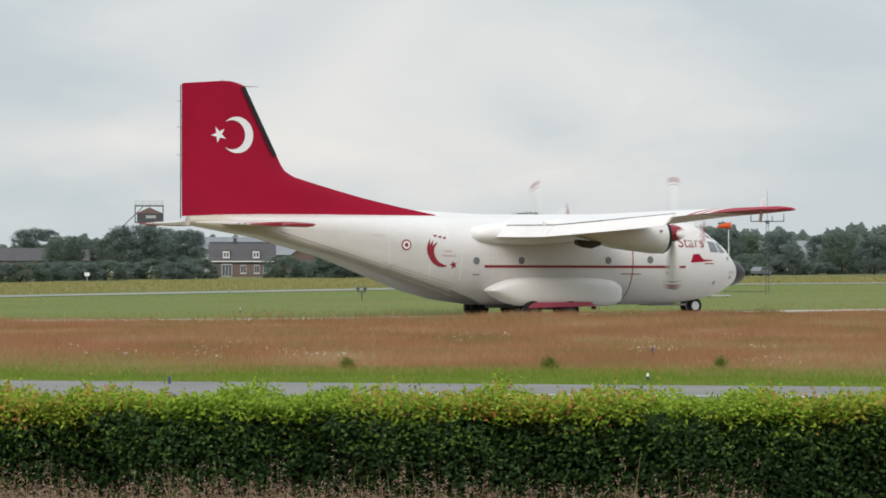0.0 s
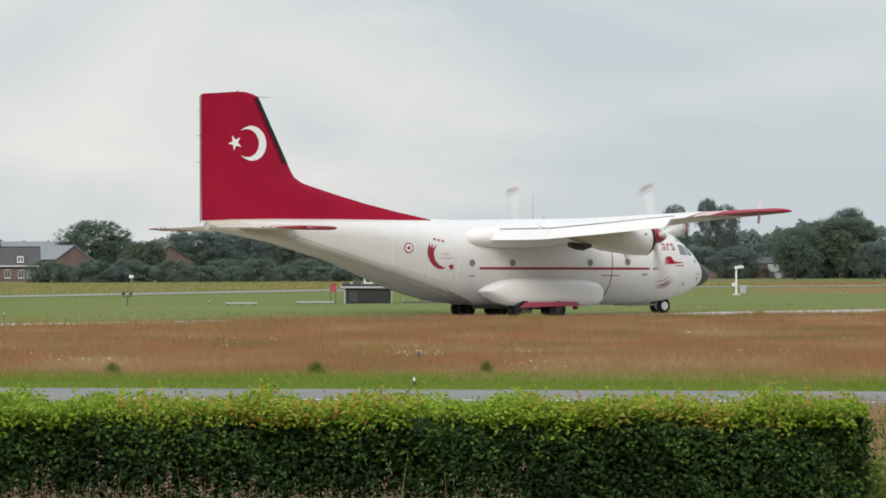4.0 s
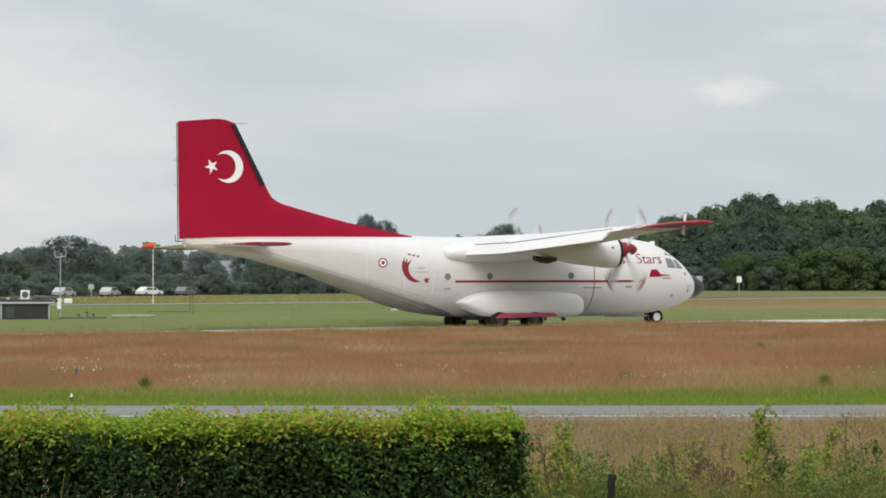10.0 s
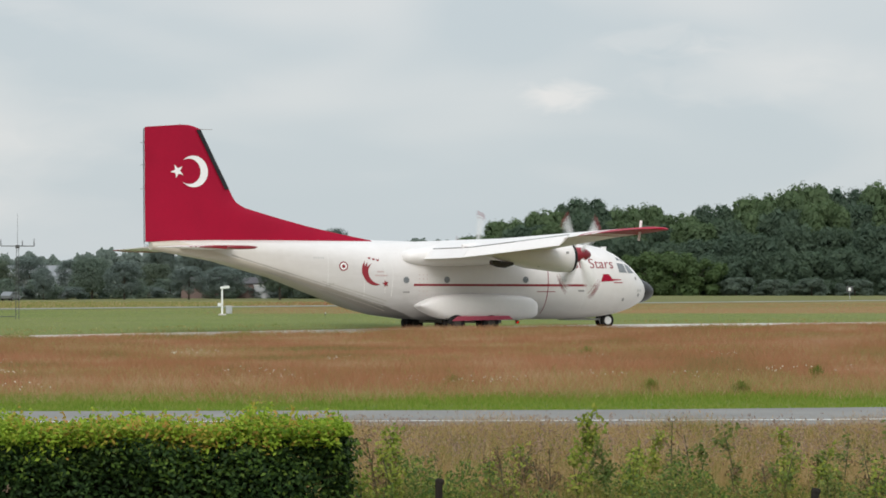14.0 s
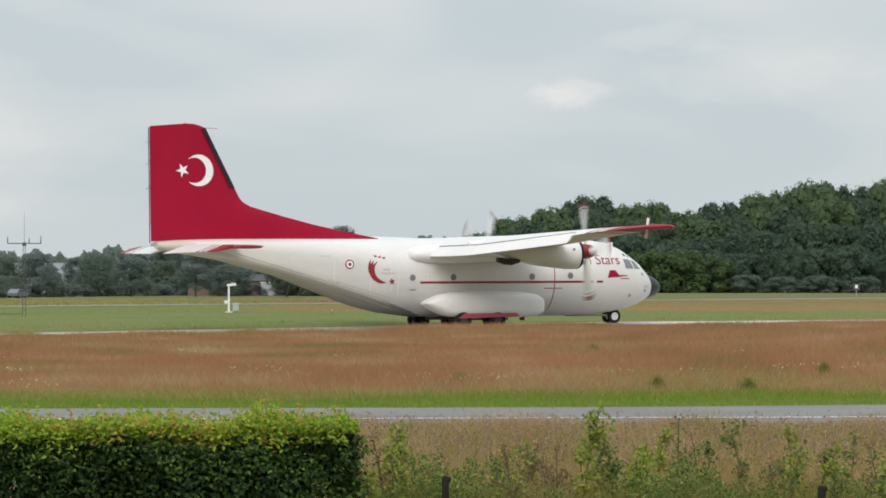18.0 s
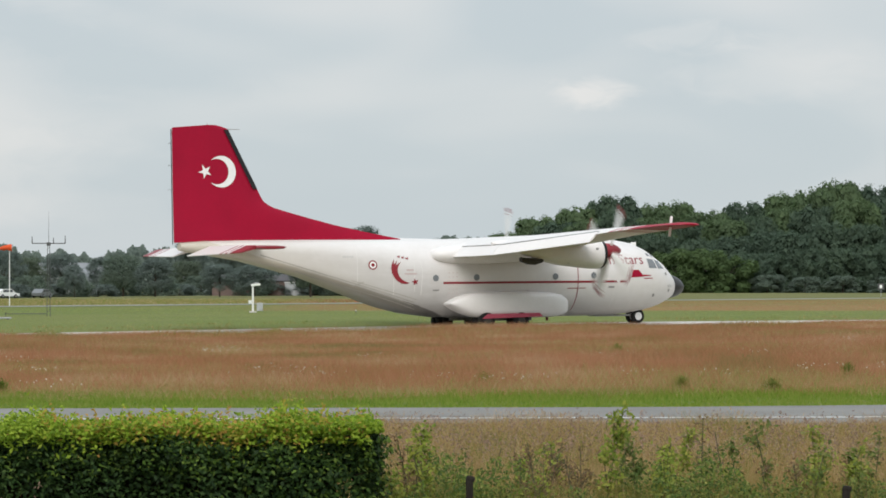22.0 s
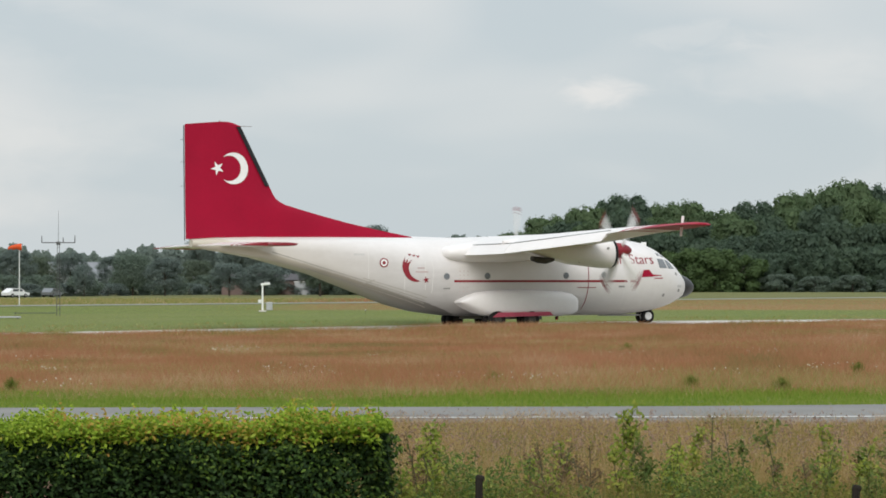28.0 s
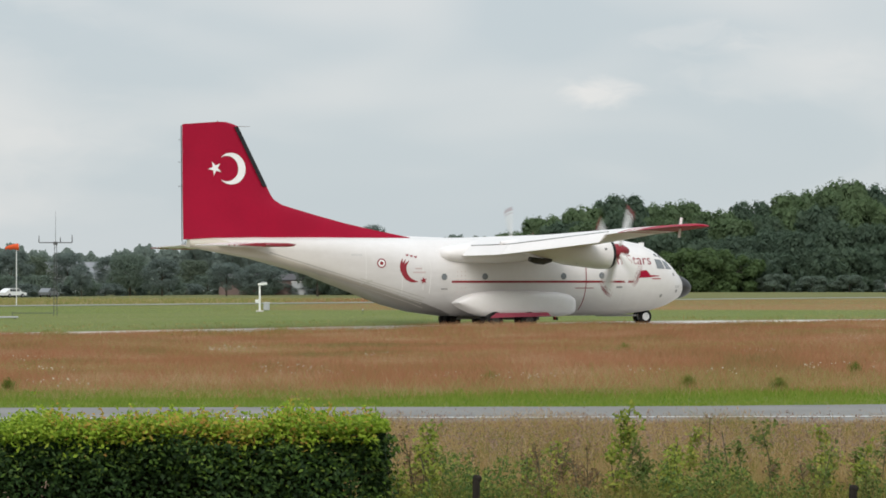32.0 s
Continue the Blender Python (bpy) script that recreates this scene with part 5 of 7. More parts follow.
def near_meadow():
    p = sector(190000, -4.5, 10.5, 25.5, 61)
    v = NX * p[:, 0] + NY * p[:, 1]
    p = p[v < 60.2]
    q = sector(16000, -23.5, -3.5, 44, 64)
    v = NX * q[:, 0] + NY * q[:, 1]
    base = np.concatenate([p, q[v < 60.2]])
    d = np.linalg.norm(base[:, :2], axis=1)
    h = rng.uniform(0.45, 1.0, len(base)) * np.clip(1.22 - (d - 25) / 62, 0.2, 1.1) * np.clip((63 - d) / 14, 0.3, 1.0)
    clump = np.sin(base[:, 0] * 2.1 + 1.3 * np.sin(base[:, 1] * 0.9)) * np.sin(base[:, 1] * 0.7)
    h = h * (0.9 + 0.25 * clump)
    bl = blades(base, h, rng.uniform(0.003, 0.007, len(base)) * np.clip(d / 32, 1, 1.9), rng.uniform(0.15, 0.9, len(base)))
    g = part("meadow_stalks", np_mesh("meadow_stalks", bl[:len(base)], None, M_STALK))
    tagged(g, "green lower stalks of the tall grass", "grass", kind="stuff")
    mix = 0.5 * np.sin(base[:, 0] * 3.1 + 1.7 * np.sin(base[:, 1] * 0.8)) + 0.5 * np.sin(base[:, 1] * 1.3 + base[:, 0] * 0.9) + rng.normal(0, 0.35, len(base))
    top = bl[len(base):]
    for pick, name, material, label in ((np.abs(mix) <= 0.5, "meadow_grass", M_MEADOW, "tall unmown summer grass in green and straw"), (mix > 0.5, "green_tussocks", M_STALK, "greener tussocks in the tall grass"), (mix < -0.5, "pale_tussocks", M_SEED, "pale dry tussocks in the tall grass")):
        g = part(name, np_mesh(name, top[pick], None, material))
        tagged(g, label, "grass", kind="stuff")
    # seed heads standing above it
    k = rng.choice(len(base), 42000, replace=False)
    tip = base[k].copy()
    tip[:, 2] += h[k] * 1.0
    hd = blades(tip, rng.uniform(0.04, 0.09, len(k)), rng.uniform(0.004, 0.010, len(k)), rng.uniform(0.4, 1.4, len(k)))
    g = part("grass_heads", np_mesh("grass_heads", hd, None, M_SEED))
    tagged(g, "dry seed heads above the tall grass", "grass", kind="stuff")
    # slender flowering stems standing above the rest
    n = 1100
    p = sector(n, -1.5, 10.5, 26, 36)
    d = np.linalg.norm(p[:, :2], axis=1)
    hh = EYE - rng.uniform(222, 290, n) * d / 5400 - p[:, 2]
    g = part("tall_stems", np_mesh("tall_stems", blades(p, hh, rng.uniform(0.003, 0.005, n), rng.uniform(0.02, 0.2, n)), None, M_SEED))
    tagged(g, "slender dry stems above the meadow", "grass", kind="stuff")
    tp = np.repeat(p + np.stack([np.zeros(n), np.zeros(n), hh * 0.95], 1), 7, 0) + rng.normal(0, 1, (n * 7, 3)) * np.array([0.02, 0.02, 0.05])
    g = part("stem_panicles", np_mesh("stem_panicles", leaves(tp, np.array([[0, -1.0, 0.2]]), 0.034, 0.009, 0.7), None, M_HEADS))
    tagged(g, "loose brownish panicles above the meadow", "grass", kind="stuff")
    # leafy undergrowth in uneven clumps along the fence line
    n = 30000
    az = rng.uniform(-1.2, 10.5, n)
    d = rng.uniform(24.4, 26.4, n)
    x, y = d * np.sin(np.radians(az)), d * np.cos(np.radians(az))
    rise = 0.45 + 0.28 * np.sin(x * 3.3 + 0.7) + 0.22 * np.sin(x * 7.9 + 2 * np.sin(y * 2)) + 0.22 * np.sin(x * 19 + y * 3)
    top = 0.76 + 0.46 * np.clip(rise, 0, 1) ** 1.5
    z = top - 0.55 * rng.random(n) ** 1.3 + rng.normal(0, 0.02, n)
    g = part("undergrowth", np_mesh("undergrowth", leaves(np.stack([x, y, z], 1), np.array([[0, -0.6, 0.8]]), 0.042, 0.019, 0.75), None, M_UNDER))
    tagged(g, "dark green leafy undergrowth in tall grass", "weeds", kind="stuff")
    # grass blades standing through it
    n = 30000
    p = sector(n, -1.2, 10.5, 24.4, 28)
    bl = blades(p, rng.uniform(0.85, 1.32, n), rng.uniform(0.003, 0.006, n), rng.uniform(0.05, 0.4, n))
    g = part("fence_line_grass", np_mesh("fence_line_grass", bl, None, M_MEADOW))
    tagged(g, "long green and straw blades in the undergrowth", "grass", kind="stuff")
    p = sector(n, -1.2, 10.5, 24.4, 27)
    g = part("fence_line_stalks", np_mesh("fence_line_stalks", blades(p, rng.uniform(0.8, 1.22, n), rng.uniform(0.004, 0.008, n), rng.uniform(0.05, 0.4, n)), None, M_STALK))
    tagged(g, "dark green grass along the old fence line", "grass", kind="stuff")
    # dry stems before the hedge
    p = sector(6500, -23.5, -7.5, 17.5, 22.6)
    n = len(p)
    top = rng.uniform(0.7, 1.13, n) + rng.uniform(0.1, 0.32, n) * (rng.random(n) < 0.06)
    fall = np.clip((np.degrees(np.arctan2(p[:, 0], p[:, 1])) + 22) / 16, 0, 1)
    top = top - 0.15 * fall
    hh = top - p[:, 2]
    g = part("dry_stems", np_mesh("dry_stems", blades(p, hh, rng.uniform(0.005, 0.010, n), rng.uniform(0.02, 0.14, n)), None, M_SEED))
    tagged(g, "dry grass stems standing before the hedge", "grass", kind="stuff")
    tip = p.copy()
    tip[:, 2] += hh * 0.93
    tip[:, :2] += rng.normal(0, 0.03, (n, 2))
    m = 9
    tp = np.repeat(tip, m, 0) + rng.normal(0, 1, (n * m, 3)) * np.array([0.016, 0.016, 0.05])
    g = part("stem_heads", np_mesh("stem_heads", leaves(tp, np.array([[0, -1.0, 0.2]]), 0.030, 0.008, 0.7), None, M_HEADS))
    tagged(g, "loose pinkish-brown heads of dry grass", "grass", kind="stuff")


near_meadow()

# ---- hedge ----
# dark leaf green, deepened further to paint the hedge face's own shade
M_HEDGE_SHADE = leafmat("shaded_hedge_leaf", ((0.0, (0.009, 0.021, 0.007)), (0.5, (0.021, 0.046, 0.012)), (0.84, (0.045, 0.084, 0.022)), (1.0, (0.095, 0.145, 0.042))), 2.5, 0.8, 0.55, 0.2)
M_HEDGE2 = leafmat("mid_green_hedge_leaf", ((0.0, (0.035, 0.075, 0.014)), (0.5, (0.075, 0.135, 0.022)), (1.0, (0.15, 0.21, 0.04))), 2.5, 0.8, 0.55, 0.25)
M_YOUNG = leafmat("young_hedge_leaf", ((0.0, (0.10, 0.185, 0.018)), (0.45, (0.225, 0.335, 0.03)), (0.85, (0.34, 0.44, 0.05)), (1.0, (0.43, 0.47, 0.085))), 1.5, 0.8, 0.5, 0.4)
M_COPPER = leafmat("coppery_shoot_leaf", ((0.0, (0.28, 0.33, 0.04)), (0.5, (0.43, 0.33, 0.06)), (1.0, (0.47, 0.22, 0.075))), 1.5, 0.9, 0.5, 0.4)
M_TWIG_SHADE = mat("twig_bark_and_core_shade", (0.010, 0.009, 0.006), (0.022, 0.018, 0.012), 1.0, scale=10, spec=0.02)


def hedge():
    ca, sa = math.cos(radians(-8)), math.sin(radians(-8))
    h = thing("hedge", "clipped dense green hedge with bright young shoots on top", "hedge", Matrix.Translation((sa * 24, ca * 24, -0.25)) @ Matrix.Rotation(radians(8), 4, "Z"))
    # local frame: x along the hedge, y to its back, z up; the end stands at x = 2.87
    X0, X1, W, H = -8.3, 2.90, 1.3, 1.70
    # solid near-black block, stands in for the shade inside the hedge
    part("core", box(X1 - X0 - 0.5, W - 0.6, H - 0.24, ((X0 + X1) / 2 - 0.06, W / 2 + 0.10, (H - 0.24) / 2), 0.08), M_TWIG_SHADE, h, "near-black block painting the shade between the twigs")

    def lump(x, z):
        return 0.05 * np.sin(x * 3.1 + 1.2 * np.sin(z * 4)) + 0.035 * np.sin(x * 7.3 + z * 5) + 0.02 * np.sin(x * 17 + z * 13)
    n = 54000
    x = rng.uniform(X0, X1, n)
    z = H + 0.0 - (rng.random(n) ** 1.15) * 1.28
    y = 1.6 * lump(x, z) + 0.30 * rng.random(n) ** 1.4 - 0.08 + 0.10 * np.clip((z - (H - 0.16)) / 0.16, 0, 1) ** 2
    y += 0.25 * np.clip((x - (X1 - 0.25)) / 0.25, 0, 1) ** 2
    front = leaves(np.stack([x, y, z], 1), np.array([[0.0, -0.7, 0.75]]), 0.050, 0.027, 0.60)
    k = 26000
    inner = leaves(np.stack([rng.uniform(X0, X1 - 0.1, k), rng.uniform(0.05, W - 0.05, k), H - 0.03 - 0.34 * rng.random(k) ** 1.3], 1), np.array([[0.0, -0.5, 0.9]]), 0.060, 0.036, 0.6)
    k = 900
    xl = X1 - 0.08 - 1.6 * rng.random(k) ** 1.8
    zl = H - 0.05 - rng.random(k) ** 1.4 * 0.85
    light = leaves(np.stack([xl, 1.6 * lump(xl, zl) - 0.05 + 0.16 * rng.random(k), zl], 1), np.array([[0.2, -0.7, 0.75]]), 0.054, 0.031, 0.6)
    kk = 500
    ye, ze = rng.uniform(0, W, kk), H - 0.05 - rng.random(kk) ** 1.3 * 0.9
    light_end = leaves(np.stack([X1 - 0.06 + 1.3 * lump(ye, ze) + rng.uniform(-0.04, 0.05, kk) + 0.16 * rng.random(kk) ** 3, ye, ze], 1), np.array([[0.6, -0.5, 0.7]]), 0.054, 0.031, 0.6)
    tagged(part("light_leaves", np_mesh("light_leaves", np.concatenate([light, light_end]), None, M_HEDGE2), None, h, "lighter green leaves at the hedge end"), kind="stuff")
    m = 5200
    y2 = rng.uniform(0.0, W, m)
    z2 = H - 0.05 - rng.random(m) * 1.2
    x2 = X1 - 0.06 + 1.3 * lump(y2, z2) + rng.uniform(-0.12, 0.05, m) + 0.10 * rng.random(m) ** 3 - 0.2 * np.clip((0.25 - y2) / 0.25, 0, 1) ** 2
    end = leaves(np.stack([x2, y2, z2], 1), np.array([[0.7, -0.3, 0.7]]), 0.052, 0.030, 0.65)
    tagged(part("foliage", np_mesh("foliage", np.concatenate([front, inner, end]), None, M_HEDGE_SHADE), None, h, "clipped leaves, dark green deepened to paint the hedge's shade"), kind="stuff")

    n = 2000
    x = rng.uniform(X0, X1 - 0.05, n)
    z = H - 0.10 - 0.22 * rng.random(n) ** 1.3 - 0.03 * np.sin(x * 5.1)
    y = 1.6 * lump(x, z) - 0.09 + 0.10 * rng.random(n)
    tagged(part("shoulder_leaves", np_mesh("shoulder_leaves", leaves(np.stack([x, y, z], 1), np.array([[0.0, -0.6, 0.8]]), 0.050, 0.027, 0.6), None, M_HEDGE2), None, h, "mid-green leaves on the hedge shoulder"), kind="stuff")

    def shoots(n, lo, hi, material, name, label, tall):
        x = rng.uniform(lo, hi, n) if name == 'young_growth' else (lo + hi) / 2 + rng.normal(0, 0.28, n) * (hi - lo)
        over = x > X1 - 0.1
        x = np.where(over, X1 - 0.1 - rng.random(n) * (hi - lo), x)
        y = rng.uniform(-0.03, W, n)
        hump = 0.016 * np.sin(x * 2.7) + 0.018 * np.sin(x * 6.1 + 1)
        z = H - 0.03 + hump + rng.uniform(-0.05, 0.07, n)
        edge = rng.random(n) < (0.15 if name == "young_growth" else 0.05)
        drop = rng.random(n) ** 1.5 * (0.09 + 0.05 * np.sin(x * 4.3) + 0.05 * np.sin(x * 11 + 2))
        y = np.where(edge, rng.uniform(-0.10, 0.02, n), y)
        z = np.where(edge, H + 0.05 + rng.normal(0, 0.05, n) - np.abs(drop), z)
        lv = [leaves(np.stack([x, y, z], 1), np.array([[0.0, -0.45, 1.0]]), 0.050, 0.027, 0.6)]
        k = tall
        bx, by = np.clip(rng.uniform(lo - 0.4, hi + 0.4, k), X0, X1 - 0.15 * rng.random(k)), W * rng.random(k) ** 1.5
        hh = rng.uniform(0.06, 0.20, k) * (0.75 + 0.25 * np.sin(bx * 5.9 + 1.5 * np.sin(bx * 3.3))) + 0.09 * (rng.random(k) < 0.07)
        s = rng.random((k, 8))
        px = np.repeat(bx[:, None], 8, 1) + rng.normal(0, 0.014, (k, 8))
        py = np.repeat(by[:, None], 8, 1) + rng.normal(0, 0.014, (k, 8))
        pz = H + 0.0 + s * hh[:, None] + np.repeat((0.016 * np.sin(bx * 2.7) + 0.018 * np.sin(bx * 6.1 + 1))[:, None], 8, 1)
        lv.append(leaves(np.stack([px.ravel(), py.ravel(), pz.ravel()], 1), np.array([[0.0, -0.7, 0.6]]), 0.048, 0.022, 0.75))
        tagged(part(name, np_mesh(name, np.concatenate(lv), None, material), None, h, label), kind="stuff")
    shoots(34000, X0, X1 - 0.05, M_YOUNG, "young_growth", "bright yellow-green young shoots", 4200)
    for a, b in ((0.6, 2.5), (-6.3, -4.9), (-2.6, -1.0)):
        shoots(int(3000 * (b - a)), a, b, M_COPPER, "coppery_growth", "coppery young shoots", int(230 * (b - a)))
    # twigs at the clipped end
    for i in range(30):
        yy, zz = rng.uniform(0.1, W - 0.1), rng.uniform(0.5, H - 0.1)
        part("twig", tube((X1 - 0.35, yy, zz), (X1 + rng.uniform(-0.02, 0.06), yy + rng.uniform(-0.1, 0.1), zz + rng.uniform(0.0, 0.12)), 0.006, 0.003, 5), M_TWIG_SHADE, h)


hedge()

# ---- weeds and fence posts in the meadow ----
M_WEED_Y = leafmat("yellow_green_weed_leaf", ((0.0, (0.10, 0.15, 0.022)), (0.5, (0.21, 0.265, 0.04)), (1.0, (0.38, 0.36, 0.075))), 2.0, 0.8, 0.5, 0.35)
M_WEED_D = leafmat("dark_weed_leaf", ((0.0, (0.06, 0.095, 0.022)), (0.5, (0.12, 0.155, 0.038)), (1.0, (0.24, 0.23, 0.075))), 2.0, 0.8, 0.6, 0.25)
M_WEED_B = leafmat("withered_brown_leaf", ((0.0, (0.10, 0.075, 0.04)), (0.5, (0.18, 0.11, 0.06)), (1.0, (0.22, 0.16, 0.08))), 2.0, 0.8, 0.7, 0.2)
M_STEM = mat("brown_green_stem", (0.07, 0.065, 0.03), (0.10, 0.085, 0.04), 0.8, scale=10)


def weed(az, d, top, leafy, material, label, low=0.0):
    """An upright weed: bent stem, side branches, leaves in whorls and tufts."""
    x, y, z0 = at_az(az, d)
    w = thing("weed_plant", label, "weed", Matrix.Translation((x, y, z0)), group="weeds in the meadow")
    hgt = top - z0
    bend = rng.uniform(-0.26, 0.26)
    side = bmesh.new()
    pts = [Vector((bend * (s ** 2), 0.05 * math.sin(3 * s), hgt * s)) for s in np.linspace(0, 1, 6)]
    for a, b in zip(pts[:-1], pts[1:]):
        tube(a, b, 0.006, 0.004, 5, side)
    tufts = [(pts[-1], 0.035)]
    for k in range(8):
        s = max(low, 0.35) + (0.97 - max(low, 0.35)) * rng.random()
        a = rng.uniform(0, 6.28)
        p0 = Vector((bend * s * s, 0, hgt * s))
        ln = rng.uniform(0.06, 0.17) * (1.25 - s * 0.6)
        p1 = p0 + Vector((math.cos(a) * ln, math.sin(a) * ln * 0.6, rng.uniform(0.02, 0.12)))
        tube(p0, p1, 0.004, 0.003, 4, side)
        tufts += [(p1, 0.032), ((p0 + p1) / 2, 0.025)]
    part("stem", side, M_STEM, w)
    per = max(5, leafy // 9)
    pos = [np.array(p)[None] + rng.normal(0, sd, (per, 3)) for p, sd in tufts]
    n = leafy // 2
    s = low + (1 - low) * rng.random(n)
    pos.append(np.stack([bend * s ** 2 + rng.normal(0, 0.035, n), rng.normal(0, 0.04, n), hgt * s], 1))
    ln, wd = (0.036, 0.018) if material is M_WEED_B else (0.052, 0.027)
    tagged(part("foliage", np_mesh("foliage", leaves(np.concatenate(pos), np.array([[0, -0.7, 0.6]]), ln, wd, 0.6), None, material), None, w), kind="stuff")


def bramble(px, top_y, wide, material, label, d):
    """A low leafy bush that spreads from one root, its top uneven."""
    x, y, z0 = at_az(math.degrees(math.atan((px - 784) / 5400)), d)
    b = thing("leafy_bush", label, "bush", Matrix.Translation((x, y, z0)), group="leafy bushes in the meadow")
    w, hgt = wide * d / 5400, EYE - (top_y - 508) * d / 5400 - z0
    canes = bmesh.new()
    pos = []
    n = max(9, int(wide / 6))
    for k in range(n):
        a = rng.uniform(-1, 1)
        r = hgt * (1 - 0.45 * a * a) * rng.uniform(0.72, 1.0)
        tip = Vector((a * w * 0.5, rng.uniform(-0.2, 0.2), r))
        mid = Vector((a * w * 0.3, tip.y * 0.5, r * 0.65))
        tube((a * 0.05, 0, 0), mid, 0.005, 0.004, 4, canes)
        tube(mid, tip, 0.004, 0.002, 4, canes)
        m = 42
        u = 0.35 + 0.65 * rng.random((m, 1))
        pos.append(np.array(mid)[None] * (1 - u) + np.array(tip)[None] * u + rng.normal(0, 0.04, (m, 3)))
    part("canes", canes, M_STEM, b)
    tagged(part("foliage", np_mesh("foliage", leaves(np.concatenate(pos), np.array([[0, -0.6, 0.75]]), 0.046, 0.025, 0.65), None, material), None, b), kind="stuff")


def weeds():
    hor = 508
    named = ((1062, 733, 60, 'Y', 0.75), (1070, 780, 50, 'D', 0.3), (778, 765, 50, 'Y', 0.75), (1243, 745, 40, 'B', 0.5), (1190, 775, 60, 'Y', 0.7), (1300, 770, 40, 'B', 0.4), (1386, 762, 60, 'D', 0.3), (1478, 768, 60, 'Y', 0.65), (1545, 775, 50, 'D', 0.3), (1475, 795, 70, 'Y', 0.3), (1420, 800, 60, 'D', 0.2), (905, 820, 50, 'D', 0.2), (965, 815, 50, 'B', 0.2), (1135, 800, 50, 'D', 0.3), (1620, 770, 60, 'Y', 0.4), (1680, 750, 60, 'D', 0.3), (715, 800, 50, 'Y', 0.4), (850, 800, 40, 'B', 0.4), (1010, 800, 40, 'D', 0.2), (1330, 800, 70, 'D', 0.2), (1205, 815, 80, 'Y', 0.3), (1260, 830, 60, 'D', 0.2), (1560, 810, 80, 'D', 0.2), (690, 830, 60, 'D', 0.2))
    for k, (x, yt, n, c, low) in enumerate(named):
        d = 25.5 + (k * 37 % 10) * 0.35
        top = EYE - (yt - hor) * d / 5400
        m, lab = {'Y': (M_WEED_Y, "leafy yellow-green weed standing in tall grass"), 'D': (M_WEED_D, "dark green weed standing in tall grass"), 'B': (M_WEED_B, "withered brown weed standing in tall grass")}[c]
        weed(math.degrees(math.atan((x - 784) / 5400)), d, top, int(n * 2.2) if c != 'B' else n, m, lab, low)
    for k, (px, yt, wide, c) in enumerate(((960, 818, 110, 'Y'), (1045, 835, 80, 'D'), (1185, 785, 70, 'Y'), (1225, 838, 90, 'D'), (1455, 800, 95, 'Y'), (1400, 838, 80, 'D'), (1530, 806, 60, 'D'), (1120, 842, 80, 'D'), (1300, 846, 90, 'D'), (745, 806, 70, 'Y'), (706, 800, 50, 'Y'), (780, 830, 70, 'D'), (830, 838, 90, 'Y'), (1620, 806, 90, 'Y'), (1690, 830, 90, 'D'))):
        bramble(px, yt, wide, M_WEED_Y if c == 'Y' else M_WEED_D, "leafy yellow-green bush in tall grass" if c == 'Y' else "low dark green bush in tall grass", 24.9 + 0.13 * (k * 7 % 10))
    for k in range(30):
        d = rng.uniform(24.8, 27)
        weed(rng.uniform(-0.9, 9.6), d, EYE - rng.uniform(268, 350) * d / 5400, 46, M_WEED_B if k % 3 else M_WEED_Y, "withered brown weed standing in tall grass" if k % 3 else "leafy yellow-green weed standing in tall grass", 0.72)
    for k in range(14):
        weed(rng.uniform(-0.8, 9.5), rng.uniform(25, 30), rng.uniform(0.75, 1.0), 110, (M_WEED_D, M_WEED_Y, M_WEED_B, M_WEED_D)[k % 4], ("dark green weed standing in tall grass", "leafy yellow-green weed standing in tall grass", "withered brown weed standing in tall grass", "dark green weed standing in tall grass")[k % 4], 0.2)


weeds()
M_POST = mat("weathered_dark_wood", (0.012, 0.010, 0.009), (0.035, 0.03, 0.025), 0.9, scale=3, scale2=30, bump=0.4, stretch=(4, 4, 0.6), spec=0.08)


def fence_post():
    for k, px in enumerate((834, 1500)):
        d = 24.3
        x, y, z0 = at_az(math.degrees(math.atan((px - 784) / 5400)), d)
        top = EYE - (852 - 508 + (14 if k else 0)) * d / 5400
        p = thing("fence_post", "short dark weathered wooden fence post in tall grass", "post", Matrix.Translation((x, y, z0)), group="old fence posts")
        part("post", box(0.06, 0.06, top - z0, (0, 0, (top - z0) / 2), 0.014), M_POST, p)
        part("cap", box(0.072, 0.066, 0.05, (0.008, 0, top - z0 - 0.01), 0.018, rot=Matrix.Rotation(radians(9), 4, "Y")), M_POST, p)
        part("wire_staple", tube((0.0, -0.045, top - z0 - 0.1), (0.0, -0.03, top - z0 - 0.06), 0.004, n=5), M_POST, p)


fence_post()


# ---- trees ----
M_BARK = mat("grey_brown_bark", (0.07, 0.055, 0.04), (0.11, 0.09, 0.07), 0.95, scale=1.5, scale2=12, stretch=(1, 1, 0.3))
# leaf colour lifted and greyed towards blue to imitate distance haze
M_TREE_HAZE = leafmat("hazed_broadleaf_foliage", ((0.0, (0.148, 0.188, 0.170)), (0.5, (0.170, 0.212, 0.190)), (1.0, (0.192, 0.238, 0.200))), 0.10, 0.25, 0.7, 0.58, spec=0.35)
M_WOOD = leafmat("dark_woodland_foliage", ((0.0, (0.058, 0.092, 0.068)), (0.5, (0.082, 0.124, 0.080)), (1.0, (0.110, 0.160, 0.088))), 0.05, 0.25, 0.7, 0.45, 0.9, 0.35)
M_WOOD2 = leafmat("fresh_woodland_foliage", ((0.0, (0.074, 0.114, 0.060)), (0.5, (0.106, 0.158, 0.072)), (1.0, (0.138, 0.198, 0.084))), 0.05, 0.25, 0.7, 0.45, 0.9, 0.35)
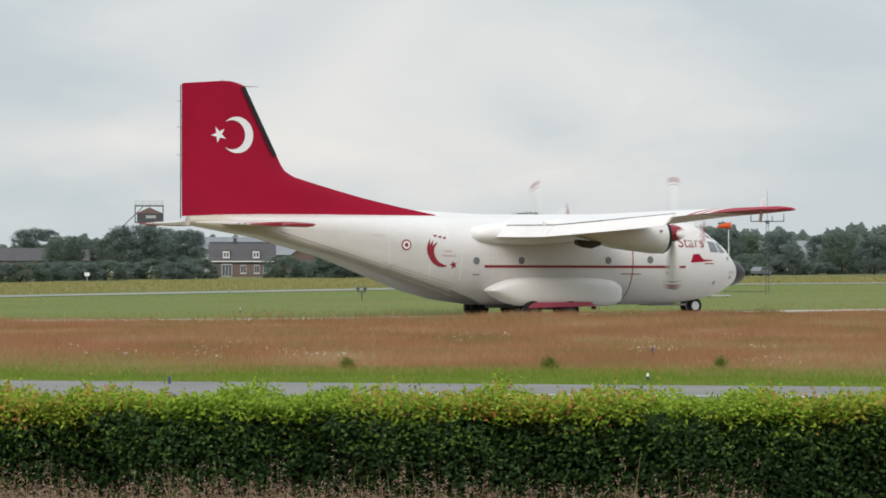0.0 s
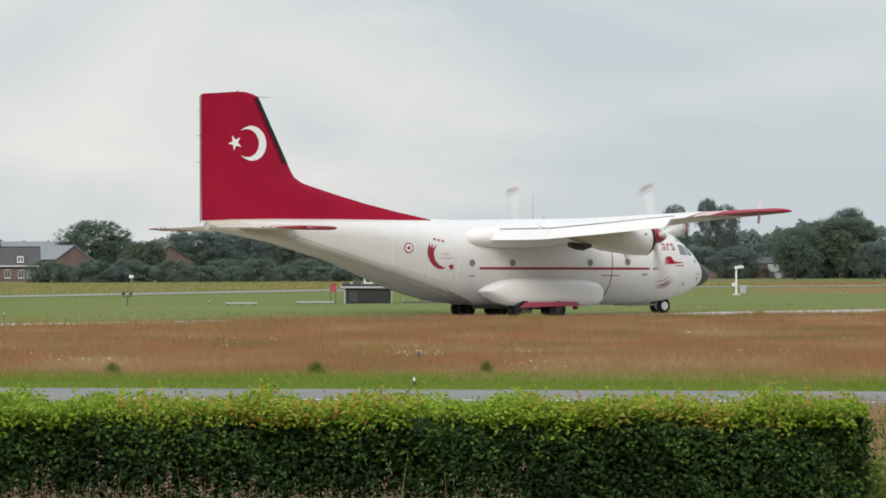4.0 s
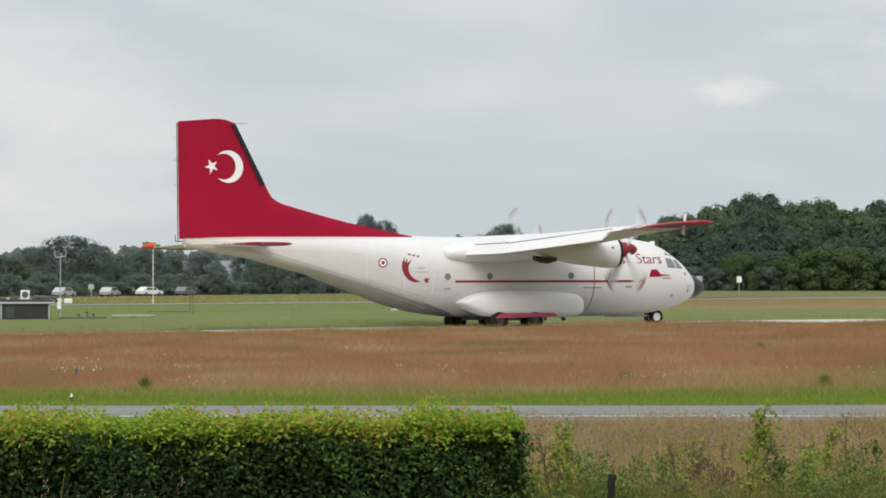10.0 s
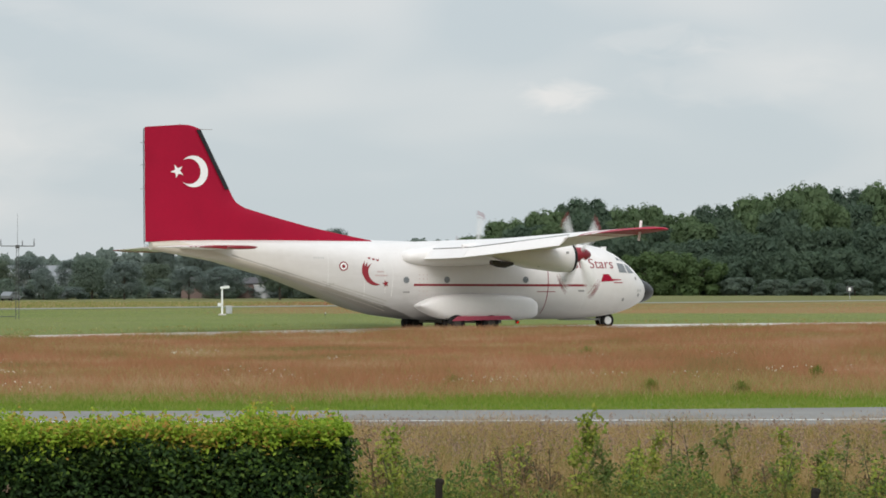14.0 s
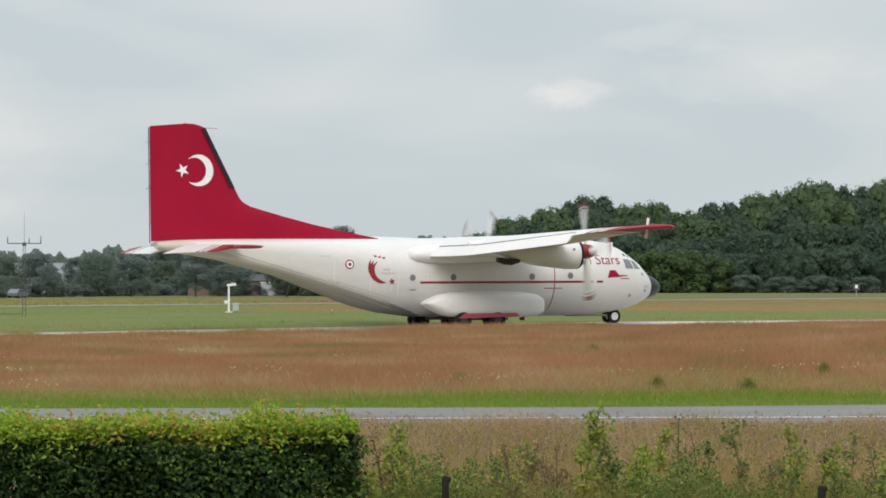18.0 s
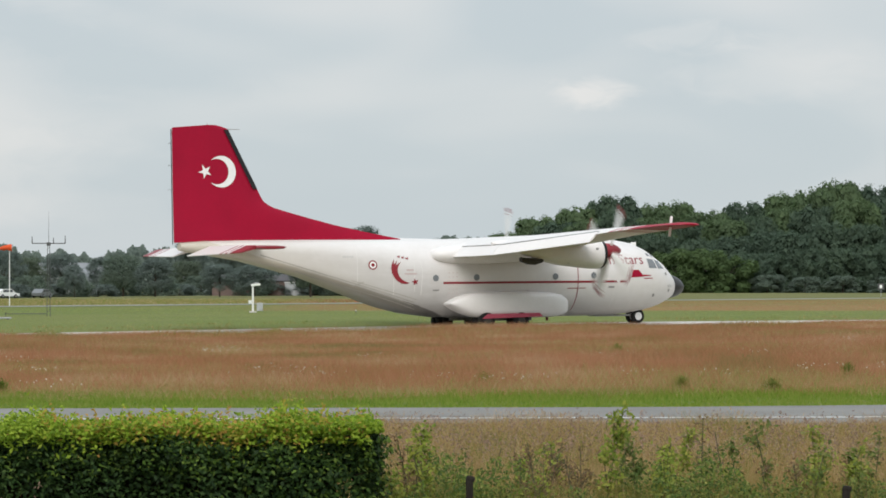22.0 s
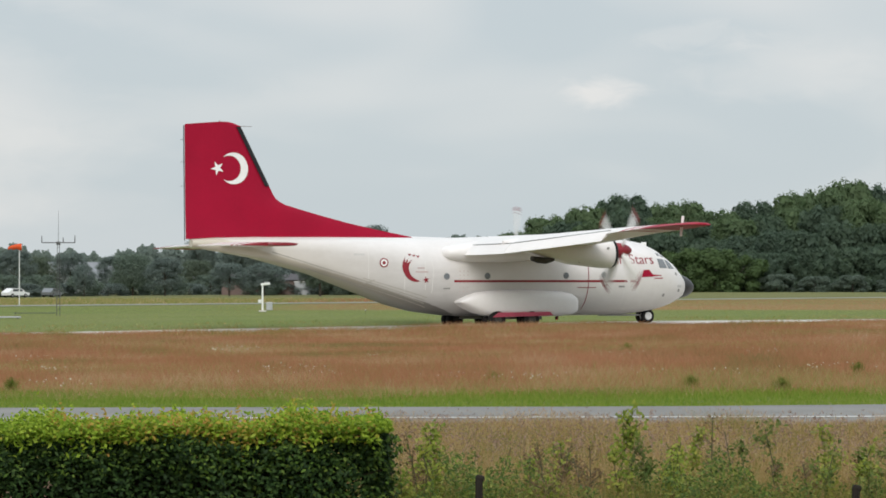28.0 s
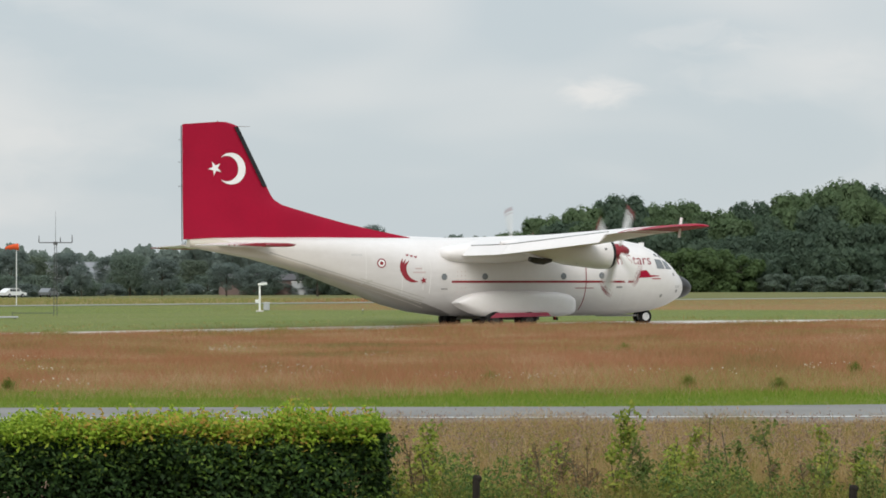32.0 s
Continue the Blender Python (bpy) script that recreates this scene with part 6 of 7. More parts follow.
# same haze tint mixed into a fresher green
M_TREE2_HAZE = leafmat("hazed_fresh_broadleaf_foliage", ((0.0, (0.130, 0.172, 0.138)), (0.5, (0.155, 0.202, 0.155)), (1.0, (0.185, 0.235, 0.164))), 0.10, 0.3, 0.7, 0.58, spec=0.35)
M_BUSH = leafmat("bright_bush_foliage", ((0.0, (0.066, 0.108, 0.044)), (0.5, (0.092, 0.144, 0.052)), (1.0, (0.122, 0.184, 0.064))), 0.1, 0.3, 0.7, 0.45, spec=0.3)


def crown_mesh(name, seed, material, nlobes, flat=1.0, open_=0.0, count=2400, size=0.05, lobed=0.35, sprays=26, fill=70):
    """Crown in unit space: z 0 to 1, about 1 wide, of lobes of leaf clumps with gaps."""
    r = np.random.default_rng(seed)
    lobes = []
    for k in range(nlobes):
        z = 0.10 + 0.84 * ((k + 0.5) / nlobes)
        rad = (0.42 if z < 0.55 else 0.42 * math.sqrt(max(0.04, 1 - ((z - 0.5) / 0.5) ** 2))) * flat
        a = k * 2.4 + r.uniform(-0.5, 0.5)
        q = rad * r.uniform(0.55, 0.95)
        lr = r.uniform(0.11, 0.23) * (1 - 0.25 * open_)
        lobes.append((q * math.cos(a), q * math.sin(a), min(z, 0.97 - lr * 0.7), lr))
    # small sprays that roughen the outline
    for k in range(int(sprays + 24 * open_)):
        a, e = r.uniform(0, 2 * math.pi), r.uniform(-0.3, 1.45)
        q = 0.47 * flat * r.uniform(0.92, 1.08)
        lobes.append((q * math.cos(a) * math.cos(e), q * math.sin(a) * math.cos(e), 0.5 + 0.47 * math.sin(e), r.uniform(0.04, 0.08)))
    pos, nor = [], []
    tot = sum(l[3] ** 2 for l in lobes)
    for x, y, z, lr in lobes:
        m = int(count * lr * lr / tot)
        d = unit(r.normal(size=(m, 3)))
        rr = lr * (r.random(m) ** 0.2) * r.uniform(0.86, 1.10 + 0.08 * (sprays > 10), m)
        p = np.stack([x + d[:, 0] * rr, y + d[:, 1] * rr, z + d[:, 2] * rr * 0.85], 1)
        keep = p[:, 2] > 0.0
        pos.append(p[keep])
        nor.append((lobed * d + (1.1 - lobed) * unit(p - np.array([[0, 0, 0.3]])) + np.array([[0, 0, 0.25]]))[keep])
    # dense inner foliage: broad sprays inside every lobe close the crown
    inner = []
    for x, y, z, lr in lobes[:nlobes]:
        m = fill
        d = unit(r.normal(size=(m, 3)))
        w = lr * r.uniform(0.45, 0.86, m)
        p = np.stack([x + d[:, 0] * w, y + d[:, 1] * w, np.maximum(0.02, z + d[:, 2] * w * 0.85)], 1)
        inner.append(leaves(p, d + np.array([[0, 0, 0.3]]), lr * 0.55, lr * 0.42, 0.5))
    pos, nor = np.concatenate(pos), np.concatenate(nor)
    return np_mesh(name, np.concatenate(inner + [leaves(pos, nor, size, size * 0.8, 0.35)]), None, material)


def trunk_mesh(name, seed, lobes=6):
    r = random.Random(seed)
    bm = bmesh.new()
    tube((0, 0, -0.02), (0.01, 0, 0.28), 0.024, 0.018, 7, bm)
    tube((0.01, 0, 0.27), (0.0, 0.01, 0.62), 0.018, 0.008, 7, bm)
    for k in range(lobes):
        a = k * 2.4 + r.uniform(-0.4, 0.4)
        z = 0.22 + 0.06 * k
        tube((0, 0, z), (0.3 * math.cos(a), 0.3 * math.sin(a), z + 0.24), 0.010, 0.003, 5, bm)
    me = bpy.data.meshes.new(name)
    bm.to_mesh(me)
    bm.free()
    me.materials.append(M_BARK)
    return me


# olive leaves paled by the same painted haze
M_OLIVE_HAZE = leafmat("hazed_olive_foliage", ((0.0, (0.115, 0.148, 0.110)), (0.5, (0.140, 0.176, 0.122)), (1.0, (0.17, 0.205, 0.134))), 0.08, 0.3, 0.7, 0.58, spec=0.35)
CROWNS = [crown_mesh("crown", 10 + k, (M_TREE_HAZE, M_TREE_HAZE, M_TREE2_HAZE, M_TREE_HAZE, M_OLIVE_HAZE, M_TREE_HAZE)[k], 30 + k, 1.0, (0.0, 0.5, 0.0, 1.0, 0.3, 0.6)[k], 11500, 0.028, 0.3, 24, 16) for k in range(6)]
WOODS = [crown_mesh("wood_crown", 110 + k, (M_WOOD, M_WOOD, M_WOOD2, M_WOOD2)[k], 30 + k, 1.0, 0.0, 10500, 0.028, 0.65, 8) for k in range(4)]
BUSHES = [crown_mesh("bush_crown", 60 + k, (M_TREE2_HAZE, M_BUSH)[k % 2], 20, 1.1, 0.0, 5600, 0.034, 0.6, 4) for k in range(4)]
SHRUBS = [crown_mesh("shrub_crown", 70 + k, (M_TREE_HAZE, M_TREE2_HAZE)[k], 24, 1.15, 0.0, 4200, 0.042, 0.35, 10, 20) for k in range(2)]
TRUNKS = [trunk_mesh("trunk", 80 + k) for k in range(3)]


def tree(az, d, height, width, crown, label, name="tree", category="tree", group="", lift=0.0):
    x, y, z = at_az(az, d)
    t = thing(name, label, category, pose(x, y, z, 0, 0, (az * 977) % 360), group)
    t.scale = (width, width, height)
    tr = part("trunk", TRUNKS[int(abs(az) * 100) % 3], None, t)
    c = tagged(part("crown", crown, None, t), kind="stuff")
    c.location = (0, 0, lift)
    if lift:
        c.scale = (1, 1, 1 - lift)
    return t


ROW1 = ((-21.6, 24, 45), (-20.95, 57, 80), (-20.45, 44, 60), (-19.95, 38, 62), (-19.45, 50, 60), (-19.15, 63, 84), (-18.6, 58, 84), (-18.2, 55, 60), (-15.6, 80, 100), (-15.1, 50, 70), (-14.6, 44, 60), (-13.65, 62, 96), (-13.0, 73, 90), (-12.45, 58, 70), (-11.75, 86, 84), (-11.25, 58, 66), (-10.75, 42, 60), (-10.2, 60, 66), (-9.6, 80, 92), (-9.15, 64, 66), (-8.7, 45, 56), (-8.15, 57, 60), (-7.7, 46, 52), (-7.1, 52, 54), (-6.85, 30, 30), (-6.3, 46, 50), (-5.95, 50, 60), (-5.35, 43, 54), (-4.75, 40, 54), (-4.15, 34, 54), (-3.5, 34, 60), (-2.95, 40, 60), (-2.45, 68, 74), (-2.0, 78, 84), (-1.5, 86, 104), (-0.98, 40, 50), (-0.55, 36, 50), (-0.22, 44, 36), (0.1, 80, 78), (0.42, 34, 40))


def tree_rows():
    lab = ("dark green broadleaf tree in the distant row", "rounded green tree with a dense crown", "uneven green tree in the far field edge")
    for k, (az, h, w) in enumerate(ROW1):
        d = 555 + 40 * math.sin(k * 2.3)
        s = 5400 / d
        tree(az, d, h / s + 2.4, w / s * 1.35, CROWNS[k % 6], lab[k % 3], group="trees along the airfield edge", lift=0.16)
    # taller trees behind the aircraft's back
    for az, h, w in ((-4.67, 108, 46), (-4.05, 118, 40), (-3.72, 108, 44), (-1.45, 102, 72)):
        d = 640
        s = 5400 / d
        tree(az, d, h / s + 2.4, w / s * 1.2, CROWNS[(0, 3, 5)[int(h) % 3]], "tall slender dark green tree", group="trees along the airfield edge", lift=0.3)
    # low shrubs closing the foot of the row
    k = 0
    az = -22.5
    while az < 1.4:
        if not (-17.75 < az < -16.45 or 0.62 < az < 1.0):
            d = lerp(az, (-22.5, -17, -11, -8, -5, 2), (378, 425, 440, 500, 578, 578)) + 8 * math.sin(k * 1.7)
            s = 5400 / d
            tree(az, d, ((7 if az > -17 else 3) + 8 * math.sin(k * 3.1)) / s + 2.3, 72 / s, SHRUBS[k % 2], "dark shrub at the foot of the trees", "shrub", "shrub", "shrubs at the field edge", lift=-0.12)
        az += 0.40 + 0.08 * math.sin(k)
        k += 1


tree_rows()
WOOD = ((1.2, 88), (1.7, 112), (2.2, 132), (2.8, 145), (3.35, 156), (3.7, 145), (4.2, 148), (4.8, 128), (5.4, 142), (6.0, 152), (6.5, 162), (7.0, 176), (7.6, 181), (8.3, 183), (9.0, 181), (9.8, 178), (10.6, 175))


def wood():
    k = 0
    for row, (dd, drop, wpx) in enumerate(((850, 1.0, 100), (820, 0.82, 92), (790, 0.60, 84), (765, 0.36, 76))):
        az = 1.25 + 0.23 * row
        while az < 10.6:
            h = lerp(az, [w[0] for w in WOOD], [w[1] for w in WOOD]) * drop * (0.97 + 0.03 * math.sin(k * 2.7)) + 2
            d = dd + 12 * math.sin(k * 1.9)
            s = 5400 / d
            tree(az, d, h / s + 2.4, wpx / s * 1.2, WOODS[(2, 3, 2, 1)[k % 4] if row == 0 else (2, 1, 3, 0)[k % 4] if row == 1 else k % 2], ("tall dark green woodland tree", "broad woodland tree with a rounded crown", "fresh green woodland tree")[k % 3], group="woodland edge trees", lift=(0.0, 0.0, -0.06, -0.12)[row])
            az += 0.62 + 0.12 * math.sin(k * 1.3)
            k += 1
    # paler bushes before the wood
    for az, h, w, c in ((3.95, 44, 70, 1), (4.4, 62, 96, 3), (4.95, 60, 96, 1), (5.4, 50, 80, 3), (3.45, 26, 50, 0), (6.1, 16, 60, 0), (6.8, 12, 60, 2), (7.5, 14, 60, 0), (8.3, 12, 60, 2), (9.1, 14, 60, 0), (2.6, 24, 50, 2), (2.0, 26, 50, 0), (3.0, 52, 60, 3)):
        d = 745
        s = 5400 / d
        tree(az, d, h / s + 2.4, w / s * 1.1, BUSHES[c], "rounded bright green bush before the wood", "bush", "bush", "bushes before the wood", lift=-0.12)


wood()


# palest and bluest leaves, haze painted into the farthest wood
M_FARW_HAZE = leafmat("hazed_distant_wood_foliage", ((0.0, (0.150, 0.190, 0.172)), (0.5, (0.170, 0.212, 0.180)), (1.0, (0.19, 0.24, 0.18))), 0.03, 0.2, 0.7, 0.5, 1.2, 0.4)


def far_wood():
    n = 80000
    az = rng.uniform(-23, 3, n)
    top = np.interp(az, (-23, -12, -9.5, -5, -2, 0.5, 3), (8, 9.5, 13, 13.3, 15, 17.5, 17.5))
    top = top + 1.4 * np.sin(az * 2.1) + 1.0 * np.sin(az * 5.3 + 1) + 0.9 * np.sin(az * 13) + 0.6 * np.sin(az * 29)
    z = top * (1 - rng.random(n) ** 1.6) + rng.normal(0, 0.5, n)
    d = 1120 + rng.uniform(-15, 15, n) + (top - z) * -1.0
    a = np.radians(az)
    p = np.stack([d * np.sin(a), d * np.cos(a), np.maximum(0.2, z)], 1)
    g = part("far_wood", np_mesh("far_wood", leaves(p, np.array([[0, -0.8, 0.6]]), 1.4, 1.1, 0.5), None, M_FARW_HAZE))
    tagged(g, "line of distant woods, green paled in imitation of haze", "woods", kind="stuff")


far_wood()


# ---- buildings beyond the field ----
M_BRICK = mat("red_brown_brick", (0.125, 0.088, 0.078), (0.165, 0.115, 0.10), 0.9, scale=0.6, scale2=9, bump=0.2)
M_TILE = mat("dark_roof_tile", (0.062, 0.058, 0.063), (0.090, 0.084, 0.088), 0.85, scale=0.7, scale2=10, bump=0.2)
M_SHEET = mat("grey_sheet_roof", (0.18, 0.19, 0.205), (0.24, 0.25, 0.265), 0.6, scale=0.2, scale2=5, stretch=(3, 1, 1))
M_PALER = mat("pale_sheet_roof", (0.20, 0.212, 0.232), (0.16, 0.172, 0.19), 0.55, scale=0.2, scale2=4, stretch=(4, 1, 1))
M_CLAD = mat("pale_wall_cladding", (0.40, 0.41, 0.42), (0.33, 0.34, 0.35), 0.7, scale=0.4, scale2=6)
M_FRAME = mat("white_window_frame", (0.78, 0.78, 0.76), (0.7, 0.7, 0.68), 0.5)
M_PANE = mat("dim_window_glass", (0.07, 0.08, 0.09), (0.11, 0.12, 0.13), 0.1, spec=0.7)
M_STEEL = mat("galvanised_steel", (0.45, 0.46, 0.47), (0.36, 0.37, 0.38), 0.5, 0.5, scale=3)
M_DARKST = mat("dark_painted_steel", (0.06, 0.06, 0.062), (0.09, 0.09, 0.09), 0.6)
M_ORANGE = mat("orange_windsock_cloth", (0.85, 0.13, 0.03), (0.72, 0.10, 0.025), 0.8, transl=0.3)
M_BLUE = mat("blue_lamp_glass", (0.02, 0.04, 0.22), (0.03, 0.05, 0.28), 0.2)


def gable_block(parent, w, dp, eaves, ridge, wall, roof, along=True):
    """Walls and a pitched roof; the ridge runs along x, or along y when not along."""
    if along:
        bm = bmesh.new()
        prof = [(-dp / 2, 0), (dp / 2, 0), (dp / 2, eaves), (0, ridge - 0.12), (-dp / 2, eaves)]
        v, f = loft([[(x, a, z) for a, z in prof] for x in (-w / 2, w / 2)])
    else:
        prof = [(-w / 2, 0), (w / 2, 0), (w / 2, eaves), (0, ridge - 0.12), (-w / 2, eaves)]
        v, f = loft([[(a, y, z) for a, z in prof] for y in (-dp / 2, dp / 2)])
    part("wall", mesh_of("wall", v, f, wall), None, parent)
    half = dp / 2 if along else w / 2
    ln = w if along else dp
    ang = math.atan2(ridge - eaves, half)
    for s in (-1, 1):
        sl = math.hypot(half, ridge - eaves) + 0.35
        m = Matrix.Translation((0, 0, ridge)) @ Matrix.Rotation(s * -ang if along else s * ang, 4, "X" if along else "Y")
        if along:
            bm = box(ln + 0.5, sl, 0.14, (0, s * sl / 2, -0.05), 0.02)
        else:
            bm = box(sl, ln + 0.5, 0.14, (s * sl / 2, 0, -0.05), 0.02)
        bmesh.ops.transform(bm, matrix=m, verts=bm.verts[:])
        part("roof", bm, roof, parent)


def window(parent, x, y, z, w, h, name="window"):
    wn = part(name, box(w, 0.10, h, (x, y, z), 0.02), M_FRAME, parent)
    for s in (-1, 1):
        part("pane", box(w / 2 - 0.12, 0.06, h - 0.2, (x + s * w / 4, y - 0.04, z)), M_PANE, wn)
    return wn


def facing(az, d, turn=0.0):
    x, y, z = at_az(az, d)
    return pose(x, y, z, 0, 0, -az + turn)


def house():
    h = thing("house", "brick house with dark tiled roof and two white dormers", "house", facing(-17.16, 460))
    gable_block(h, 9.6, 7.0, 2.35, 5.1, M_BRICK, M_TILE)
    part("gutter", box(9.9, 0.14, 0.14, (0, -3.75, 2.3), 0.02), M_FRAME, h, "white gutter board")
    part("ridge_tiles", tube((-4.9, 0, 5.14), (4.9, 0, 5.14), 0.12, n=8), M_TILE, h)
    part("chimney", box(0.55, 0.5, 0.9, (-1.1, 0, 5.4), 0.03), M_TILE, h, "dark chimney")
    for x in (-2.4, 2.05):
        d = part("dormer", box(1.0, 1.7, 1.05, (x, -2.3, 3.32), 0.03), M_FRAME, h, "white dormer")
        part("roof", box(1.2, 1.9, 0.1, (x, -2.3, 3.9), 0.02), M_TILE, d)
        for s in (-1, 1):
            part("pane", box(0.3, 0.05, 0.62, (x + s * 0.21, -3.15, 3.3)), M_PANE, d)
    for x in (0.15, 2.15, 3.5):
        w = part("window", box(0.85, 0.10, 1.25, (x, -3.52, 1.15), 0.02), M_GREYPT, h, "pale framed window")
        part("pane", box(0.33, 0.06, 1.05, (x - 0.19, -3.56, 1.15)), M_PANE, w)
        part("pane", box(0.33, 0.06, 1.05, (x + 0.19, -3.56, 1.15)), M_PANE, w)
        part("sill", box(0.95, 0.16, 0.07, (x, -3.56, 0.5), 0.01), M_FRAME, w)
    d = part("door", box(1.55, 0.1, 1.9, (-2.3, -3.52, 0.98), 0.02), M_GREYPT, h, "wide glass terrace door")
    for s in (-1, 0, 1):
        part("pane", box(0.42, 0.06, 1.65, (-2.3 + s * 0.48, -3.56, 0.98)), M_PANE, d)


house()


def hall(az, d, w, dp, eaves, ridge, wall, roof, label, along=True, turn=0.0, doors=()):
    h = thing("hall", label, "building", facing(az, d, turn), group="farm and works buildings")
    gable_block(h, w, dp, eaves, ridge, wall, roof, along)
    for x, dw, dh in doors:
        part("door", box(dw, 0.12, dh, (x, -dp / 2 - 0.04, dh / 2), 0.03), M_CLAD, h, "pale roller door")
        part("lintel", box(dw + 0.3, 0.14, 0.2, (x, -dp / 2 - 0.05, dh + 0.12), 0.03), M_FRAME, h)
    return h


hall(-16.9, 640, 27, 14, 5.0, 7.4, M_CLAD, M_PALER, "long pale hall with light grey sheet roof")
hall(-16.2, 520, 6.5, 12, 3.6, 5.8, M_BRICK, M_SHEET, "brick barn with grey sheet roof", False, 25)
hall(-14.45, 545, 8.5, 14, 3.4, 5.9, M_BRICK, M_TILE, "brick barn with dark roof", False, 25)
hall(-3.2, 580, 22, 9, 2.9, 4.0, M_BRICK, M_TILE, "low brick works building with a pale door", True, 0, ((4.2, 3.0, 2.4),))
hall(-2.85, 640, 8, 8, 4.3, 5.2, M_CLAD, M_SHEET, "pale works hall among trees")
hall(-6.58, 600, 6.5, 10, 2.6, 6.3, M_CLAD, M_SHEET, "pale hall showing between trees")
hall(-7.0, 640, 14, 8, 5.0, 6.6, M_CLAD, M_SHEET, "pale flat hall behind trees")
hall(0.74, 655, 9.5, 12, 5.2, 8.6, M_SHEET, M_PALER, "large pale barn with light grey roof")
hall(0.86, 620, 3.2, 5, 2.4, 4.6, M_BRICK, M_TILE, "small brick house with a gable", False)
hall(-0.6, 660, 11, 12, 5.4, 8.4, M_SHEET, M_PALER, "grey sheet-roofed barn behind trees")
hall(-21.4, 530, 10, 8, 2.6, 4.6, M_BRICK, M_TILE, "low brick house behind trees")
hall(-20.5, 560, 9, 8, 2.6, 4.4, M_BRICK, M_TILE, "low brick house behind trees")
hall(-10.7, 640, 12, 10, 3.4, 6.0, M_BRICK, M_TILE, "brick house showing above shrubs")


def tower():
    t = thing("watch_tower", "grey airfield watch tower with railed platform above trees", "tower", facing(-18.9, 610) @ Matrix.Translation((0, 0, -1.9)) @ Matrix.Scale(1.173, 4))
    part("shaft", box(1.9, 1.9, 8.7, (0.3, 0, 5.85), 0.05), M_SHEET, t)
    part("floor", box(4.9, 4.9, 0.18, (0, 0, 10.2), 0.03), M_DARKST, t)
    c = part("cabin", box(4.3, 4.3, 1.4, (0.1, 0, 11.0), 0.05), M_TILE, t, "dark cabin")
    v, f = loft([[(-2.25, -2.25, 11.65), (2.4, -2.25, 11.65), (2.4, 2.25, 11.65), (-2.25, 2.25, 11.65)], [(0.0, -2.1, 12.7), (0.15, -2.1, 12.7), (0.15, 2.1, 12.7), (0.0, 2.1, 12.7)]])
    part("roof", mesh_of("roof", v, f, M_BRICK), None, t, "reddish gabled roof")
    part("sign_board", box(1.7, 0.06, 0.5, (0.3, -2.2, 11.1)), M_CLAD, c)
    for x in (-2.35, 2.35):
        for y in (-2.35, 2.35):
            part("post", box(0.16, 0.16, 2.9, (x, y, 11.6), 0.02), M_DARKST, t)
    for y in (-2.35, 2.35):
        part("beam", box(4.9, 0.14, 0.16, (0, y, 13.0), 0.02), M_DARKST, t)
    for x in (-2.35, 2.35):
        part("beam", box(0.14, 4.9, 0.16, (x, 0, 13.0), 0.02), M_DARKST, t)
    for z in (13.35, 13.75):
        part("rail", tube((-2.4, -2.4, z), (2.4, -2.4, z), 0.04), M_STEEL, t)
    for x in (-2.3, -1.1, 0.1, 1.2, 2.3):
        part("baluster", tube((x, -2.4, 13.0), (x, -2.4, 13.8), 0.035), M_STEEL, t)
    part("brace", tube((-4.63, -2.0, 9.3), (-1.0, -2.3, 12.8), 0.07), M_DARKST, t)


tower()


# ---- airfield equipment ----
def hut():
    h = thing("equipment_hut", "low dark airfield hut with a white-edged flat roof", "hut", facing(-10.42, 210))
    part("wall", box(3.3, 2.2, 1.05, (0, 0, 0.5), 0.02), M_RADOME, h, "dark wall")
    for x in (-1.0, -0.3, 0.4, 1.1):
        part("panel", box(0.62, 0.05, 0.85, (x, -1.11, 0.5), 0.01), mat("dark_green_glass_panel", (0.035, 0.042, 0.042), (0.05, 0.058, 0.056), 0.4) if x == -1.0 else M_RADOME, h)
    part("roof", box(3.9, 2.7, 0.15, (0, 0, 1.10), 0.03), M_CLAD, h, "pale flat roof slab")
    part("roof_felt", box(3.7, 2.4, 0.14, (0.05, 0, 1.24), 0.02), M_RADOME, h, "black roof felt")
    for x, w, z in ((-1.5, 0.5, 0.14), (-0.75, 0.6, 0.22), (0.65, 0.4, 0.26), (1.35, 0.7, 0.2)):
        part("roof_fitting", box(w, 0.5, z, (x, -0.7, 1.31 + z / 2), 0.03), M_DARKST, h)
    a = part("air_conditioner", box(0.62, 0.4, 0.62, (0.0, -0.3, 1.65), 0.03), M_FRAME, h, "white air conditioner")
    v, f = loft([[(r * math.cos(t) + 0.0, y, 1.65 + r * math.sin(t)) for t in (2 * math.pi * i / 16 for i in range(16))] for y, r in ((-0.52, 0.2), (-0.5, 0.22))])
    part("fan", mesh_of("fan", v, f, M_DARKST), None, a)
    part("roof_tank", box(0.95, 0.7, 0.30, (0.95, 0, 1.46), 0.12), M_DARKST, h, "rounded dark roof tank")
    bm = bmesh.new()
    pts = [Vector((1.2, -0.6, 1.4)), Vector((1.7, -0.6, 1.5)), Vector((2.05, -0.6, 1.42)), Vector((2.15, -0.6, 1.15))]
    for p, q in zip(pts[:-1], pts[1:]):
        tube(p, q, 0.09, n=8, bm=bm)
    part("duct", bm, M_DARKST, h, "black bent duct")
    part("roof_vent", box(0.8, 0.3, 0.14, (-0.9, 0, 1.38), 0.03), M_STEEL, h)
    for x, y in ((-1.6, -1.12), (1.6, -1.12)):
        part("corner_post", box(0.1, 0.1, 1.05, (x, y, 0.5), 0.01), M_STEEL, h)


hut()


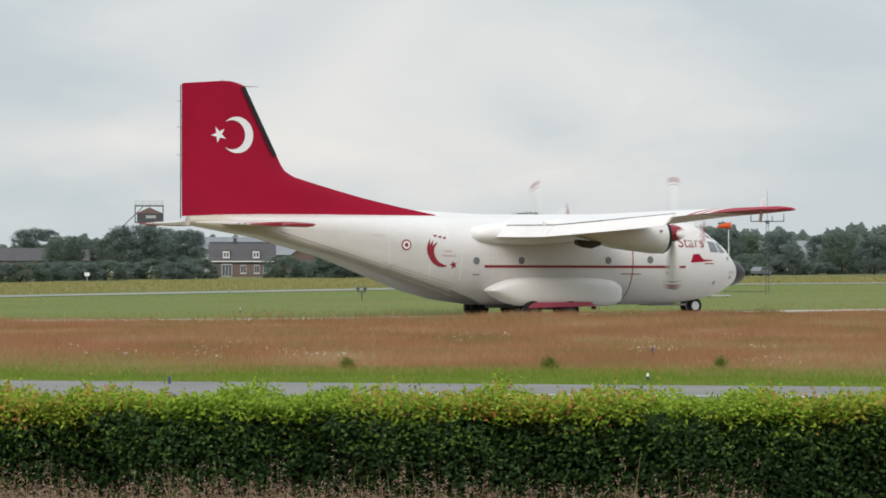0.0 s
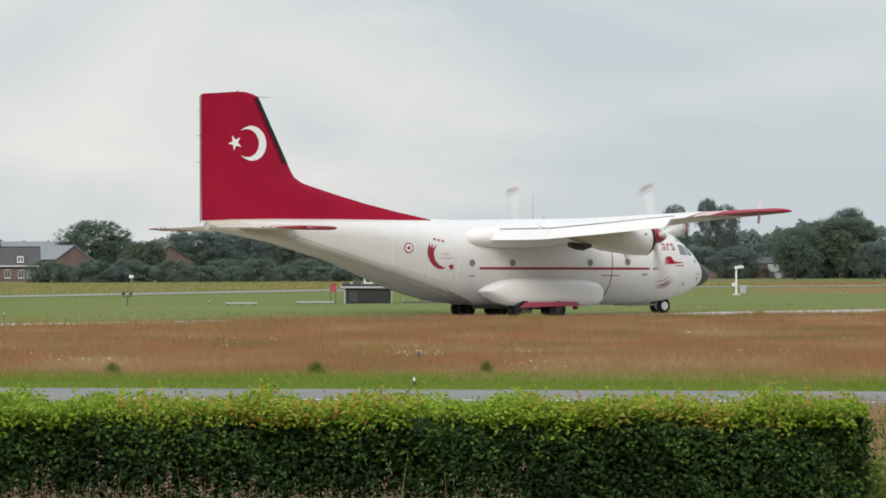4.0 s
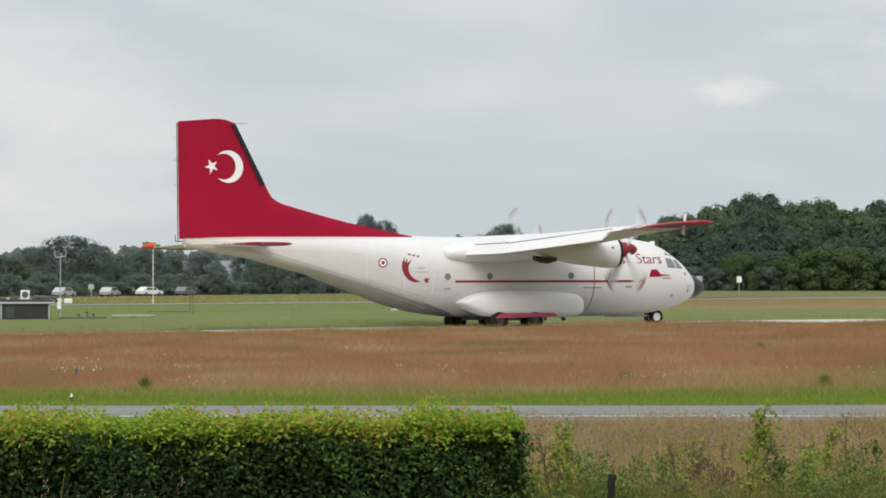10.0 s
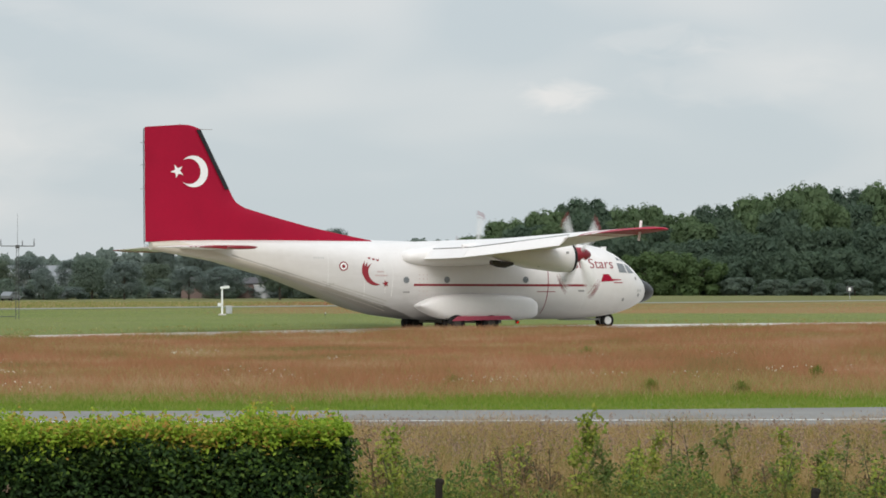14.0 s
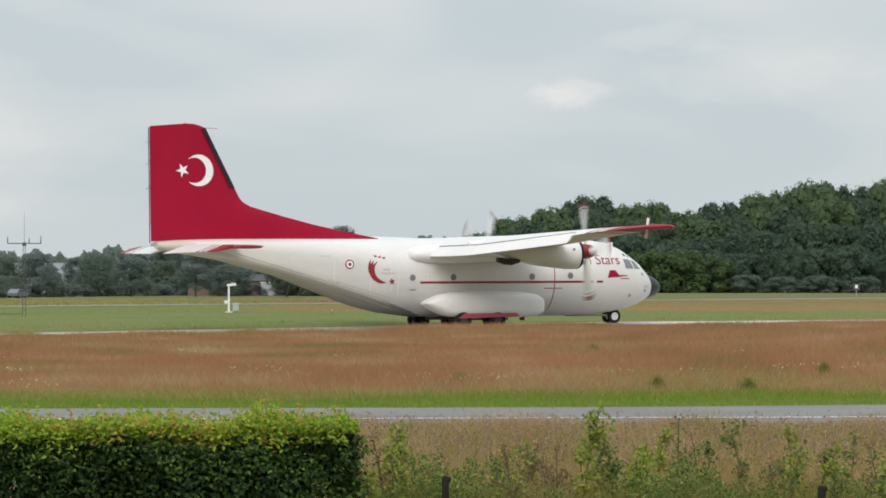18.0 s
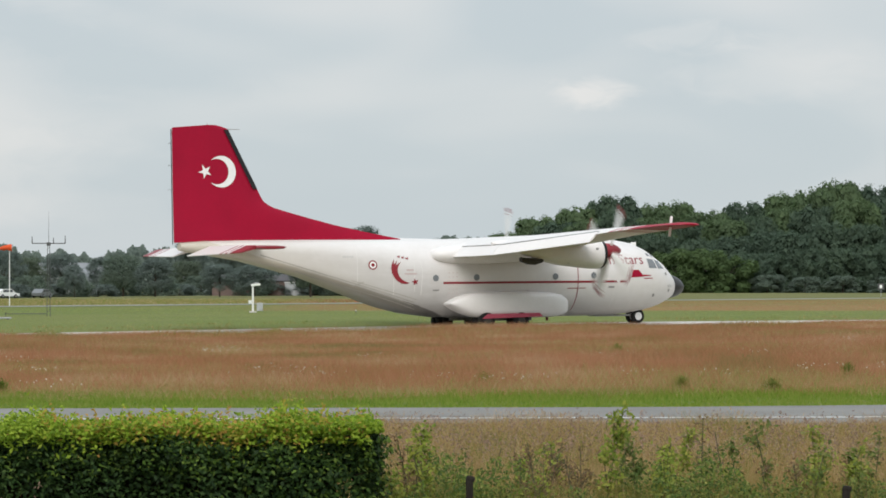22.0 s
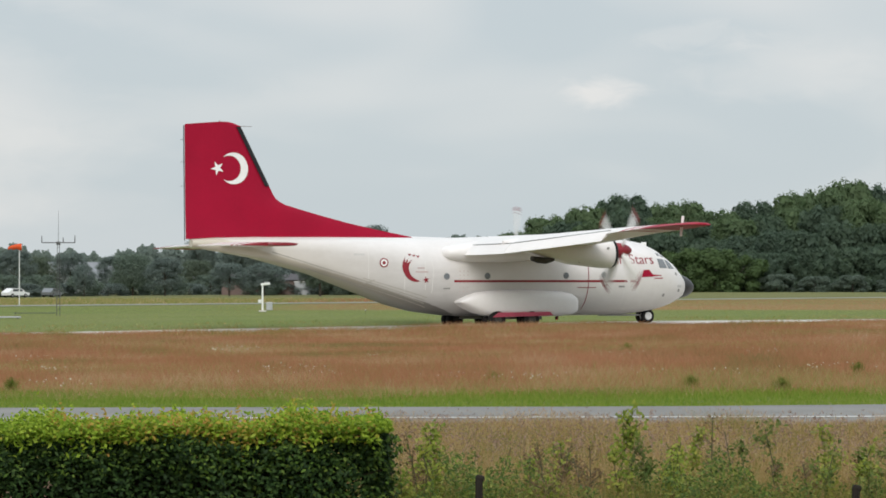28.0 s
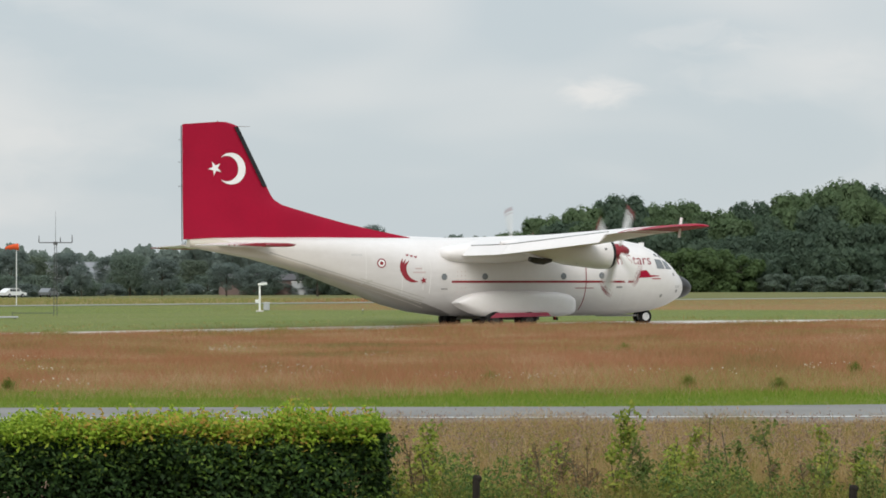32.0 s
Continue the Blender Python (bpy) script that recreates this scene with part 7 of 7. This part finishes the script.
def slab(az, d, w, label, material, hgt=0.13):
    p = thing("low_platform", label, "platform", facing(az, d))
    part("deck", box(w, 0.7, 0.1, (0, 0, hgt), 0.02), material, p)
    for s in (-0.42, 0, 0.42):
        part("leg", box(0.12, 0.6, hgt, (s * w, 0, hgt / 2), 0.01), M_DARKST, p)


slab(-11.42, 208, 2.6, "low pale walkway on short legs beside the hut", M_CLAD)
slab(-8.42, 212, 3.0, "low pale walkway on short legs in the grass", M_CLAD)
slab(-12.8, 206, 2.1, "low grey platform on short legs in the grass", M_STEEL)


def red_box():
    b = thing("red_hose_box", "red box on thin legs beside the hut", "box", facing(-11.08, 209))
    part("case", box(0.40, 0.3, 0.5, (0, 0, 1.08), 0.03), M_RAIL, b)
    part("lid", box(0.46, 0.34, 0.06, (0, 0, 1.35), 0.02), M_DKRED, b)
    for s in (-1, 1):
        part("leg", tube((s * 0.18, 0, 0), (s * 0.18, 0, 0.85), 0.025), M_DARKST, b)


red_box()


def nozzles():
    n = thing("nozzle_rail", "dark ground rail with three short nozzles", "rail", facing(-9.35, 209))
    part("rail", box(3.2, 0.12, 0.1, (0, 0, 0.06), 0.02), M_DARKST, n)
    for x, h in ((-0.25, 0.28), (0.3, 0.42), (0.75, 0.3)):
        z = part("nozzle", tube((x, 0, 0.1), (x, 0, h), 0.05), M_DARKST, n)
        part("tip", box(0.22, 0.12, 0.1, (x - 0.06, 0, h), 0.02), M_DARKST, z)


nozzles()


def forked_mast():
    m = thing("wind_mast", "slim steel wind mast with forked top and white boxes", "mast", facing(-9.77, 215))
    part("pole", tube((0, 0, 0), (0, 0, 4.3), 0.045, 0.035), M_STEEL, m)
    part("crossbar", tube((-0.35, 0, 4.2), (0.35, 0, 4.28), 0.03), M_STEEL, m)
    for s in (-1, 1):
        part("sensor", tube((s * 0.35, 0, 4.2), (s * 0.42, 0, 4.75), 0.035, 0.02), M_STEEL, m)
    part("box", box(0.3, 0.25, 0.75, (-0.08, -0.1, 0.95), 0.03), M_FRAME, m, "white box")
    part("box", box(0.55, 0.3, 0.35, (0.55, -0.05, 1.15), 0.05), M_FRAME, m, "white box")
    part("arm", tube((0, 0, 1.15), (0.55, 0, 1.15), 0.03), M_STEEL, m)


forked_mast()


def windsock():
    w = thing("windsock", "orange windsock on a white pole in the airfield grass", "windsock", facing(-8.05, 318))
    part("pole", tube((0, 0, 0), (0, 0, 5.75), 0.05, 0.04), M_FRAME, w)
    rings = []
    for s, r, dz in ((0, 0.34, 0), (0.3, 0.33, 0.03), (0.55, 0.24, 0.05), (0.85, 0.27, -0.04), (1.1, 0.17, -0.02), (1.4, 0.14, -0.16)):
        rings.append([(-s + 0.25, r * math.cos(a), 6.0 + dz + r * math.sin(a)) for a in (2 * math.pi * i / 16 for i in range(16))])
    v, f = loft(rings, caps=(False, False))
    k = len(v)
    v2 = [(x, y * 0.93, 5.95 + (z - 5.95) * 0.93) for x, y, z in v]
    part("sleeve", mesh_of("sleeve", v + v2, f + [tuple(i + k for i in q[::-1]) for q in f], M_ORANGE, smooth=True), None, w, "orange cloth sleeve")
    v, f = loft([[(0.25 + e, r * math.cos(a), 6.0 + r * math.sin(a)) for a in (2 * math.pi * i / 16 for i in range(16))] for e, r in ((-0.02, 0.37), (0.02, 0.37), (0.02, 0.33), (-0.02, 0.33), (-0.02, 0.37))], caps=(False, False))
    part("hoop", mesh_of("hoop", v, f, M_STEEL), None, w)


windsock()


def cross_mast():
    m = thing("antenna_mast", "dark lattice antenna mast with a crossbar of sensors", "mast", facing(-7.33, 225))
    for x in (-0.12, 0.12):
        part("upright", tube((x, 0, 0), (x * 0.6, 0, 5.4), 0.025, 0.02, 6), M_DARKST, m)
    for k in range(11):
        z = 0.3 + 0.46 * k
        part("rung", tube((-0.115, 0, z), (0.115, 0, z + 0.23), 0.012, n=5), M_DARKST, m)
    part("crossbar", tube((-1.2, 0, 5.35), (1.2, 0, 5.35), 0.035), M_DARKST, m)
    for x, h in ((-1.2, 0.5), (1.2, 0.55), (0.35, 0.4)):
        part("sensor", tube((x, 0, 5.35), (x, 0, 5.35 + h), 0.04, 0.025), M_DARKST, m)
    part("whip", tube((0, 0, 5.4), (0, 0, 7.7), 0.02, 0.008, 6), M_DARKST, m)
    part("junction_box", box(0.3, 0.2, 0.25, (0, 0, 5.3), 0.03), M_DARKST, m)
    part("ground_rail", box(3.0, 0.05, 0.05, (-1.7, 0, 0.2), 0.01), M_DARKST, m)
    for x in (-3.1,):
        part("rail_post", tube((x, 0, 0), (x, 0, 0.3), 0.02, n=5), M_DARKST, m)


cross_mast()


def sensor_post():
    p = thing("sensor_post", "white sensor post with a tilted head and side box", "sensor", facing(-3.53, 244))
    part("pole", box(0.15, 0.15, 2.1, (0, 0, 1.05), 0.02), M_FRAME, p)
    part("head", box(0.75, 0.3, 0.2, (0.22, 0, 2.22), 0.04, rot=Matrix.Rotation(radians(-6), 4, "Y")), M_FRAME, p)
    part("hood", box(0.4, 0.34, 0.07, (0.3, 0, 2.37), 0.02), M_CLAD, p)
    part("side_box", box(0.26, 0.24, 0.26, (-0.22, 0, 0.85), 0.03), M_FRAME, p)
    part("cabinet", box(0.5, 0.4, 0.65, (0.55, 0.4, 0.45), 0.03), M_STEEL, p, "grey cabinet")
    part("plinth", box(0.6, 0.5, 0.12, (0, 0, 0.06), 0.02), M_CONC, p)


sensor_post()


def approach_lamp():
    p = thing("approach_light", "pair of black lamps on a short post in the grass", "lamp", facing(-14.92, 210))
    part("post", box(0.09, 0.09, 0.6, (0, 0, 0.3), 0.01), M_DARKST, p)
    part("bar", box(0.6, 0.08, 0.07, (0, 0, 0.6), 0.01), M_DARKST, p)
    for s in (-1, 1):
        part("lamp", tube((s * 0.24, 0.08, 0.86), (s * 0.24 - 0.06, -0.12, 0.78), 0.12, 0.09, 10), M_DARKST, p)
        part("bracket", tube((s * 0.24, 0, 0.6), (s * 0.24, 0, 0.8), 0.03), M_DARKST, p)


approach_lamp()


def edge_light(az, d, hgt, material, label, name="taxiway_light"):
    x, y, z = at_az(az, d)
    p = thing(name, label, "lamp", pose(x, y, z, 0, 0, -az), group="taxiway edge lights")
    part("stem", tube((0, 0, 0), (0, 0, hgt - 0.12), 0.011, n=8), M_DARKST, p)
    part("body", tube((0, 0, hgt - 0.13), (0, 0, hgt - 0.04), 0.035, 0.04, 12), M_DARKST, p)
    part("lens", tube((0, 0, hgt - 0.05), (0, 0, hgt + 0.04), 0.034, 0.02, 12), material, p, "blue glass lens" if material is M_BLUE else "")


edge_light(-18.52, 71.6, 0.16, M_BLUE, "small blue light on a dark stem beside the road")
edge_light(-9.56, 72.5, 0.20, M_FRAME, "small dark light with a pale cap beside the road")
edge_light(-9.47, 88, 0.36, M_BLUE, "small blue light standing in reddish grass")
for az, d in ((-17.2, 163), (-13.4, 200), (-17.4, 250), (-1.6, 225)):
    edge_light(az, d, 0.35, M_FRAME, "small white light on a short stem in grass")


def sign_board(az, d, w, h, top, material, label):
    p = thing("sign_board", label, "sign", facing(az, d), group="boards along the field edge")
    part("post", tube((0, 0.05, 0), (0, 0.05, top), 0.06), M_STEEL, p)
    b = part("board", box(w, 0.06, h, (0, 0, top - h / 2), 0.02), material, p)
    if material is M_DARKST:
        part("mark", box(w * 0.4, 0.02, h * 0.55, (0, -0.04, top - h / 2), 0.005), M_FRAME, b, "pale mark")


for az, d, w, h, top, m, lab in ((-14.85, 412, 0.6, 0.4, 1.1, M_FRAME, "small white board on a post by the shrubs"), (2.18, 560, 1.1, 1.0, 3.3, M_STEEL, "blue-grey board on a post by the wood"), (2.92, 560, 0.9, 1.1, 3.2, M_FRAME, "white board on a post by the wood"), (-20.05, 370, 0.6, 0.45, 1.2, M_FRAME, "small white board on a post by the shrubs"), (-9.2, 430, 0.8, 0.7, 1.9, M_STEEL, "small grey board on a post by the trees"), (8.2, 560, 1.15, 1.1, 2.3, M_DARKST, "black airfield board with a pale mark")):
    sign_board(az, d, w, h, top, m, lab)


M_CARS = [mat("silver_car_paint", (0.45, 0.46, 0.47), (0.5, 0.51, 0.52), 0.3, 0.3), mat("white_car_paint", (0.75, 0.75, 0.75), (0.7, 0.7, 0.7), 0.3), mat("grey_car_paint", (0.16, 0.17, 0.18), (0.2, 0.21, 0.22), 0.3, 0.3)]


def car(az, d, k, turn):
    c = thing("car", ("silver", "white", "dark grey")[k] + " car parked under the distant trees", "car", facing(az, d, turn), group="parked cars")
    prof = ((-2.1, 0.35), (2.1, 0.35), (2.15, 0.75), (1.2, 0.9), (0.6, 1.42), (-1.1, 1.45), (-1.9, 0.95), (-2.15, 0.8))
    v, f = loft([[(x, y, z) for x, z in prof] for y in (-0.85, 0.85)])
    part("body", mesh_of("body", v, f, M_CARS[k]), None, c)
    for s in (-1, 1):
        part("side_window", box(1.9, 0.02, 0.36, (-0.25, s * 0.86, 1.15), 0.0), M_PANE, c)
        for x in (-1.3, 1.3):
            w = part("wheel", wheel(0.32, 0.2), None, c, "", pose(x, s * 0.8, 0.32))
            part("rim", rim(0.18, 0.21), M_METAL, w)
    part("windscreen", box(0.04, 1.4, 0.5, (0.93, 0, 1.17), 0.0, rot=Matrix.Identity(4)), M_PANE, c)


for az, d, k, turn in ((-9.7, 446, 0, 62), (-8.85, 461, 0, 68), (-8.12, 479, 1, 40), (-7.45, 492, 2, 65), (-19.5, 530, 1, 0), (-18.75, 531, 1, 20), (-4.5, 596, 1, 60)):
    car(az, d, k, turn)


# ---- movement ----
BLADE = ((0, 0, -20), (1, 27, -50), (2, -45, 21), (3, -12, -9), (6, -26, -13), (7, -38, -18), (8, 1, -30), (9, 3, -3), (10, -44, -24), (11, -13, 26), (12, 16, -26), (13, 36, 4), (14, -39, 14), (17, -15, 10), (18, -7, 34), (19, -7, -27), (20, 18, 6), (21, -40, -17), (22, 32, 10), (23, 6, -42), (24, -43, -47), (25, -43, -29), (28, 42, 4), (29, -7, 32), (30, 20, -40), (31, 29, -19), (32, 33, -12))


def motions():
    walk(AIRCRAFT, [(t, pose(x, y, z, rx, ry, rz)) for t, x, y, z, rx, ry, rz in TAXI])
    for side in (-1, 1):
        ny = side * 6.0
        hub = MOVERS["propeller", side]
        # blade position each second on top of the even speed, unwrapped over the four blades
        ts, ph = [], []
        for t, near, far in BLADE:
            a = near if side < 0 else far
            if ph:
                a += 90 * round((ph[-1] - a) / 90)
            ts.append(t)
            ph.append(a)
        walk(hub, [(k / 30, Matrix.Translation((-8.48, ny, 4.25)) @ Matrix.Rotation(radians(81 * k + lerp(k / 30, ts, ph)), 4, "X")) for k in range(961)])
        el = MOVERS["elevator", side]
        org = Matrix.Translation((-30.28, side * 3.9, 4.56))
        walk(el, [(t, org @ Matrix.Rotation(radians(-a), 4, "Y")) for t, a in ELEV])
    walk(MOVERS["beacon", 0], [(k / 10, Matrix.Translation((-9.1, 0, 0.46)) @ Matrix.Rotation(radians(-40 + 243.5 * (k / 10 - 2)), 4, "Z")) for k in range(321)])


motions()
